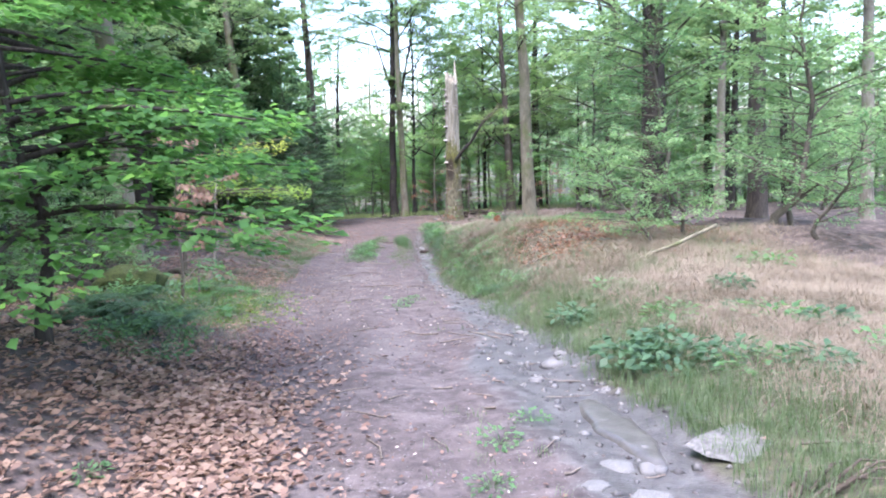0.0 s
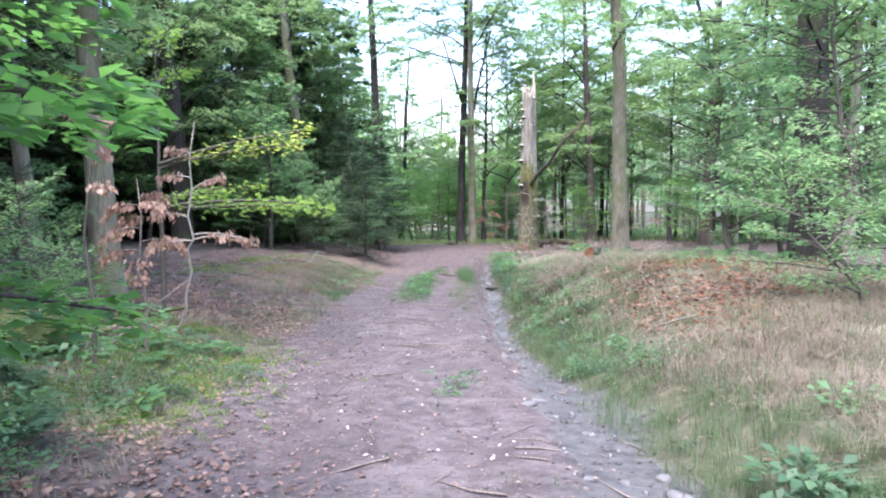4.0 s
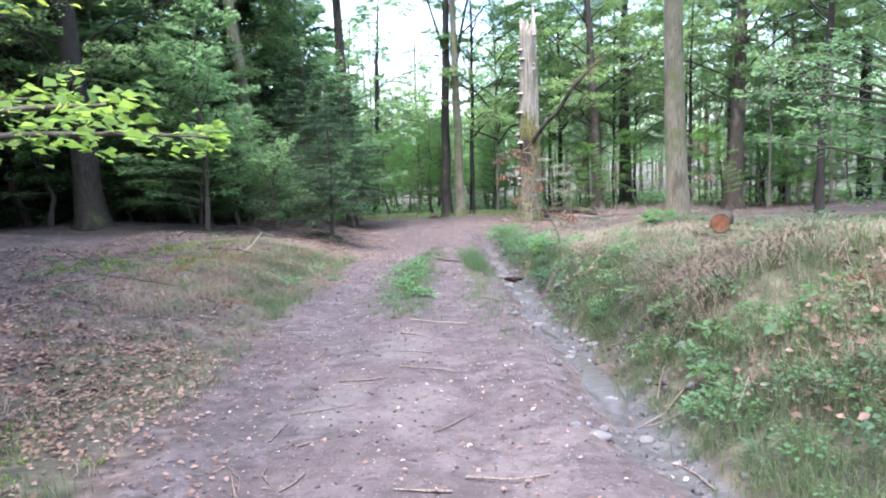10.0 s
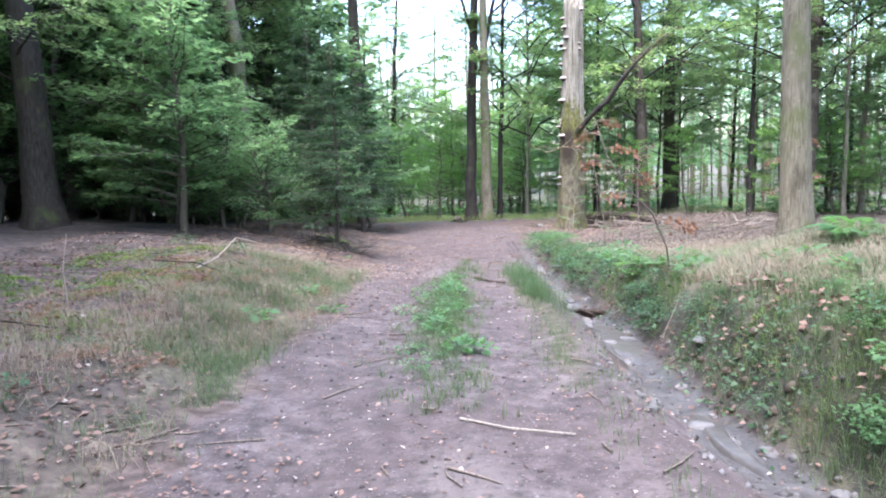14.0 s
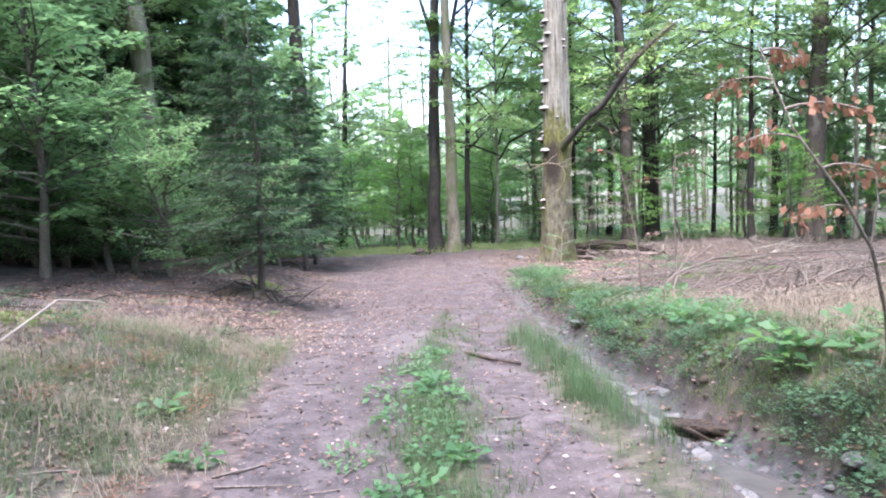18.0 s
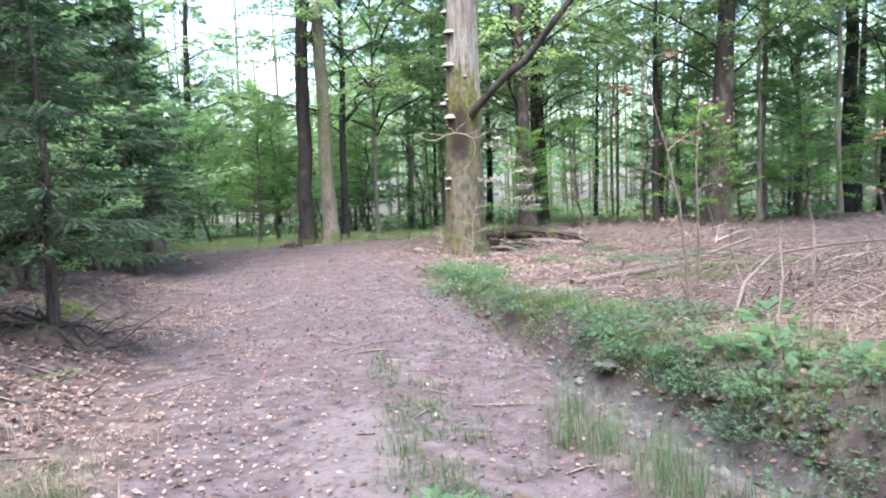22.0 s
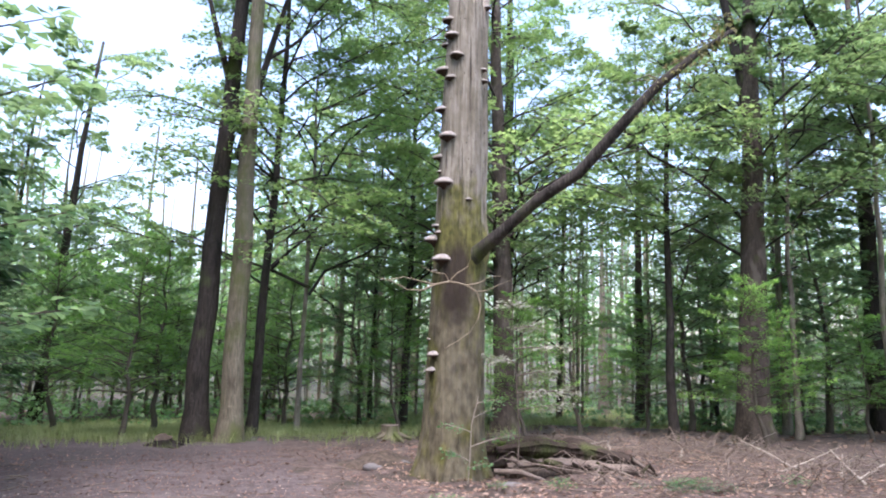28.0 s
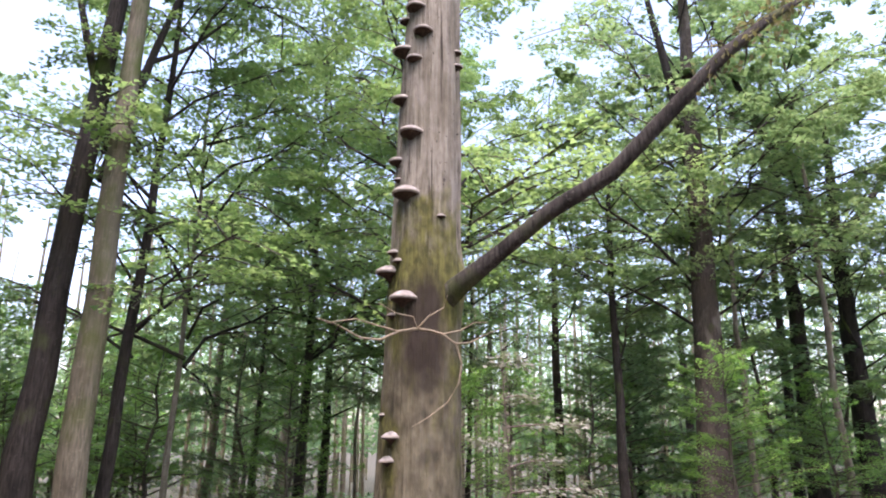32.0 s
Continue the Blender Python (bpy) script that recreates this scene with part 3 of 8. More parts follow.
def build_ground():
    xs, ys = axis(-6.0, 3.6, 0.1, 1500, 1.22), axis(1.0, 40, 0.11, 1500, 1.22)
    X, Y = np.meshgrid(xs, ys)
    Z = land(X, Y)
    V = np.stack([X.ravel(), Y.ravel(), Z.ravel()], 1)
    nx, ny = len(xs), len(ys)
    i = (np.arange(ny - 1)[:, None] * nx + np.arange(nx - 1)[None, :]).ravel()
    me = mesh_np("ground", V, np.stack([i, i + 1, i + nx + 1, i + nx], 1), GROUND, True)
    x, y = V[:, 0], V[:, 1]
    xl, xd = road_left(y), ditch_x(y)
    edge = 0.5 * (vnoise(x, y, 1.3, 11) - 0.5) + 0.3 * (vnoise(x, y, 4, 12) - 0.5)
    road = smooth(-0.35, 0.35, x - xl + edge) * smooth(-0.3, 0.3, xd - 0.2 - x + edge) * (1 - smooth(42, 52, y))
    f = (x - xl) / (xd - xl)
    crown = np.exp(-((f - np.interp(y, (25, 28), (0.43, 0.56))) / 0.1) ** 2) * np.interp(y, (14, 19, 22, 25, 27, 29), (0, 0.3, 0.9, 0.75, 0.4, 0.1)) * (vnoise(x, y, 1.2, 13) > 0.35)
    rushes = np.exp(-((x - xd + 0.75) / 0.3) ** 2) * np.interp(y, (17, 20, 24, 28, 30), (0, 0.8, 0.9, 0.6, 0))
    road = road * (1 - np.clip(0.8 * crown + 0.7 * rushes, 0, 1))
    right = x - xd - 0.3
    grass = smooth(-0.15, 0.12, right + np.interp(y, (5, 8, 16, 20), (0.05, 0.2, 0.2, 0))) * (1 - smooth(2.2, 5.5, right)) * (0.55 + 0.6 * vnoise(x, y, 0.8, 14)) * np.interp(y, (-5, 22, 26, 31, 36, 44), (1, 1, 0.7, 0.35, 0.15, 0.3))
    left = xl - x
    grass = np.maximum(grass, smooth(-0.2, 0.3, left) * (1 - smooth(0.9, 2.4, left)) * np.interp(y, (0, 6.5, 8.6, 10, 18, 26, 30), (0.0, 0.0, 0.6, 0.7, 0.65, 0.6, 0.1)) * (0.5 + 0.7 * vnoise(x, y, 0.7, 15)))
    grass = np.maximum(grass, smooth(43, 47, y) * (1 - smooth(60, 75, y)) * np.exp(-((x + 3) / 7) ** 2))
    grass = np.maximum(grass, np.clip(crown + rushes, 0, 1))
    wash = np.interp(y, (0, 7, 10, 12, 14, 17, 20, 24, 30), (0.6, 0.58, 0.46, 0.3, 0.2, 0.22, 0.32, 0.3, 0.28)) * (0.55 + 0.9 * vnoise(x, y, 1.1, 84))
    wet = np.exp(-((x - xd + 0.1 * (y < 10)) / wash) ** 2) * (0.75 + 0.5 * vnoise(x, y, 2.7, 85)) * np.interp(y, (-5, 30, 34, 37), (1, 1, 0.6, 0))
    far = smooth(66, 82, y) * (vnoise(x, y, 0.2, 16) > 0.3) + smooth(90, 140, np.hypot(x, y))
    # mud at the track's end, dark ground behind the trunk, shaded humus bank
    mud_shade = 1.3 * np.exp(-(((x + 5.4) / 2.6) ** 2 + ((y - 42.6) / 1.5) ** 2) ** 1.5) + 0.8 * np.exp(-(((x + 0.2) / 1.0) ** 2 + ((y - 41.2) / 0.6) ** 2) ** 1.5) + 0.85 * np.exp(-(((x + 3.4) / 1.15) ** 2 + ((y - 6.3) / 1.7) ** 2) ** 1.5)
    # painted shade on the floor under the trees, dark earth at the spruce
    mud_shade = mud_shade + 0.75 * np.exp(-(((x + 6.1) / 1.3) ** 2 + ((y - 30.2) / 0.9) ** 2)) + 0.75 * smooth(-9, -13, x) * smooth(26, 30, y) * (1 - smooth(38, 46, y)) + 0.5 * smooth(-6, -7, x) * smooth(29, 31, y) * (1 - smooth(38, 42, y))
    mud_shade = mud_shade + 0.6 * smooth(-5.6, -6.8, x) * smooth(25.0, 28.0, y) * (1 - smooth(30, 32, y)) * (0.4 + 0.8 * vnoise(x, y, 0.9, 18)) + 0.7 * np.exp(-((x + 5.7) / 0.9) ** 2 - ((y - 29.4) / 0.8) ** 2)
    mud_shade = mud_shade + 0.4 * smooth(0.3, 1.2, left) * np.interp(y, (16, 21, 28, 31), (0, 1, 1, 0)) * (0.3 + 0.9 * vnoise(x, y, 1.3, 19))
    # bare dark earth on the ditch wall
    mud_shade = mud_shade + 0.95 * np.exp(-((right - 0.14) / 0.24) ** 2) * np.interp(y, (12, 16, 33, 36), (0, 1, 1, 0)) * (0.3 + 0.9 * vnoise(x, y, 2.0, 17))
    col = np.stack([road, np.clip(np.maximum(grass, far * 0.6), 0, 1), np.clip(wet, 0, 1), np.clip(mud_shade, 0, 0.95)], 1).astype(np.float32)
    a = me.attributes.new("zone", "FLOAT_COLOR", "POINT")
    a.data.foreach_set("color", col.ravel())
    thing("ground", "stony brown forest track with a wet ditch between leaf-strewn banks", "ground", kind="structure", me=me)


build_ground()


# ---- trees ----
def stem_points(h, lean=(0, 0), wiggle=0.0, seed=0, n=12, flare=True):
    rng = np.random.RandomState(seed)
    t = np.linspace(0, 1, n) ** (1.35 if flare else 1.0)
    w = np.cumsum(rng.randn(n, 2) * wiggle / n ** 0.5, axis=0)
    w -= w[:1]
    return np.stack([lean[0] * t + w[:, 0], lean[1] * t + w[:, 1], h * t], 1), t


def trunk_mesh(name, h, r, mat, lean=(0, 0), wiggle=0.1, seed=0, sides=12, tip=0.35, n=14, rough=0.12):
    P, t = stem_points(h, lean, wiggle, seed, n)
    R = r * (1 - (1 - tip) * t) * (1 + 0.55 * np.exp(-P[:, 2] / 0.28))
    P[0, 2] -= 0.25
    return solid(name, [tube(P, R, sides, rough, seed)], mat), P


def sprays(rng, spec, n_leaf, leaf, wide=0.42, droop=0.12, flat=0.3, twig=True, thin=False, shape=leaves, hang=0.0):
    """Level sprays of leaves. spec: rows of start (x, y, z), azimuth, length, rise. Gives limb tubes and leaf arrays."""
    limbs, PP, DD, NN, LL = [], [], [], [], []
    for x, y, z, az, ln, rise in spec:
        d = np.array([math.cos(az), math.sin(az)])
        u = np.linspace(0, 1, 6)
        bend = rng.uniform(-0.25, 0.25)
        cx = x + (d[0] * u - d[1] * bend * u ** 2) * ln
        cy = y + (d[1] * u + d[0] * bend * u ** 2) * ln
        cz = z + rise * ln * u - droop * ln * u ** 2
        if twig:
            q = [0, 2, 5] if thin else slice(None)
            limbs.append(tube(np.stack([cx, cy, cz], 1)[q], (ln * 0.011 * (1.15 - u) + 0.003)[q], 3 if thin else 5, cap=False))
        k = max(4, int(n_leaf * (0.5 + 0.5 * ln / 2.0)))
        q = 0.12 + 0.88 * rng.rand(k) ** 0.75
        side = rng.uniform(-1, 1, k)
        side = np.sign(side) * np.abs(side) ** 0.8
        w = wide * ln * (1.05 - 0.75 * q) * np.minimum(1, q * 3.0)
        # leaves gather along side twigs
        tq = np.round(q * 9) / 9 + rng.randn(k) * 0.018 - 0.0
        tq = np.clip(tq + np.abs(side) * 0.12, 0, 1.08)
        ax = np.interp(tq, u, cx)
        ay = np.interp(tq, u, cy)
        azs = np.interp(tq, u, cz)
        off = side * w
        p = np.stack([ax - d[1] * off, ay + d[0] * off, azs - 0.1 * np.abs(off) + rng.randn(k) * 0.028 * (1 + ln * 0.4)], 1)
        a2 = az + side * 0.9 + rng.randn(k) * 0.5
        dd = np.stack([np.cos(a2), np.sin(a2), rng.randn(k) * 0.22 - 0.12 - hang], 1)
        nn = np.stack([rng.randn(k) * flat, rng.randn(k) * flat, np.ones(k)], 1)
        PP.append(p), DD.append(dd), NN.append(nn), LL.append(leaf * (0.65 + 0.6 * rng.rand(k)))
    P, D, N, L = (np.concatenate(q) for q in (PP, DD, NN, LL))
    return limbs, shape(P, D, N, L, L * 0.66)


def understory_meshes(seed, h, reach, n_spray, n_leaf, leaf, low=0.12, r=None, leafmat=None, shape=leaves):
    """A young beech: slender stem, level sprays from knee height to the top."""
    rng = np.random.RandomState(seed)
    stem, P = trunk_mesh("stem", h, r or 0.012 * h + 0.01, TWIG, (rng.uniform(-0.3, 0.3), rng.uniform(-0.3, 0.3)), 0.35, seed, 7, 0.12, 10, 0.1)
    spec = []
    for i in range(n_spray):
        t = low + (0.98 - low) * ((i + rng.rand()) / n_spray)
        z = h * t
        x, y = np.interp(z, P[:, 2], P[:, 0]), np.interp(z, P[:, 2], P[:, 1])
        ln = reach * (1.05 - 0.72 * t ** 1.4) * rng.uniform(0.55, 1.15)
        spec.append((x, y, z, rng.rand() * 2 * np.pi, ln, rng.uniform(0.05, 0.5) + 0.3 * t))
    limbs, lv = sprays(rng, spec, n_leaf, leaf, flat=0.38, thin=True, shape=shape)
    return stem, solid("twig_mass", limbs, TWIG), mesh_np("crown", *lv, leafmat or BEECH_LEAF)


def canopy_meshes(seed, base, top, reach, n_limb, n_leaf, leaf, leafmat=None, per_limb=10, shape=leaves):
    """Crown of a grown beech: slim limbs that climb, then level out, each with many flat leafy sprays. Local to the trunk's foot."""
    rng = np.random.RandomState(seed)
    limbs, spec = [], []
    for i in range(n_limb):
        t = (i + rng.rand()) / n_limb
        z = base + (top - base) * t * 0.88
        az = i * 2.4 + rng.uniform(-0.5, 0.5)
        ln = reach * (1.1 - 0.55 * t) * rng.uniform(0.55, 1.1)
        rise = rng.uniform(0.35, 0.9) + 0.5 * t
        u = np.linspace(0, 1, 6)
        d = np.array([math.cos(az), math.sin(az)])
        C = np.stack([d[0] * ln * u, d[1] * ln * u, z + ln * (rise * u - 0.42 * rise * u ** 2)], 1)
        C[1:, :2] += rng.randn(5, 2) * 0.035 * ln
        limbs.append(solid("limb", [tube(C, ln * 0.0075 * (1.1 - u) + 0.006, 5, 0.1, i)], BARK_DARK))
        for j in range(per_limb):
            f = 0.22 + 0.8 * (j + rng.rand()) / per_limb
            x, y, zz = (np.interp(f, u, C[:, q]) for q in range(3))
            side = 1 if j % 2 else -1
            spec.append((x, y, zz, az + side * rng.uniform(0.3, 1.25), ln * rng.uniform(0.24, 0.46) * (1.2 - 0.45 * f), rng.uniform(-0.3, 0.55)))
    more, lv = sprays(rng, spec, n_leaf, leaf, 0.55, 0.2, 0.6, thin=True, shape=shape)
    return limbs, solid("twig_mass", more, TWIG), mesh_np("crown", *lv, leafmat or CANOPY_LEAF)


def spruce_meshes(seed, h, reach, per_whorl, step, blade, low=0.08, r=None, dens=1.0):
    """A spruce: whorls of drooping boughs with fine needle-clad side shoots."""
    rng = np.random.RandomState(seed)
    stem, P = trunk_mesh("stem", h, r or 0.011 * h + 0.015, BARK_BROWN, (rng.uniform(-0.08, 0.08), 0), 0.05, seed, 8, 0.08, 10, 0.1)
    boughs, PP, DD, NN, LL = [], [], [], [], []
    z = h * low
    while z < h * 0.985:
        t = z / h
        for i in range(per_whorl):
            az = rng.rand() * 6.283
            ln = reach * (1.02 - t) ** 0.85 * rng.uniform(0.7, 1.12) * (0.75 if t < 0.14 else 1) + 0.05
            u = np.linspace(0, 1, 5)
            d = np.array([math.cos(az), math.sin(az)])
            rise = 0.35 * t - 0.05
            C = np.stack([d[0] * ln * u, d[1] * ln * u, z + rng.uniform(-0.5, 0.5) * step + ln * (rise * u - 0.22 * u ** 2 + 0.1 * u ** 4)], 1)
            boughs.append(tube(C[::2], (ln * 0.009 * (1.1 - u) + 0.002)[::2], 3, cap=False))
            k = int(dens * (22 + 58 * ln / reach))
            q = 0.12 + 0.88 * rng.rand(k) ** 0.7
            sd = rng.uniform(-1, 1, k)
            w = 0.36 * ln * (1.05 - q) * sd
            tq = np.clip(np.round(q * 12) / 12 + np.abs(sd) * 0.06, 0, 1.02)
            p = np.stack([np.interp(tq, u, C[:, 0]) - d[1] * w, np.interp(tq, u, C[:, 1]) + d[0] * w, np.interp(tq, u, C[:, 2]) - 0.22 * np.abs(w) + rng.randn(k) * 0.015], 1)
            a2 = az + np.sign(sd) * rng.uniform(0.3, 1.0, k)
            PP.append(p)
            DD.append(np.stack([np.cos(a2), np.sin(a2), rng.randn(k) * 0.25 - 0.25], 1))
            NN.append(np.stack([rng.randn(k) * 0.7, rng.randn(k) * 0.7, np.ones(k)], 1))
            LL.append(blade * (0.6 + 0.7 * rng.rand(k)))
        z += step * (0.7 + 0.6 * rng.rand())
    Pq, D, N, L = (np.concatenate(q) for q in (PP, DD, NN, LL))
    return stem, solid("bough_mass", boughs, TWIG), mesh_np("needles", *leaves(Pq, D, N, L, L * 0.2), NEEDLE)


CROWNS_NEAR = [canopy_meshes(100 + i, 3.0, 13.5, 4.3, 26, 125, 0.1, None, 12, far_leaves) for i in range(3)]
CROWNS_FAR = [canopy_meshes(200 + i, 3.4, 15, 4.8, 18, 75, 0.25, None, 9, far_leaves) for i in range(3)]
CROWNS_HIGH = [canopy_meshes(300 + i, 6.4, 17, 4.2, 15, 150, 0.15, None, 10, far_leaves) for i in range(2)]
CROWNS_BRIGHT = [canopy_meshes(150 + i, 2.9, 13.5, 4.3, 26, 125, 0.1, MID_LEAF, 12, far_leaves) for i in range(2)]
CROWNS_SHADE = [canopy_meshes(370 + i, 8.5, 17, 5.0, 11, 60, 0.26, None, 12, far_leaves) for i in range(2)]
CROWNS_TALL = [canopy_meshes(350, 10.0, 21, 4.6, 15, 170, 0.13, None, 10, far_leaves)]
YOUNG = [understory_meshes(400 + i, 5.5, 2.2, 52, 190, 0.085) for i in range(3)]
YOUNG_BRIGHT = [understory_meshes(410 + i, 5.5, 2.3, 48, 190, 0.085, 0.2, leafmat=BRIGHT_LEAF) for i in range(2)]
YOUNG_FAR = [understory_meshes(420 + i, 7.0, 2.7, 48, 120, 0.17, shape=far_leaves) for i in range(3)]
YOUNG_POLE = [understory_meshes(430 + i, 9.5, 3.1, 48, 110, 0.21, 0.2, 0.07, (BEECH_LEAF, BRIGHT_LEAF)[i], far_leaves) for i in range(2)]
LOW_BUSH = [understory_meshes(440 + i, 2.2, 1.5, 30, 120, 0.07, 0.1) for i in range(2)]
SPRUCE_FAR = [spruce_meshes(460 + i, 9.0, 2.2, 6, 0.42, 0.36, 0.05, None, 0.95) for i in range(2)]


def tree(x, y, r, h=17.0, bark=BARK_GREY, lean=(0, 0), crown=None, turn=0.0, scale=1.0, name="beech_tree", label="", sides=12, seed=0, wiggle=0.12):
    """A grown tree: its own trunk, with a shared crown of limbs and leaves."""
    for kind, top in ((CROWNS_NEAR, 13.5), (CROWNS_FAR, 15), (CROWNS_HIGH, 17), (CROWNS_SHADE, 17), (CROWNS_BRIGHT, 13.5)):
        if any(crown is c for c in kind):
            h = min(h, 0.95 * top * scale)
    ob = thing(name, label or "tall grey-barked beech tree standing in the leaf litter", "tree", pose(x, y, gz(x, y)), "grown trees of the wood")
    me, P = trunk_mesh("trunk", h, r, bark, lean, wiggle, seed or int(abs(x * 31 + y * 17)), sides, 0.22)
    part("trunk", me, ob)
    if crown:
        m = pose(lean[0] * 0.6, lean[1] * 0.6, 0, 0, 0, turn) @ Matrix.Scale(scale, 4)
        for limb in crown[0]:
            part("limb", limb, ob, m=m)
        tagged(part("twig_mass", crown[1], ob, m=m), kind="stuff")
        part("crown", crown[2], ob, m=m)
    return ob


def young_tree(meshes, x, y, s=1.0, turn=0.0, name="young_beech", label="young beech with level sprays of green leaves", group="young beeches of the wood", names=("stem", "twig_mass", "crown"), dz=0.0):
    ob = thing(name, label, "tree" if name != "spruce" else "spruce", pose(x, y, gz(x, y) + dz, 0, 0, turn) @ Matrix.Scale(s, 4), group)
    for nm, me in zip(names, meshes):
        p = part(nm, me, ob)
        if nm in ("twig_mass", "bough_mass"):
            tagged(p, kind="stuff")
    return ob


# grown trees that the walk passes: place, radius, bark
tree(-2.35, 44.9, 0.24, 21, BARK_PALE, (0.1, 0.1), CROWNS_TALL[0], 20, 1.0, "pine_tree", "slender pale-barked tree leaning beside the track's end", 14)
TWIN = tree(-3.05, 45.3, 0.25, 21, BARK_DARK, (1.05, 0.35), CROWNS_TALL[0], 170, 1.0, label="black-barked beech with spreading roots beside the track")
tree(-1.84, 46.6, 0.13, 15, BARK_DARK, (0.5, 0.2), CROWNS_BRIGHT[1], 150, 1.1, label="slim dark beech forking into thin limbs")
tree(-7.7, 45.1, 0.34, 21, BARK_BROWN, (-0.3, 0), CROWNS_TALL[0], 270, 1.0, "pine_tree", "tall reddish-brown pine trunk behind the spruces")
tree(-9.8, 36.5, 0.33, 19, BARK_PALE, (-0.8, 0), CROWNS_HIGH[0], 90, 1.0, "pine_tree", "tall pale brown trunk rising among dark firs")
tree(-10.6, 39.2, 0.3, 18, BARK_DARK, (-0.5, 0), CROWNS_NEAR[2], 30, 1.0, label="dark trunk in the shade of the wood")
tree(-12.9, 30.5, 0.42, 18, BARK_DARK, (-0.9, 0.3), CROWNS_NEAR[0], 200, 1.1, label="stout black-barked tree at the edge of the dark wood")
tree(-7.15, 15.8, 0.25, 18, BARK_MOSSY, (-0.2, 0), CROWNS_HIGH[1], 120, 1.0, label="straight mossy green-grey trunk beside the track")
tree(3.45, 27.1, 0.275, 19, BARK_PALE, (-0.4, 0.2), CROWNS_HIGH[0], 300, 1.0, label="straight grey-green trunk on the bank above the ditch")
BROWN = tree(10.62, 43.99, 0.41, 18, BARK_BROWN, (0.65, 0.3), CROWNS_NEAR[1], 10, 1.25, label="thick brown-barked beech with peeling patches")
tree(7.24, 52.6, 0.38, 18, BARK_DARK, (0.3, 0), CROWNS_BRIGHT[0], 80, 1.35, label="dark beech with steep limbs")
tree(4.66, 46.4, 0.3, 17, BARK_BROWN, (-0.4, 0.2), CROWNS_BRIGHT[0], 140, 1.3, label="grey-brown beech behind the broken trunk")
DOUBLE = tree(18.3, 44.9, 0.38, 17, BARK_DARK, (0.2, 0), CROWNS_NEAR[1], 220, 1.0, label="dark double-stemmed beech with crooked limbs")
tree(17.9, 46.4, 0.33, 17, BARK_DARK, (-0.2, 0), CROWNS_HIGH[1], 320, 0.95, label="dark double-stemmed beech with crooked limbs")
tree(5.6, 18.2, 0.36, 17, BARK_DARK, (0.1, 0), CROWNS_NEAR[0], 260, 1.05, label="dark mossy trunk hung with green sprays")
tree(9.6, 21.2, 0.3, 17, BARK_BROWN, (0.2, 0), CROWNS_HIGH[1], 45, 1.0)
tree(12.6, 20.5, 0.2, 17, BARK_GREY, (-0.1, 0), CROWNS_HIGH[1], 200, 1.0)
tree(13.8, 34.5, 0.25, 17, BARK_GREY, (0.2, 0), CROWNS_HIGH[0], 170, 1.0)
tree(9.6, 33.4, 0.14, 15, BARK_DARK, (0.3, 0), CROWNS_HIGH[0], 10, 0.85, label="slim dark tree over the brushwood")
tree(6.8, 64.5, 0.24, 16, BARK_GREY, (0.2, 0.1), CROWNS_NEAR[1], 100, 0.95, label="slim grey tree with a flared root foot in the grass")
tree(-14.5, 24.0, 0.27, 18, BARK_GREY, (-0.3, 0), CROWNS_NEAR[0], 10, 1.0, label="grey trunk in the shaded wood")
tree(-11.8, 18.0, 0.26, 18, BARK_DARK, (0.2, 0), CROWNS_NEAR[1], 250, 1.0, label="dark trunk in the shaded wood")
tree(-10.9, 15.4, 0.22, 18, BARK_DARK, (0.0, 0), CROWNS_NEAR[2], 190, 1.0, label="dark trunk in the shaded wood")
tree(-0.4, 49.2, 0.08, 14, BARK_GREY, (0.3, 0.2), CROWNS_BRIGHT[0], 55, 1.2, label="slim grey beech with a bright green crown")
tree(3.2, 51.5, 0.14, 15, BARK_DARK, (0.5, 0.2), CROWNS_BRIGHT[1], 145, 1.3, label="slim dark beech with a bright green crown")
tree(13.5, 53.5, 0.2, 16, BARK_DARK, (0.5, 0.2), CROWNS_HIGH[1], 245, 1.05, label="dark beech with a bright green crown")
tree(6.8, 60.0, 0.2, 17, BARK_DARK, (0.4, 0), CROWNS_FAR[0], 0, 1.0, label="dark slim tree in the open wood")
tree(18.0, 63.5, 0.3, 11.0, BARK_GREY, (-0.2, 0), None, 0, 1.0, "dead_tree", "broken grey dead trunk without a crown")
tree(8.8, 44.9, 0.13, 14, BARK_DARK, (0.3, 0.2), CROWNS_HIGH[1], 35, 0.7, label="slim dark beech beside the thick brown beech")
tree(-8.6, 57.5, 0.23, 16, BARK_DARK, (0.9, 0), CROWNS_HIGH[1], 35, 0.9, label="dark slender tree at the clearing's edge")
tree(-11.0, 60.0, 0.15, 15, BARK_DARK, (1.0, 0), CROWNS_HIGH[0], 205, 0.85, label="dark slender tree at the clearing's edge")
tree(15.0, 36.0, 0.2, 16, BARK_DARK, (0.3, 0), CROWNS_HIGH[0], 305, 1.0, label="dark beech over the brushwood")
tree(20.5, 41.0, 0.26, 16, BARK_DARK, (-0.3, 0), CROWNS_HIGH[1], 105, 1.05, label="dark beech with low crooked limbs")
tree(14.2, 46.6, 0.13, 16, BARK_GREY, (0.4, 0.2), CROWNS_HIGH[0], 15, 1.1, label="grey slim beech with hanging green sprays")
tree(20.5, 49.0, 0.2, 17, BARK_DARK, (0.3, 0.2), CROWNS_HIGH[0], 215, 1.0, label="dark beech with hanging green sprays")
tree(12.4, 44.3, 0.09, 15, BARK_GREY, (0.3, 0.2), CROWNS_HIGH[0], 50, 0.85, label="grey slim tree in the open wood")
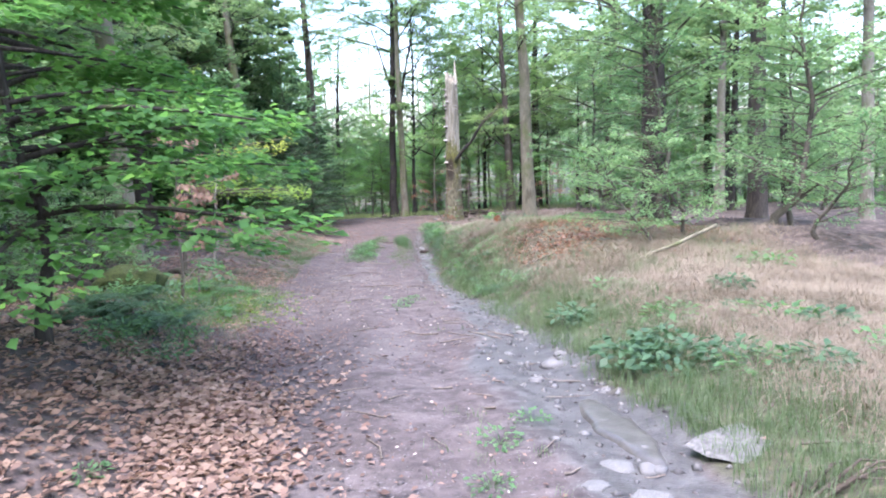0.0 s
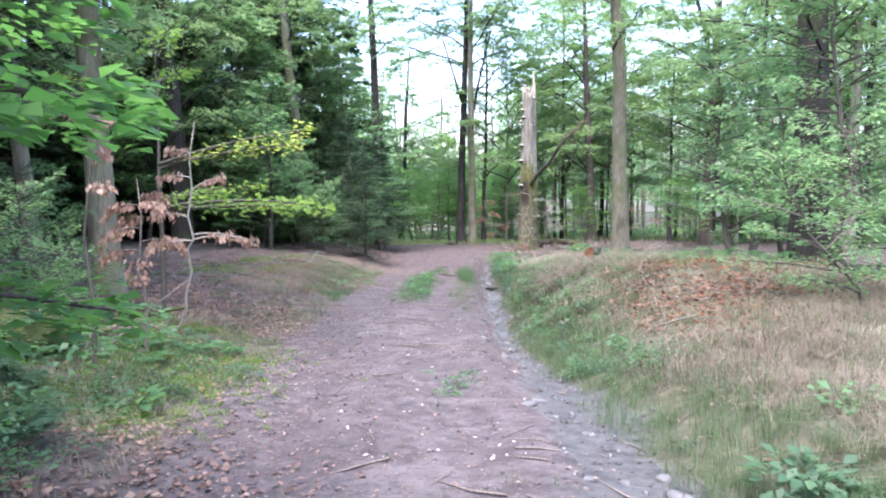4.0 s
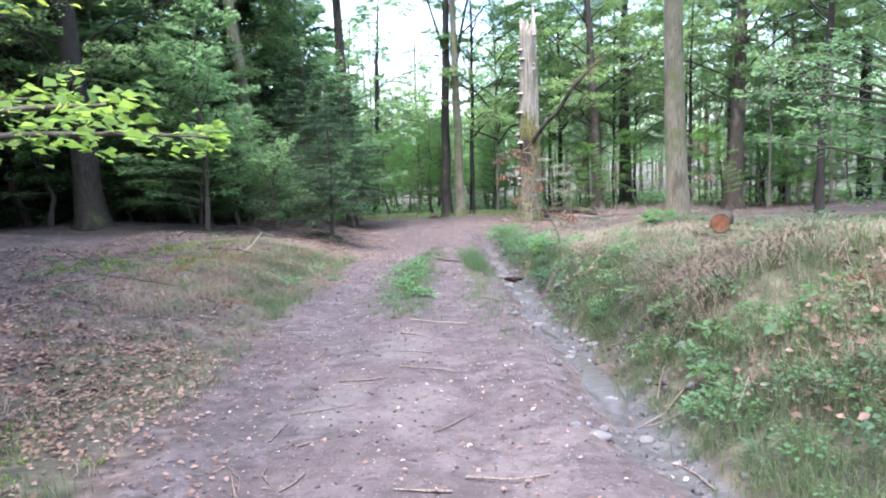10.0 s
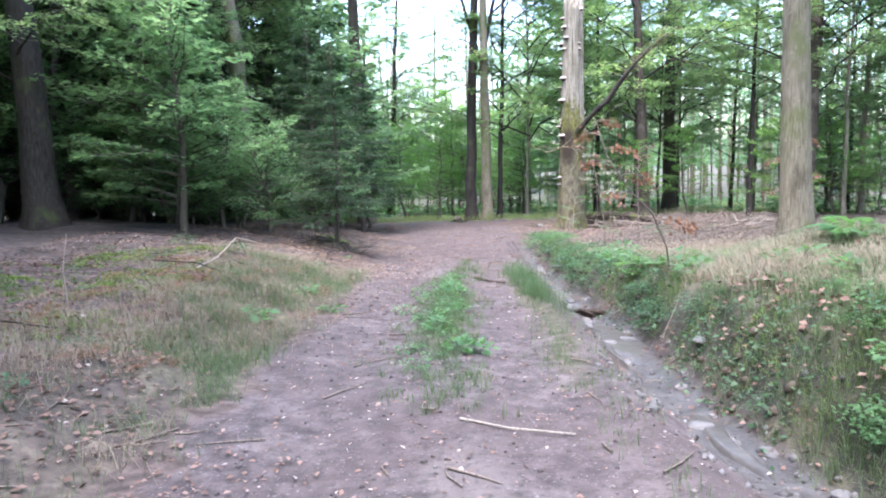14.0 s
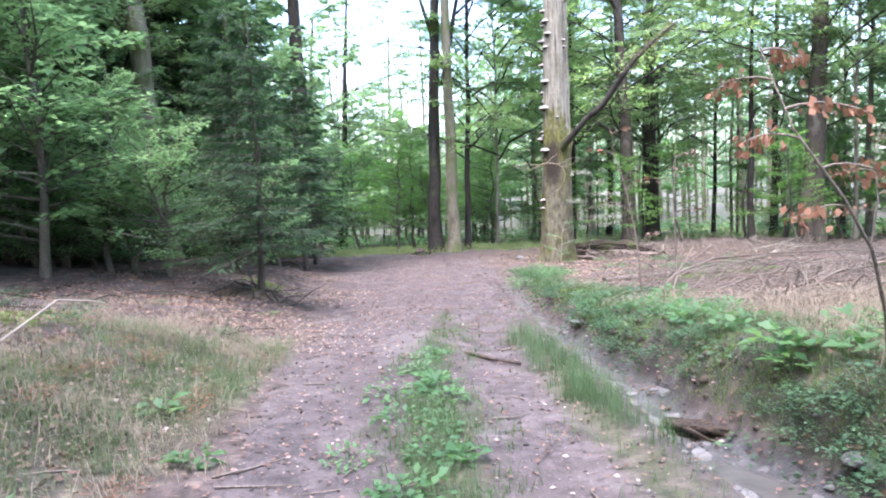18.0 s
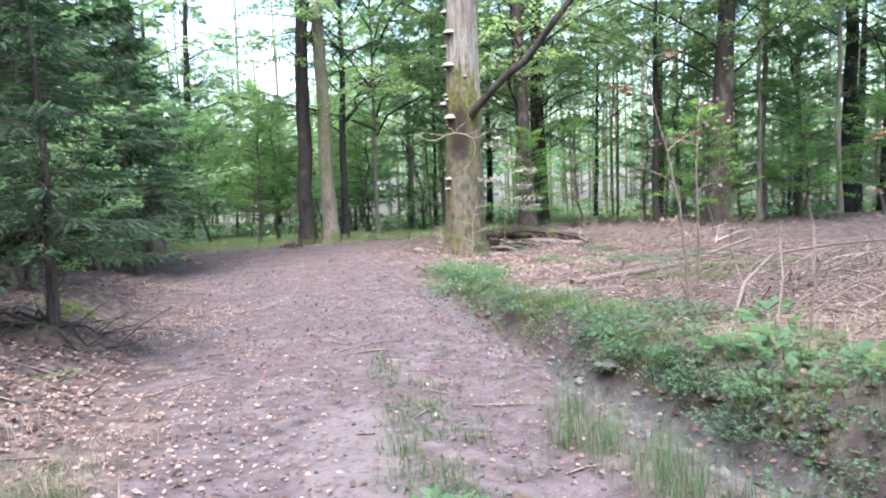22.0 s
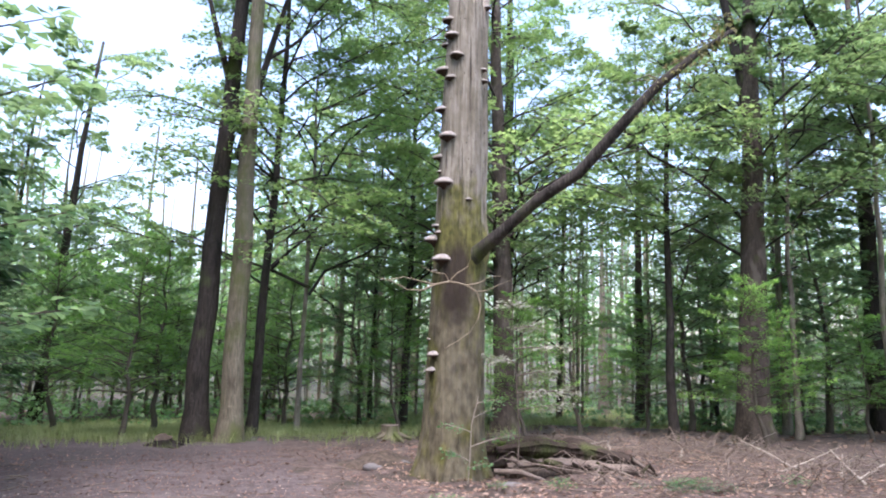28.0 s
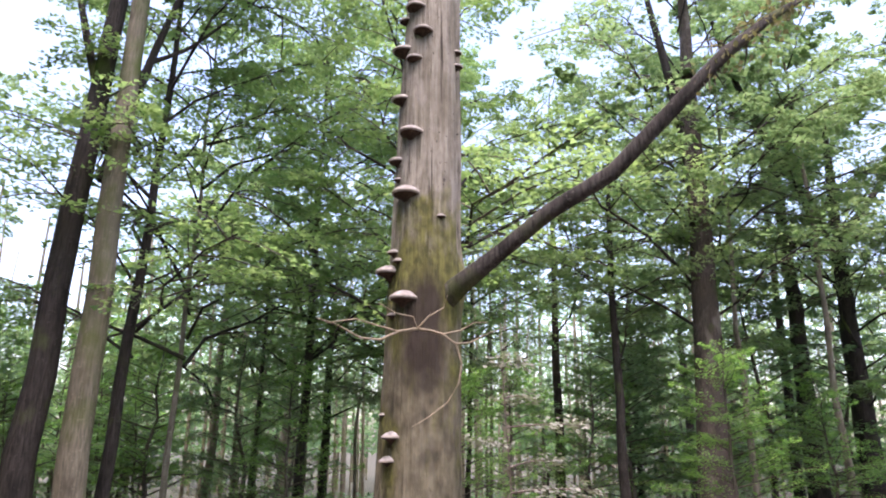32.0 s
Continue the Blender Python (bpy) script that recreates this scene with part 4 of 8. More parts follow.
tree(14.8, 43.4, 0.1, 15, BARK_GREY, (-0.2, 0.2), CROWNS_HIGH[1], 150, 0.9, label="grey slim tree in the open wood")
tree(23.0, 56.0, 0.22, 17, BARK_DARK, (0.3, 0.2), CROWNS_FAR[0], 250, 1.15, label="dark tree in the open wood")
tree(2.2, 58.5, 0.16, 16, BARK_GREY, (0.3, 0.2), CROWNS_FAR[1], 80, 1.0, label="slim grey tree beyond the clearing")
tree(-13.5, 55.0, 0.2, 17, BARK_GREY, (0.3, 0.2), CROWNS_FAR[2], 200, 1.05, label="grey tree beyond the clearing")


def big_limb(ob, pts, r0, bark=BARK_DARK):
    """A bare main limb of a grown tree, from its trunk outward; pts in the world."""
    P = np.array(pts) - np.array(ob.matrix_basis.translation)
    u = np.linspace(0, len(P) - 1, 3 * len(P))
    Q = np.stack([np.interp(u, range(len(P)), P[:, q]) for q in range(3)], 1)
    Q[1:-1] = (Q[:-2] + 2 * Q[1:-1] + Q[2:]) / 4
    part("limb", solid("limb", [tube(Q, np.linspace(r0, r0 * 0.35, len(Q)), 8, 0.2, 3)], bark), ob)


big_limb(TWIN, [(-2.45, 45.4, 4.6), (-2.8, 45.5, 5.8), (-3.1, 45.5, 6.8), (-3.4, 45.5, 7.9), (-3.9, 45.6, 9.6)], 0.1)
big_limb(TWIN, [(-2.5, 45.45, 4.0), (-2.2, 45.6, 5.5), (-1.92, 45.6, 6.8), (-1.6, 45.6, 8.1), (-1.1, 45.7, 10.0)], 0.11)
big_limb(TWIN, [(-1.95, 45.6, 6.6), (-1.32, 45.8, 7.15), (-0.72, 45.8, 7.9), (0.2, 45.9, 9.1)], 0.05)
big_limb(BROWN, [(11.0, 44.05, 5.6), (11.0, 44.2, 6.9), (10.7, 44.2, 8.3), (10.35, 44.2, 9.8), (9.9, 44.2, 11.5)], 0.2)
big_limb(DOUBLE, [(17.9, 44.9, 5.6), (16.8, 44.8, 6.9), (15.7, 44.8, 7.8), (14.7, 44.8, 9.1), (13.85, 44.8, 10.5), (13.3, 44.8, 12.0)], 0.17)
big_limb(DOUBLE, [(18.5, 44.9, 6.0), (20.1, 44.8, 7.4), (22.1, 44.8, 9.3), (23.2, 44.8, 10.0), (25.0, 44.8, 10.6)], 0.13)
big_limb(DOUBLE, [(18.6, 44.9, 10.0), (19.5, 44.8, 11.1), (21.1, 44.8, 11.9), (22.8, 44.8, 12.7)], 0.08)
# slim beeches that fill the open wood behind the dead beech
for x, y, r, s, a in ((3.0, 55.5, 0.1, 0.95, 20), (12.0, 57.5, 0.13, 1.05, 160), (16.5, 52.5, 0.1, 1.0, 250), (6.0, 49.2, 0.07, 0.85, 35), (8.5, 56.0, 0.1, 1.0, 285)):
    tree(x, y, r, 15, BARK_DARK, (0.3, 0.2), (CROWNS_NEAR + CROWNS_BRIGHT)[int(a) % 5], a, s, label="slim dark beech with a full green crown", sides=9)
# trees added so that crowns above the view block the sky over the wood
for x, y, r, a in ((-14.0, 16.5, 0.26, 80), (-13.4, 21.0, 0.22, 150), (-18.0, 20.0, 0.3, 200), (-18.5, 27.0, 0.28, 260), (-15.0, 33.5, 0.24, 310), (-20.5, 33.0, 0.3, 30), (-12.0, 40.5, 0.24, 170), (-16.5, 41.5, 0.28, 230),
                   (-12.5, 9.0, 0.26, 50), (-16.5, 12.0, 0.3, 120)):
    tree(x, y, r, 17, BARK_DARK, (0.2, 0.1), CROWNS_SHADE[int(a) % 2], a, 1.0, label="dark trunk whose high crown, out of view, shades the wood", sides=9)


# the wood around, beyond the named trees
def scatter_wood():
    rng = random.Random(7)
    taken, n_back = [], [0]
    keep_off = [(-2.4, 45, 2.5), (0.9, 39.3, 4), (3.4, 27, 2), (10, 43, 2.5), (-7.7, 45, 2), (-9.8, 36.5, 2), (-11.6, 29, 2), (-6.9, 15.3, 1.6), (5.6, 18.2, 1.6)]

    def free(x, y, d, grown=False):
        if any(math.hypot(x - a, y - b) < r for a, b, r in keep_off):
            return False
        if road_left(y) - 3.2 < x < float(ditch_x(y)) + 5.5 and y < 44:
            return False
        if 0 < x < 15 and 18 < y < 43:
            return False
        if -12 < x < 3 and 40 < y < 58:
            return False
        if -18 < x < -4 and 16 < y < 29.5:
            return False
        if -18 < x < -4 and 9 < y <= 16 and x > -8:
            return False
        if grown and (y > 54 and -32 < x < 2 or 2 < x < 26 and 43 < y < 62):
            return False
        if grown and -14 < x < -4 and 22 < y < 46:
            return False
        if grown and x > 13 and 34 < y < 80 and rng.random() < 0.7:
            return False
        if y > 62 and rng.random() < 0.75:
            return False
        if -6 < x < 16 and 50 < y < 70 and rng.random() < 0.5:
            return False
        if y > 0 and abs(x + 1) > 13 + 0.8 * y:
            return False
        if y < 0 and n_back[0] > 16:
            return False
        if any(math.hypot(x - a, y - b) < d for a, b in taken):
            return False
        n_back[0] += y < 0
        taken.append((x, y))
        return True
    n = 0
    while n < 62:
        x, y = rng.uniform(-48, 58), rng.uniform(-20, 88)
        if not free(x, y, 3.6, True):
            continue
        n += 1
        d = math.hypot(x, y - 25)
        near = d < 24
        bark = rng.choice((BARK_GREY, BARK_DARK, BARK_DARK, BARK_BROWN, BARK_PALE))
        crown = rng.choice(CROWNS_FAR + CROWNS_HIGH if not near else CROWNS_HIGH + CROWNS_FAR)
        form = (rng.uniform(0.13, 0.3), rng.uniform(15, 19), bark, (rng.uniform(-0.7, 0.7), rng.uniform(-0.4, 0.4)), crown, rng.uniform(0, 360), rng.uniform(0.9, 1.15))
        # the wood thins out towards the open ground beyond the bank
        if x > 5 and y < 34 and (x < 12 or n % 3):
            continue
        tree(x, y, *form, label="tall straight forest tree with a high green crown", sides=9)
    for k in range(9):
        young_tree(SPRUCE_FAR[k % 2], -17.5 - 1.6 * k + rng.uniform(-1, 1), rng.uniform(17, 31), rng.uniform(1.4, 1.9), rng.uniform(0, 360), "spruce", "tall dark spruce of the shaded wood", "spruces of the dark wood", ("stem", "bough_mass", "needles"))
    for k in range(14):
        x = -11 - 20 * k / 14 + rng.uniform(-1, 1)
        if k % 5 in (1, 3):
            young_tree(YOUNG_POLE[0], x, 33.0 + rng.uniform(0, 9) + 0.2 * (-x - 11), rng.uniform(0.9, 1.3), rng.uniform(0, 360), label="leafy beech pole in the dark wood")
            continue
        young_tree(SPRUCE_FAR[k % 2], x, 33.5 + rng.uniform(0, 14) + 0.2 * (-x - 11), rng.uniform(1.3, 1.9), rng.uniform(0, 360), "spruce", "tall dark spruce of the shaded wood", "spruces of the dark wood", ("stem", "bough_mass", "needles"))
    n = 0
    while n < 24:
        x, y = rng.uniform(-34, -7.5), rng.uniform(6, 62)
        if x > road_left(y) - 4.2 or not free(x, y, 1.7):
            continue
        n += 1
        young_tree(rng.choice(SPRUCE_FAR), x, y, rng.uniform(0.6, 1.25), rng.uniform(0, 360), "spruce", "dark green spruce in the shaded wood", "spruces of the dark wood", ("stem", "bough_mass", "needles"))
    n = 0
    while n < 80:
        x, y = rng.uniform(-34, 46), rng.uniform(-4, 76)
        if not free(x, y, 1.5):
            continue
        n += 1
        d = math.hypot(x, y - 25)
        kind = YOUNG if (d < 22 and n % 2) else YOUNG_FAR
        form = (rng.choice(kind), x, y, rng.uniform(0.7, 1.25), rng.uniform(0, 360))
        if x < 11 or y > 34 or n % 3 == 0:
            young_tree(*form)


scatter_wood()
for x, y, s, a in ((-5.2, 2.2, 0.8, 0), (4.9, 15.2, 0.95, 40), (6.8, 14.2, 1.05, 80), (8.4, 16.6, 0.85, 10), (4.7, 19.8, 0.9, 200), (6.6, 22.2, 0.9, 120), (9.5, 12.2, 1.0, 30),
                   (-6.5, 9.5, 0.7, 100), (-9.6, 12.2, 0.9, 220), (-10.6, 9.0, 1.2, 20), (-12.0, 6.0, 1.2, 120), (-8.6, 5.0, 1.0, 220), (-11.8, 13.8, 1.1, 80), (-4.4, 0.6, 0.9, 60), (1.6, 50.5, 0.9, 100), (-8.5, 56, 1.0, 10)):
    young_tree(YOUNG[int(a) % 3], x, y, s, a)
for x, y, s, a in ((3.4, 11.6, 0.8, 0), (4.5, 12.6, 0.9, 60), (6.3, 11.4, 0.9, 140), (-5.4, 5.2, 0.8, 75)):
    young_tree(LOW_BUSH[int(a) % 2], x, y, s, a, "beech_bush", "low beech bush with pale green leaves", "low beech bushes")


for x, y, s, a in ((-4.7, 46.9, 0.8, 0), (2.3, 48.6, 0.75, 61), (-0.6, 51.8, 0.95, 20), (6.4, 45.6, 0.7, 41), (9.4, 47.0, 0.75, 141), (12.5, 45.4, 0.8, 100), (14.8, 41.6, 0.7, 33), (9.1, 42.0, 0.7, 25), (-4.2, 49.4, 1.0, 44), (-6.8, 50.5, 0.9, 117), (4.0, 43.8, 0.6, 51), (13.0, 42.6, 0.65, 72), (-12.5, 52, 0.9, 10)):
    young_tree(YOUNG_BRIGHT[int(a) % 2], x, y, s, a, label="young beech with bright green level sprays")


R5 = random.Random(29)
for k in range(36):
    y = R5.uniform(52, 74)
    x = R5.uniform(-24, 34)
    if abs(x + 4.5 + 0.075 * (y - 45)) < 3 and y < 60 or (3 < x < 15 and k % 3) or (x >= 15 and k % 2):
        continue
    young_tree(R5.choice(YOUNG_POLE), x, y, R5.uniform(0.55, 1.15) * (0.85 if -14 < x < 1 else 1), R5.uniform(0, 360), label="pole-stage beech with a leafy crown beyond the clearing")
for x, y, s, a in ((-8.5, 58, 0.85, 0), (-6, 62, 0.8, 60), (-4, 60, 0.7, 120), (-2.2, 63, 0.85, 200), (-7.2, 66, 1.0, 30), (-1.0, 57.5, 0.7, 250), (-9.8, 63, 1.0, 80), (-4.8, 68, 0.95, 310), (-10.5, 55, 0.85, 20), (-12.0, 59, 1.0, 190)):
    young_tree(YOUNG_POLE[int(a) // 10 % 2], x, y, s, a, label="pole-stage beech with a leafy crown beyond the clearing")
young_tree(LOW_BUSH[0], 2.0, 54.0, 0.85, 10, "beech_bush", "round dark bush in the pale grass", "low beech bushes")


def far_wood():
    """Pole trunks and leaf masses that close the view, too many to count."""
    rng = np.random.RandomState(5)
    pieces = []
    for i in range(620):
        a = rng.rand() * 2 * np.pi
        d = rng.uniform(58, 125)
        x, y = d * math.cos(a), 22 + d * math.sin(a)
        if y < 10 and rng.rand() < 0.6:
            continue
        z, h = gz(x, y), rng.uniform(14, 20)
        P = np.array([(x, y, z - 0.3), (x, y, z + h * 0.5), (x + rng.uniform(-0.4, 0.4), y, z + h)])
        pieces.append(tube(P, np.array([1.0, 0.75, 0.35]) * rng.uniform(0.1, 0.22), 5, cap=False))
    for i in range(170):
        a = rng.uniform(0.62, 2.4)
        d = rng.uniform(38, 58)
        x, y = d * math.cos(a), 22 + d * math.sin(a)
        if y < 57:
            continue
        z, h = gz(x, y), rng.uniform(10, 16)
        P = np.array([(0, 0, -0.3), (rng.uniform(-0.15, 0.15), 0, h * 0.35), (rng.uniform(-0.3, 0.3), 0, h * 0.7), (rng.uniform(-0.4, 0.4), 0, h)])
        thing("pole_tree", "slim pale trunk standing beyond the clearing", "tree", pose(x, y, z), "slim trunks beyond the clearing", me=solid("pole_tree", [tube(P, np.array([1.0, 0.85, 0.65, 0.35]) * rng.uniform(0.05, 0.11), 6, 0.1, i)], BARK_PALE))
    thing("distant_trunks", "distant stand of thin straight tree trunks", "trees", kind="stuff", me=solid("distant_trunks", pieces, BARK_PALE))
    k = 175000
    a = rng.rand(k) * 2 * np.pi
    a = np.where(rng.rand(k) < 0.75, np.pi / 2 + rng.randn(k) * 0.55, a)
    d = 56 + 66 * rng.rand(k)
    x, y = d * np.cos(a), 16 + d * np.sin(a)
    z = land(x, y) + np.where(x > 0, 3.6, 1.9) + 14 * rng.rand(k) ** 1.1
    clump = vnoise(x + z * 0.7, y - z * 0.5, 0.28, 21) + 0.4 * vnoise(x, y + z, 0.9, 22)
    open_sky = (np.abs(x + 4.5 + 0.075 * (y - 45)) < 3.5 + 0.06 * (y - 45)) & (y > 45)
    ok = (clump > np.where(x > 2, 0.58, 0.5)) & (np.hypot((x + 3) / 8, (y - 50) / 16) > 1) & ~(open_sky & (z > land(x, y) + 7.5 + 3 * vnoise(x, y, 0.3, 23)))
    P = np.stack([x, y, z], 1)[ok]
    q = len(P)
    D = unit(rng.randn(q, 3) * [1, 1, 0.3])
    N = np.stack([rng.randn(q), rng.randn(q), np.ones(q)], 1)
    L = rng.uniform(0.3, 0.62, q)
    thing("distant_foliage", "distant pale green woodland foliage", "foliage", kind="stuff", me=mesh_np("distant_foliage", *far_leaves(P, D, N, L, L * 0.75), BEECH_LEAF))


far_wood()


def undergrowth():
    """Low leafy growth over the floor of the open wood, in drifts."""
    rng = np.random.RandomState(8)
    k = 60000
    x, y = rng.uniform(-30, 42, k), rng.uniform(45.5, 80, k)
    drift = vnoise(x, y, 0.22, 24) + 0.5 * vnoise(x, y, 0.9, 25)
    ok = (drift > 0.78) & (np.hypot((x + 4) / 6, (y - 46) / 7) > 1) & ~((x > 1) & (y < 47))
    x, y = x[ok], y[ok]
    n = len(x)
    z = land(x, y) + (0.15 + 0.75 * rng.rand(n) ** 1.3) * (0.4 + 0.8 * vnoise(x, y, 0.5, 26))
    L = rng.uniform(0.12, 0.28, n)
    thing("undergrowth", "low green undergrowth on the floor of the open wood", "undergrowth", kind="stuff",
          me=mesh_np("undergrowth", *far_leaves(np.stack([x, y, z], 1), rng.randn(n, 3) * [1, 1, 0.4], rng.randn(n, 3) * 0.5 + [0, 0, 1], L, L * 0.7), HERB))


undergrowth()
# low growth along the dark wood's edge
R0 = random.Random(17)
for k in range(22):
    x = R0.uniform(-19, -6.5)
    y = 30.2 + 0.35 * (-x - 6) + R0.uniform(0, 3.0)
    young_tree(R0.choice(LOW_BUSH), x, y, R0.uniform(0.7, 1.2), R0.uniform(0, 360), "beech_bush", "low dark beech bush under the trees", "low beech bushes")
for k in range(9):
    x = R0.uniform(-20, -10)
    y = 32.0 + 0.35 * (-x - 6) + R0.uniform(0, 4.0)
    if k % 2:
        young_tree(YOUNG_FAR[k % 3], x, y, R0.uniform(0.6, 1.0), R0.uniform(0, 360), label="young beech at the wood's edge")
        continue
    young_tree(SPRUCE_FAR[k % 2], x, y, R0.uniform(0.3, 0.8), R0.uniform(0, 360), "spruce", "dark spruce at the wood's edge", "spruces of the dark wood", ("stem", "bough_mass", "needles"))
for x, y, s in ((-7.0, 14.2, 0.7), (-6.1, 12.3, 0.8), (-6.9, 13.4, 0.9), (-6.4, 10.2, 0.7), (-7.2, 11.6, 1.0), (-5.9, 8.6, 0.8), (-8.4, 14.6, 1.0), (-5.4, 7.8, 0.5)):
    young_tree(LOW_BUSH[int(x) % 2], x, y, s, x * 90, "beech_bush", "low green beech bush on the mossy verge", "low beech bushes")
for x, y, s, a in ((-13.6, 36.6, 1.5, 130), (-15.8, 37.0, 1.8, 250), (-12.4, 41.5, 1.8, 300), (-10.2, 46.5, 1.6, 30), (-18.5, 34.0, 1.7, 90)):
    young_tree(SPRUCE_FAR[int(a) // 10 % 2], x, y, s, a, "spruce", "tall dark spruce of the shaded wood", "spruces of the dark wood", ("stem", "bough_mass", "needles"))
for x, y, s, a in ((-11.8, 34.6, 1.4, 92), (-14.0, 33.2, 1.4, 183), (-16.5, 32.6, 1.4, 271), (-8.0, 38.8, 1.3, 11), (-10.0, 42.6, 1.5, 121), (-19.0, 31.0, 1.5, 210)):
    young_tree(YOUNG_FAR[int(a) % 3], x, y, s, a, label="leafy beech pole in the dark wood's edge")


# ---- the broken dead beech with its bracket fungi ----
def hoof(w):
    """A hoof-shaped bracket of width w growing out along +x: crust, pale rim and dark pores."""
    a = np.linspace(-math.pi / 2, math.pi / 2, 11)
    depth, tall = 0.62 * w, 0.62 * w

    def sheet(rows, name, mat):
        V = np.array([(math.cos(q) * r * depth, math.sin(q) * r * w / 2, z * tall) for r, z in rows for q in a])
        k = len(a)
        F = np.array([(i * k + j, i * k + j + 1, (i + 1) * k + j + 1, (i + 1) * k + j) for i in range(len(rows) - 1) for j in range(k - 1)])
        return mesh_np(name, V, F, mat, True)
    crust = sheet([(0.02, 0.5), (0.3, 0.47), (0.55, 0.4), (0.62, 0.35), (0.75, 0.29), (0.8, 0.21), (0.93, 0.13)], "crust", FUNGUS_TOP)
    rim = sheet([(0.93, 0.16), (1.02, 0.06), (1.0, -0.04), (0.9, -0.07)], "pale_rim", FUNGUS_RIM)
    pores = sheet([(0.9, -0.07), (0.7, -0.14), (0.45, -0.25), (0.3, -0.4), (0.05, -0.6)], "pore_surface", FUNGUS_UNDER)
    return crust, rim, pores


def snag():
    x0, y0 = 0.73, 39.3
    z0 = gz(x0, y0)
    ob = thing("dead_beech", "broken barkless dead beech trunk studded with bracket fungi", "dead tree", pose(x0, y0, z0))
    rng = np.random.RandomState(12)
    sides, zs = 40, np.concatenate([[-0.25, 0.0, 0.08, 0.2, 0.35], np.arange(0.55, 7.75, 0.13)])
    a = np.linspace(-math.pi, math.pi, sides, endpoint=False)
    prof = np.interp(zs, (-0.3, 0, 0.3, 0.7, 1.6, 2.8, 5.6, 7.6), (0.66, 0.6, 0.52, 0.475, 0.445, 0.42, 0.375, 0.325))
    A, Z = np.meshgrid(a, zs)
    ridge = 0.025 * np.sin(5 * A + 0.4 * Z) + 0.014 * np.sin(11 * A + 0.9 * np.sin(Z)) + 0.02 * (vnoise(A * 3, Z, 1.0, 31) - 0.5) + 0.03 * (vnoise(A * 2, Z * 1.2, 1.5, 32) - 0.5)
    root = 0.12 * np.exp(-np.maximum(Z, 0) / 0.3) * np.cos(4 * A + 1)
    cleft = -0.13 * np.exp(-((A + 0.75) / 0.16) ** 2) * smooth(3.6, 4.0, Z)
    knot = 0.07 * np.exp(-((A + 0.35) / 0.4) ** 2 - ((Z - 3.55) / 0.3) ** 2)
    Rr = prof[:, None] * (1 + ridge + root) + cleft + knot
    lean = 0.02 * Z
    V = np.stack([np.cos(A) * Rr + lean, np.sin(A) * Rr, Z], -1)
    # ragged broken top, highest at the back
    edge = 7.7 + 0.28 * np.sin(a * 1.0 - 0.6) + 0.35 * rng.rand(sides)
    V[..., 2] = np.where(Z > 6.9, 6.9 + (Z - 6.9) * ((edge - 6.9) / (7.7 - 6.9))[None, :], Z)
    V = V.reshape(-1, 3)
    n = len(zs)
    i, j = np.arange(n - 1)[:, None] * sides, np.arange(sides)[None, :]
    F = np.stack([i + j, i + (j + 1) % sides, i + sides + (j + 1) % sides, i + sides + j], -1).reshape(-1, 4)
    rim = V[-sides:]
    c = len(V)
    V = np.vstack([V, rim * [0.5, 0.5, 1] + [0.07, 0, -0.35], [[0.15, 0, 6.9]]])
    q = np.arange(sides)
    F = np.vstack([F, np.stack([c - sides + q, c - sides + (q + 1) % sides, c + (q + 1) % sides, c + q], 1), np.stack([c + q, c + (q + 1) % sides, np.full(sides, c + sides), np.full(sides, c + sides)], 1)])
    part("trunk", mesh_np("trunk", V, tri_fix(F), SNAG_WOOD, True), ob)
    for k in range(9):
        b = rng.uniform(-0.4, 1.9)
        h = rng.uniform(0.25, 0.5) + (0.55 if k == 0 else 0)
        P = np.array([(0.15 + 0.25 * math.cos(b), 0.25 * math.sin(b), 7.2), (0.16 + 0.27 * math.cos(b), 0.26 * math.sin(b), 7.7), (0.17 + 0.25 * math.cos(b), 0.23 * math.sin(b), 7.8 + h)])
        part("splinter", solid("splinter", [tube(P, np.array([0.09, 0.08, 0.012]), 5, 0.4, k)], PALEWOOD), ob, "pale splintered wood")
    # the one limb that stayed, curving up and out
    Q = np.array([(0.86, 39.2, 0.98), (1.0, 38.75, 1.22), (1.16, 38.3, 1.46), (1.42, 37.75, 1.8), (1.72, 37.15, 2.06), (2.0, 36.65, 2.54), (2.36, 36.27, 3.06), (2.8, 36.08, 3.47), (3.3, 35.95, 3.84)]) - [x0, y0, z0]
    limb = part("limb", solid("limb", [tube(Q, np.array([0.16, 0.11, 0.085, 0.08, 0.076, 0.07, 0.06, 0.045, 0.022]), 12, 0.3, 4)], BARK_LIMB), ob, "dark curved limb with mossy rotten end")
    pieces = []
    for k in range(16):
        f = rng.uniform(0.55, 1.0)
        p = np.array([np.interp(f * 8, range(9), Q[:, q]) for q in range(3)])
        e = p + rng.randn(3) * 0.16 - [0, 0, 0.12]
        pieces.append(tube(np.array([p, (p + e) / 2 + rng.randn(3) * 0.04, e]), np.array([0.012, 0.009, 0.003]), 4, cap=False))
    tagged(part("twig_mass", solid("twig_mass", pieces, TWIG), limb), kind="stuff")
    k = 260
    f = 0.66 + 0.34 * rng.rand(k) ** 0.7
    P = np.stack([np.interp(f * 8, range(9), Q[:, q]) for q in range(3)], 1) + rng.randn(k, 3) * [0.09, 0.09, 0.11]
    part("dry_leaves", mesh_np("dry_leaves", *leaves(P, rng.randn(k, 3), rng.randn(k, 3) * 0.6 + [0, 0, 1], rng.uniform(0.05, 0.09, k), rng.uniform(0.03, 0.06, k)), OCHRE_LEAF), limb, "ochre dried leaves caught on the limb")
    sizes = {}
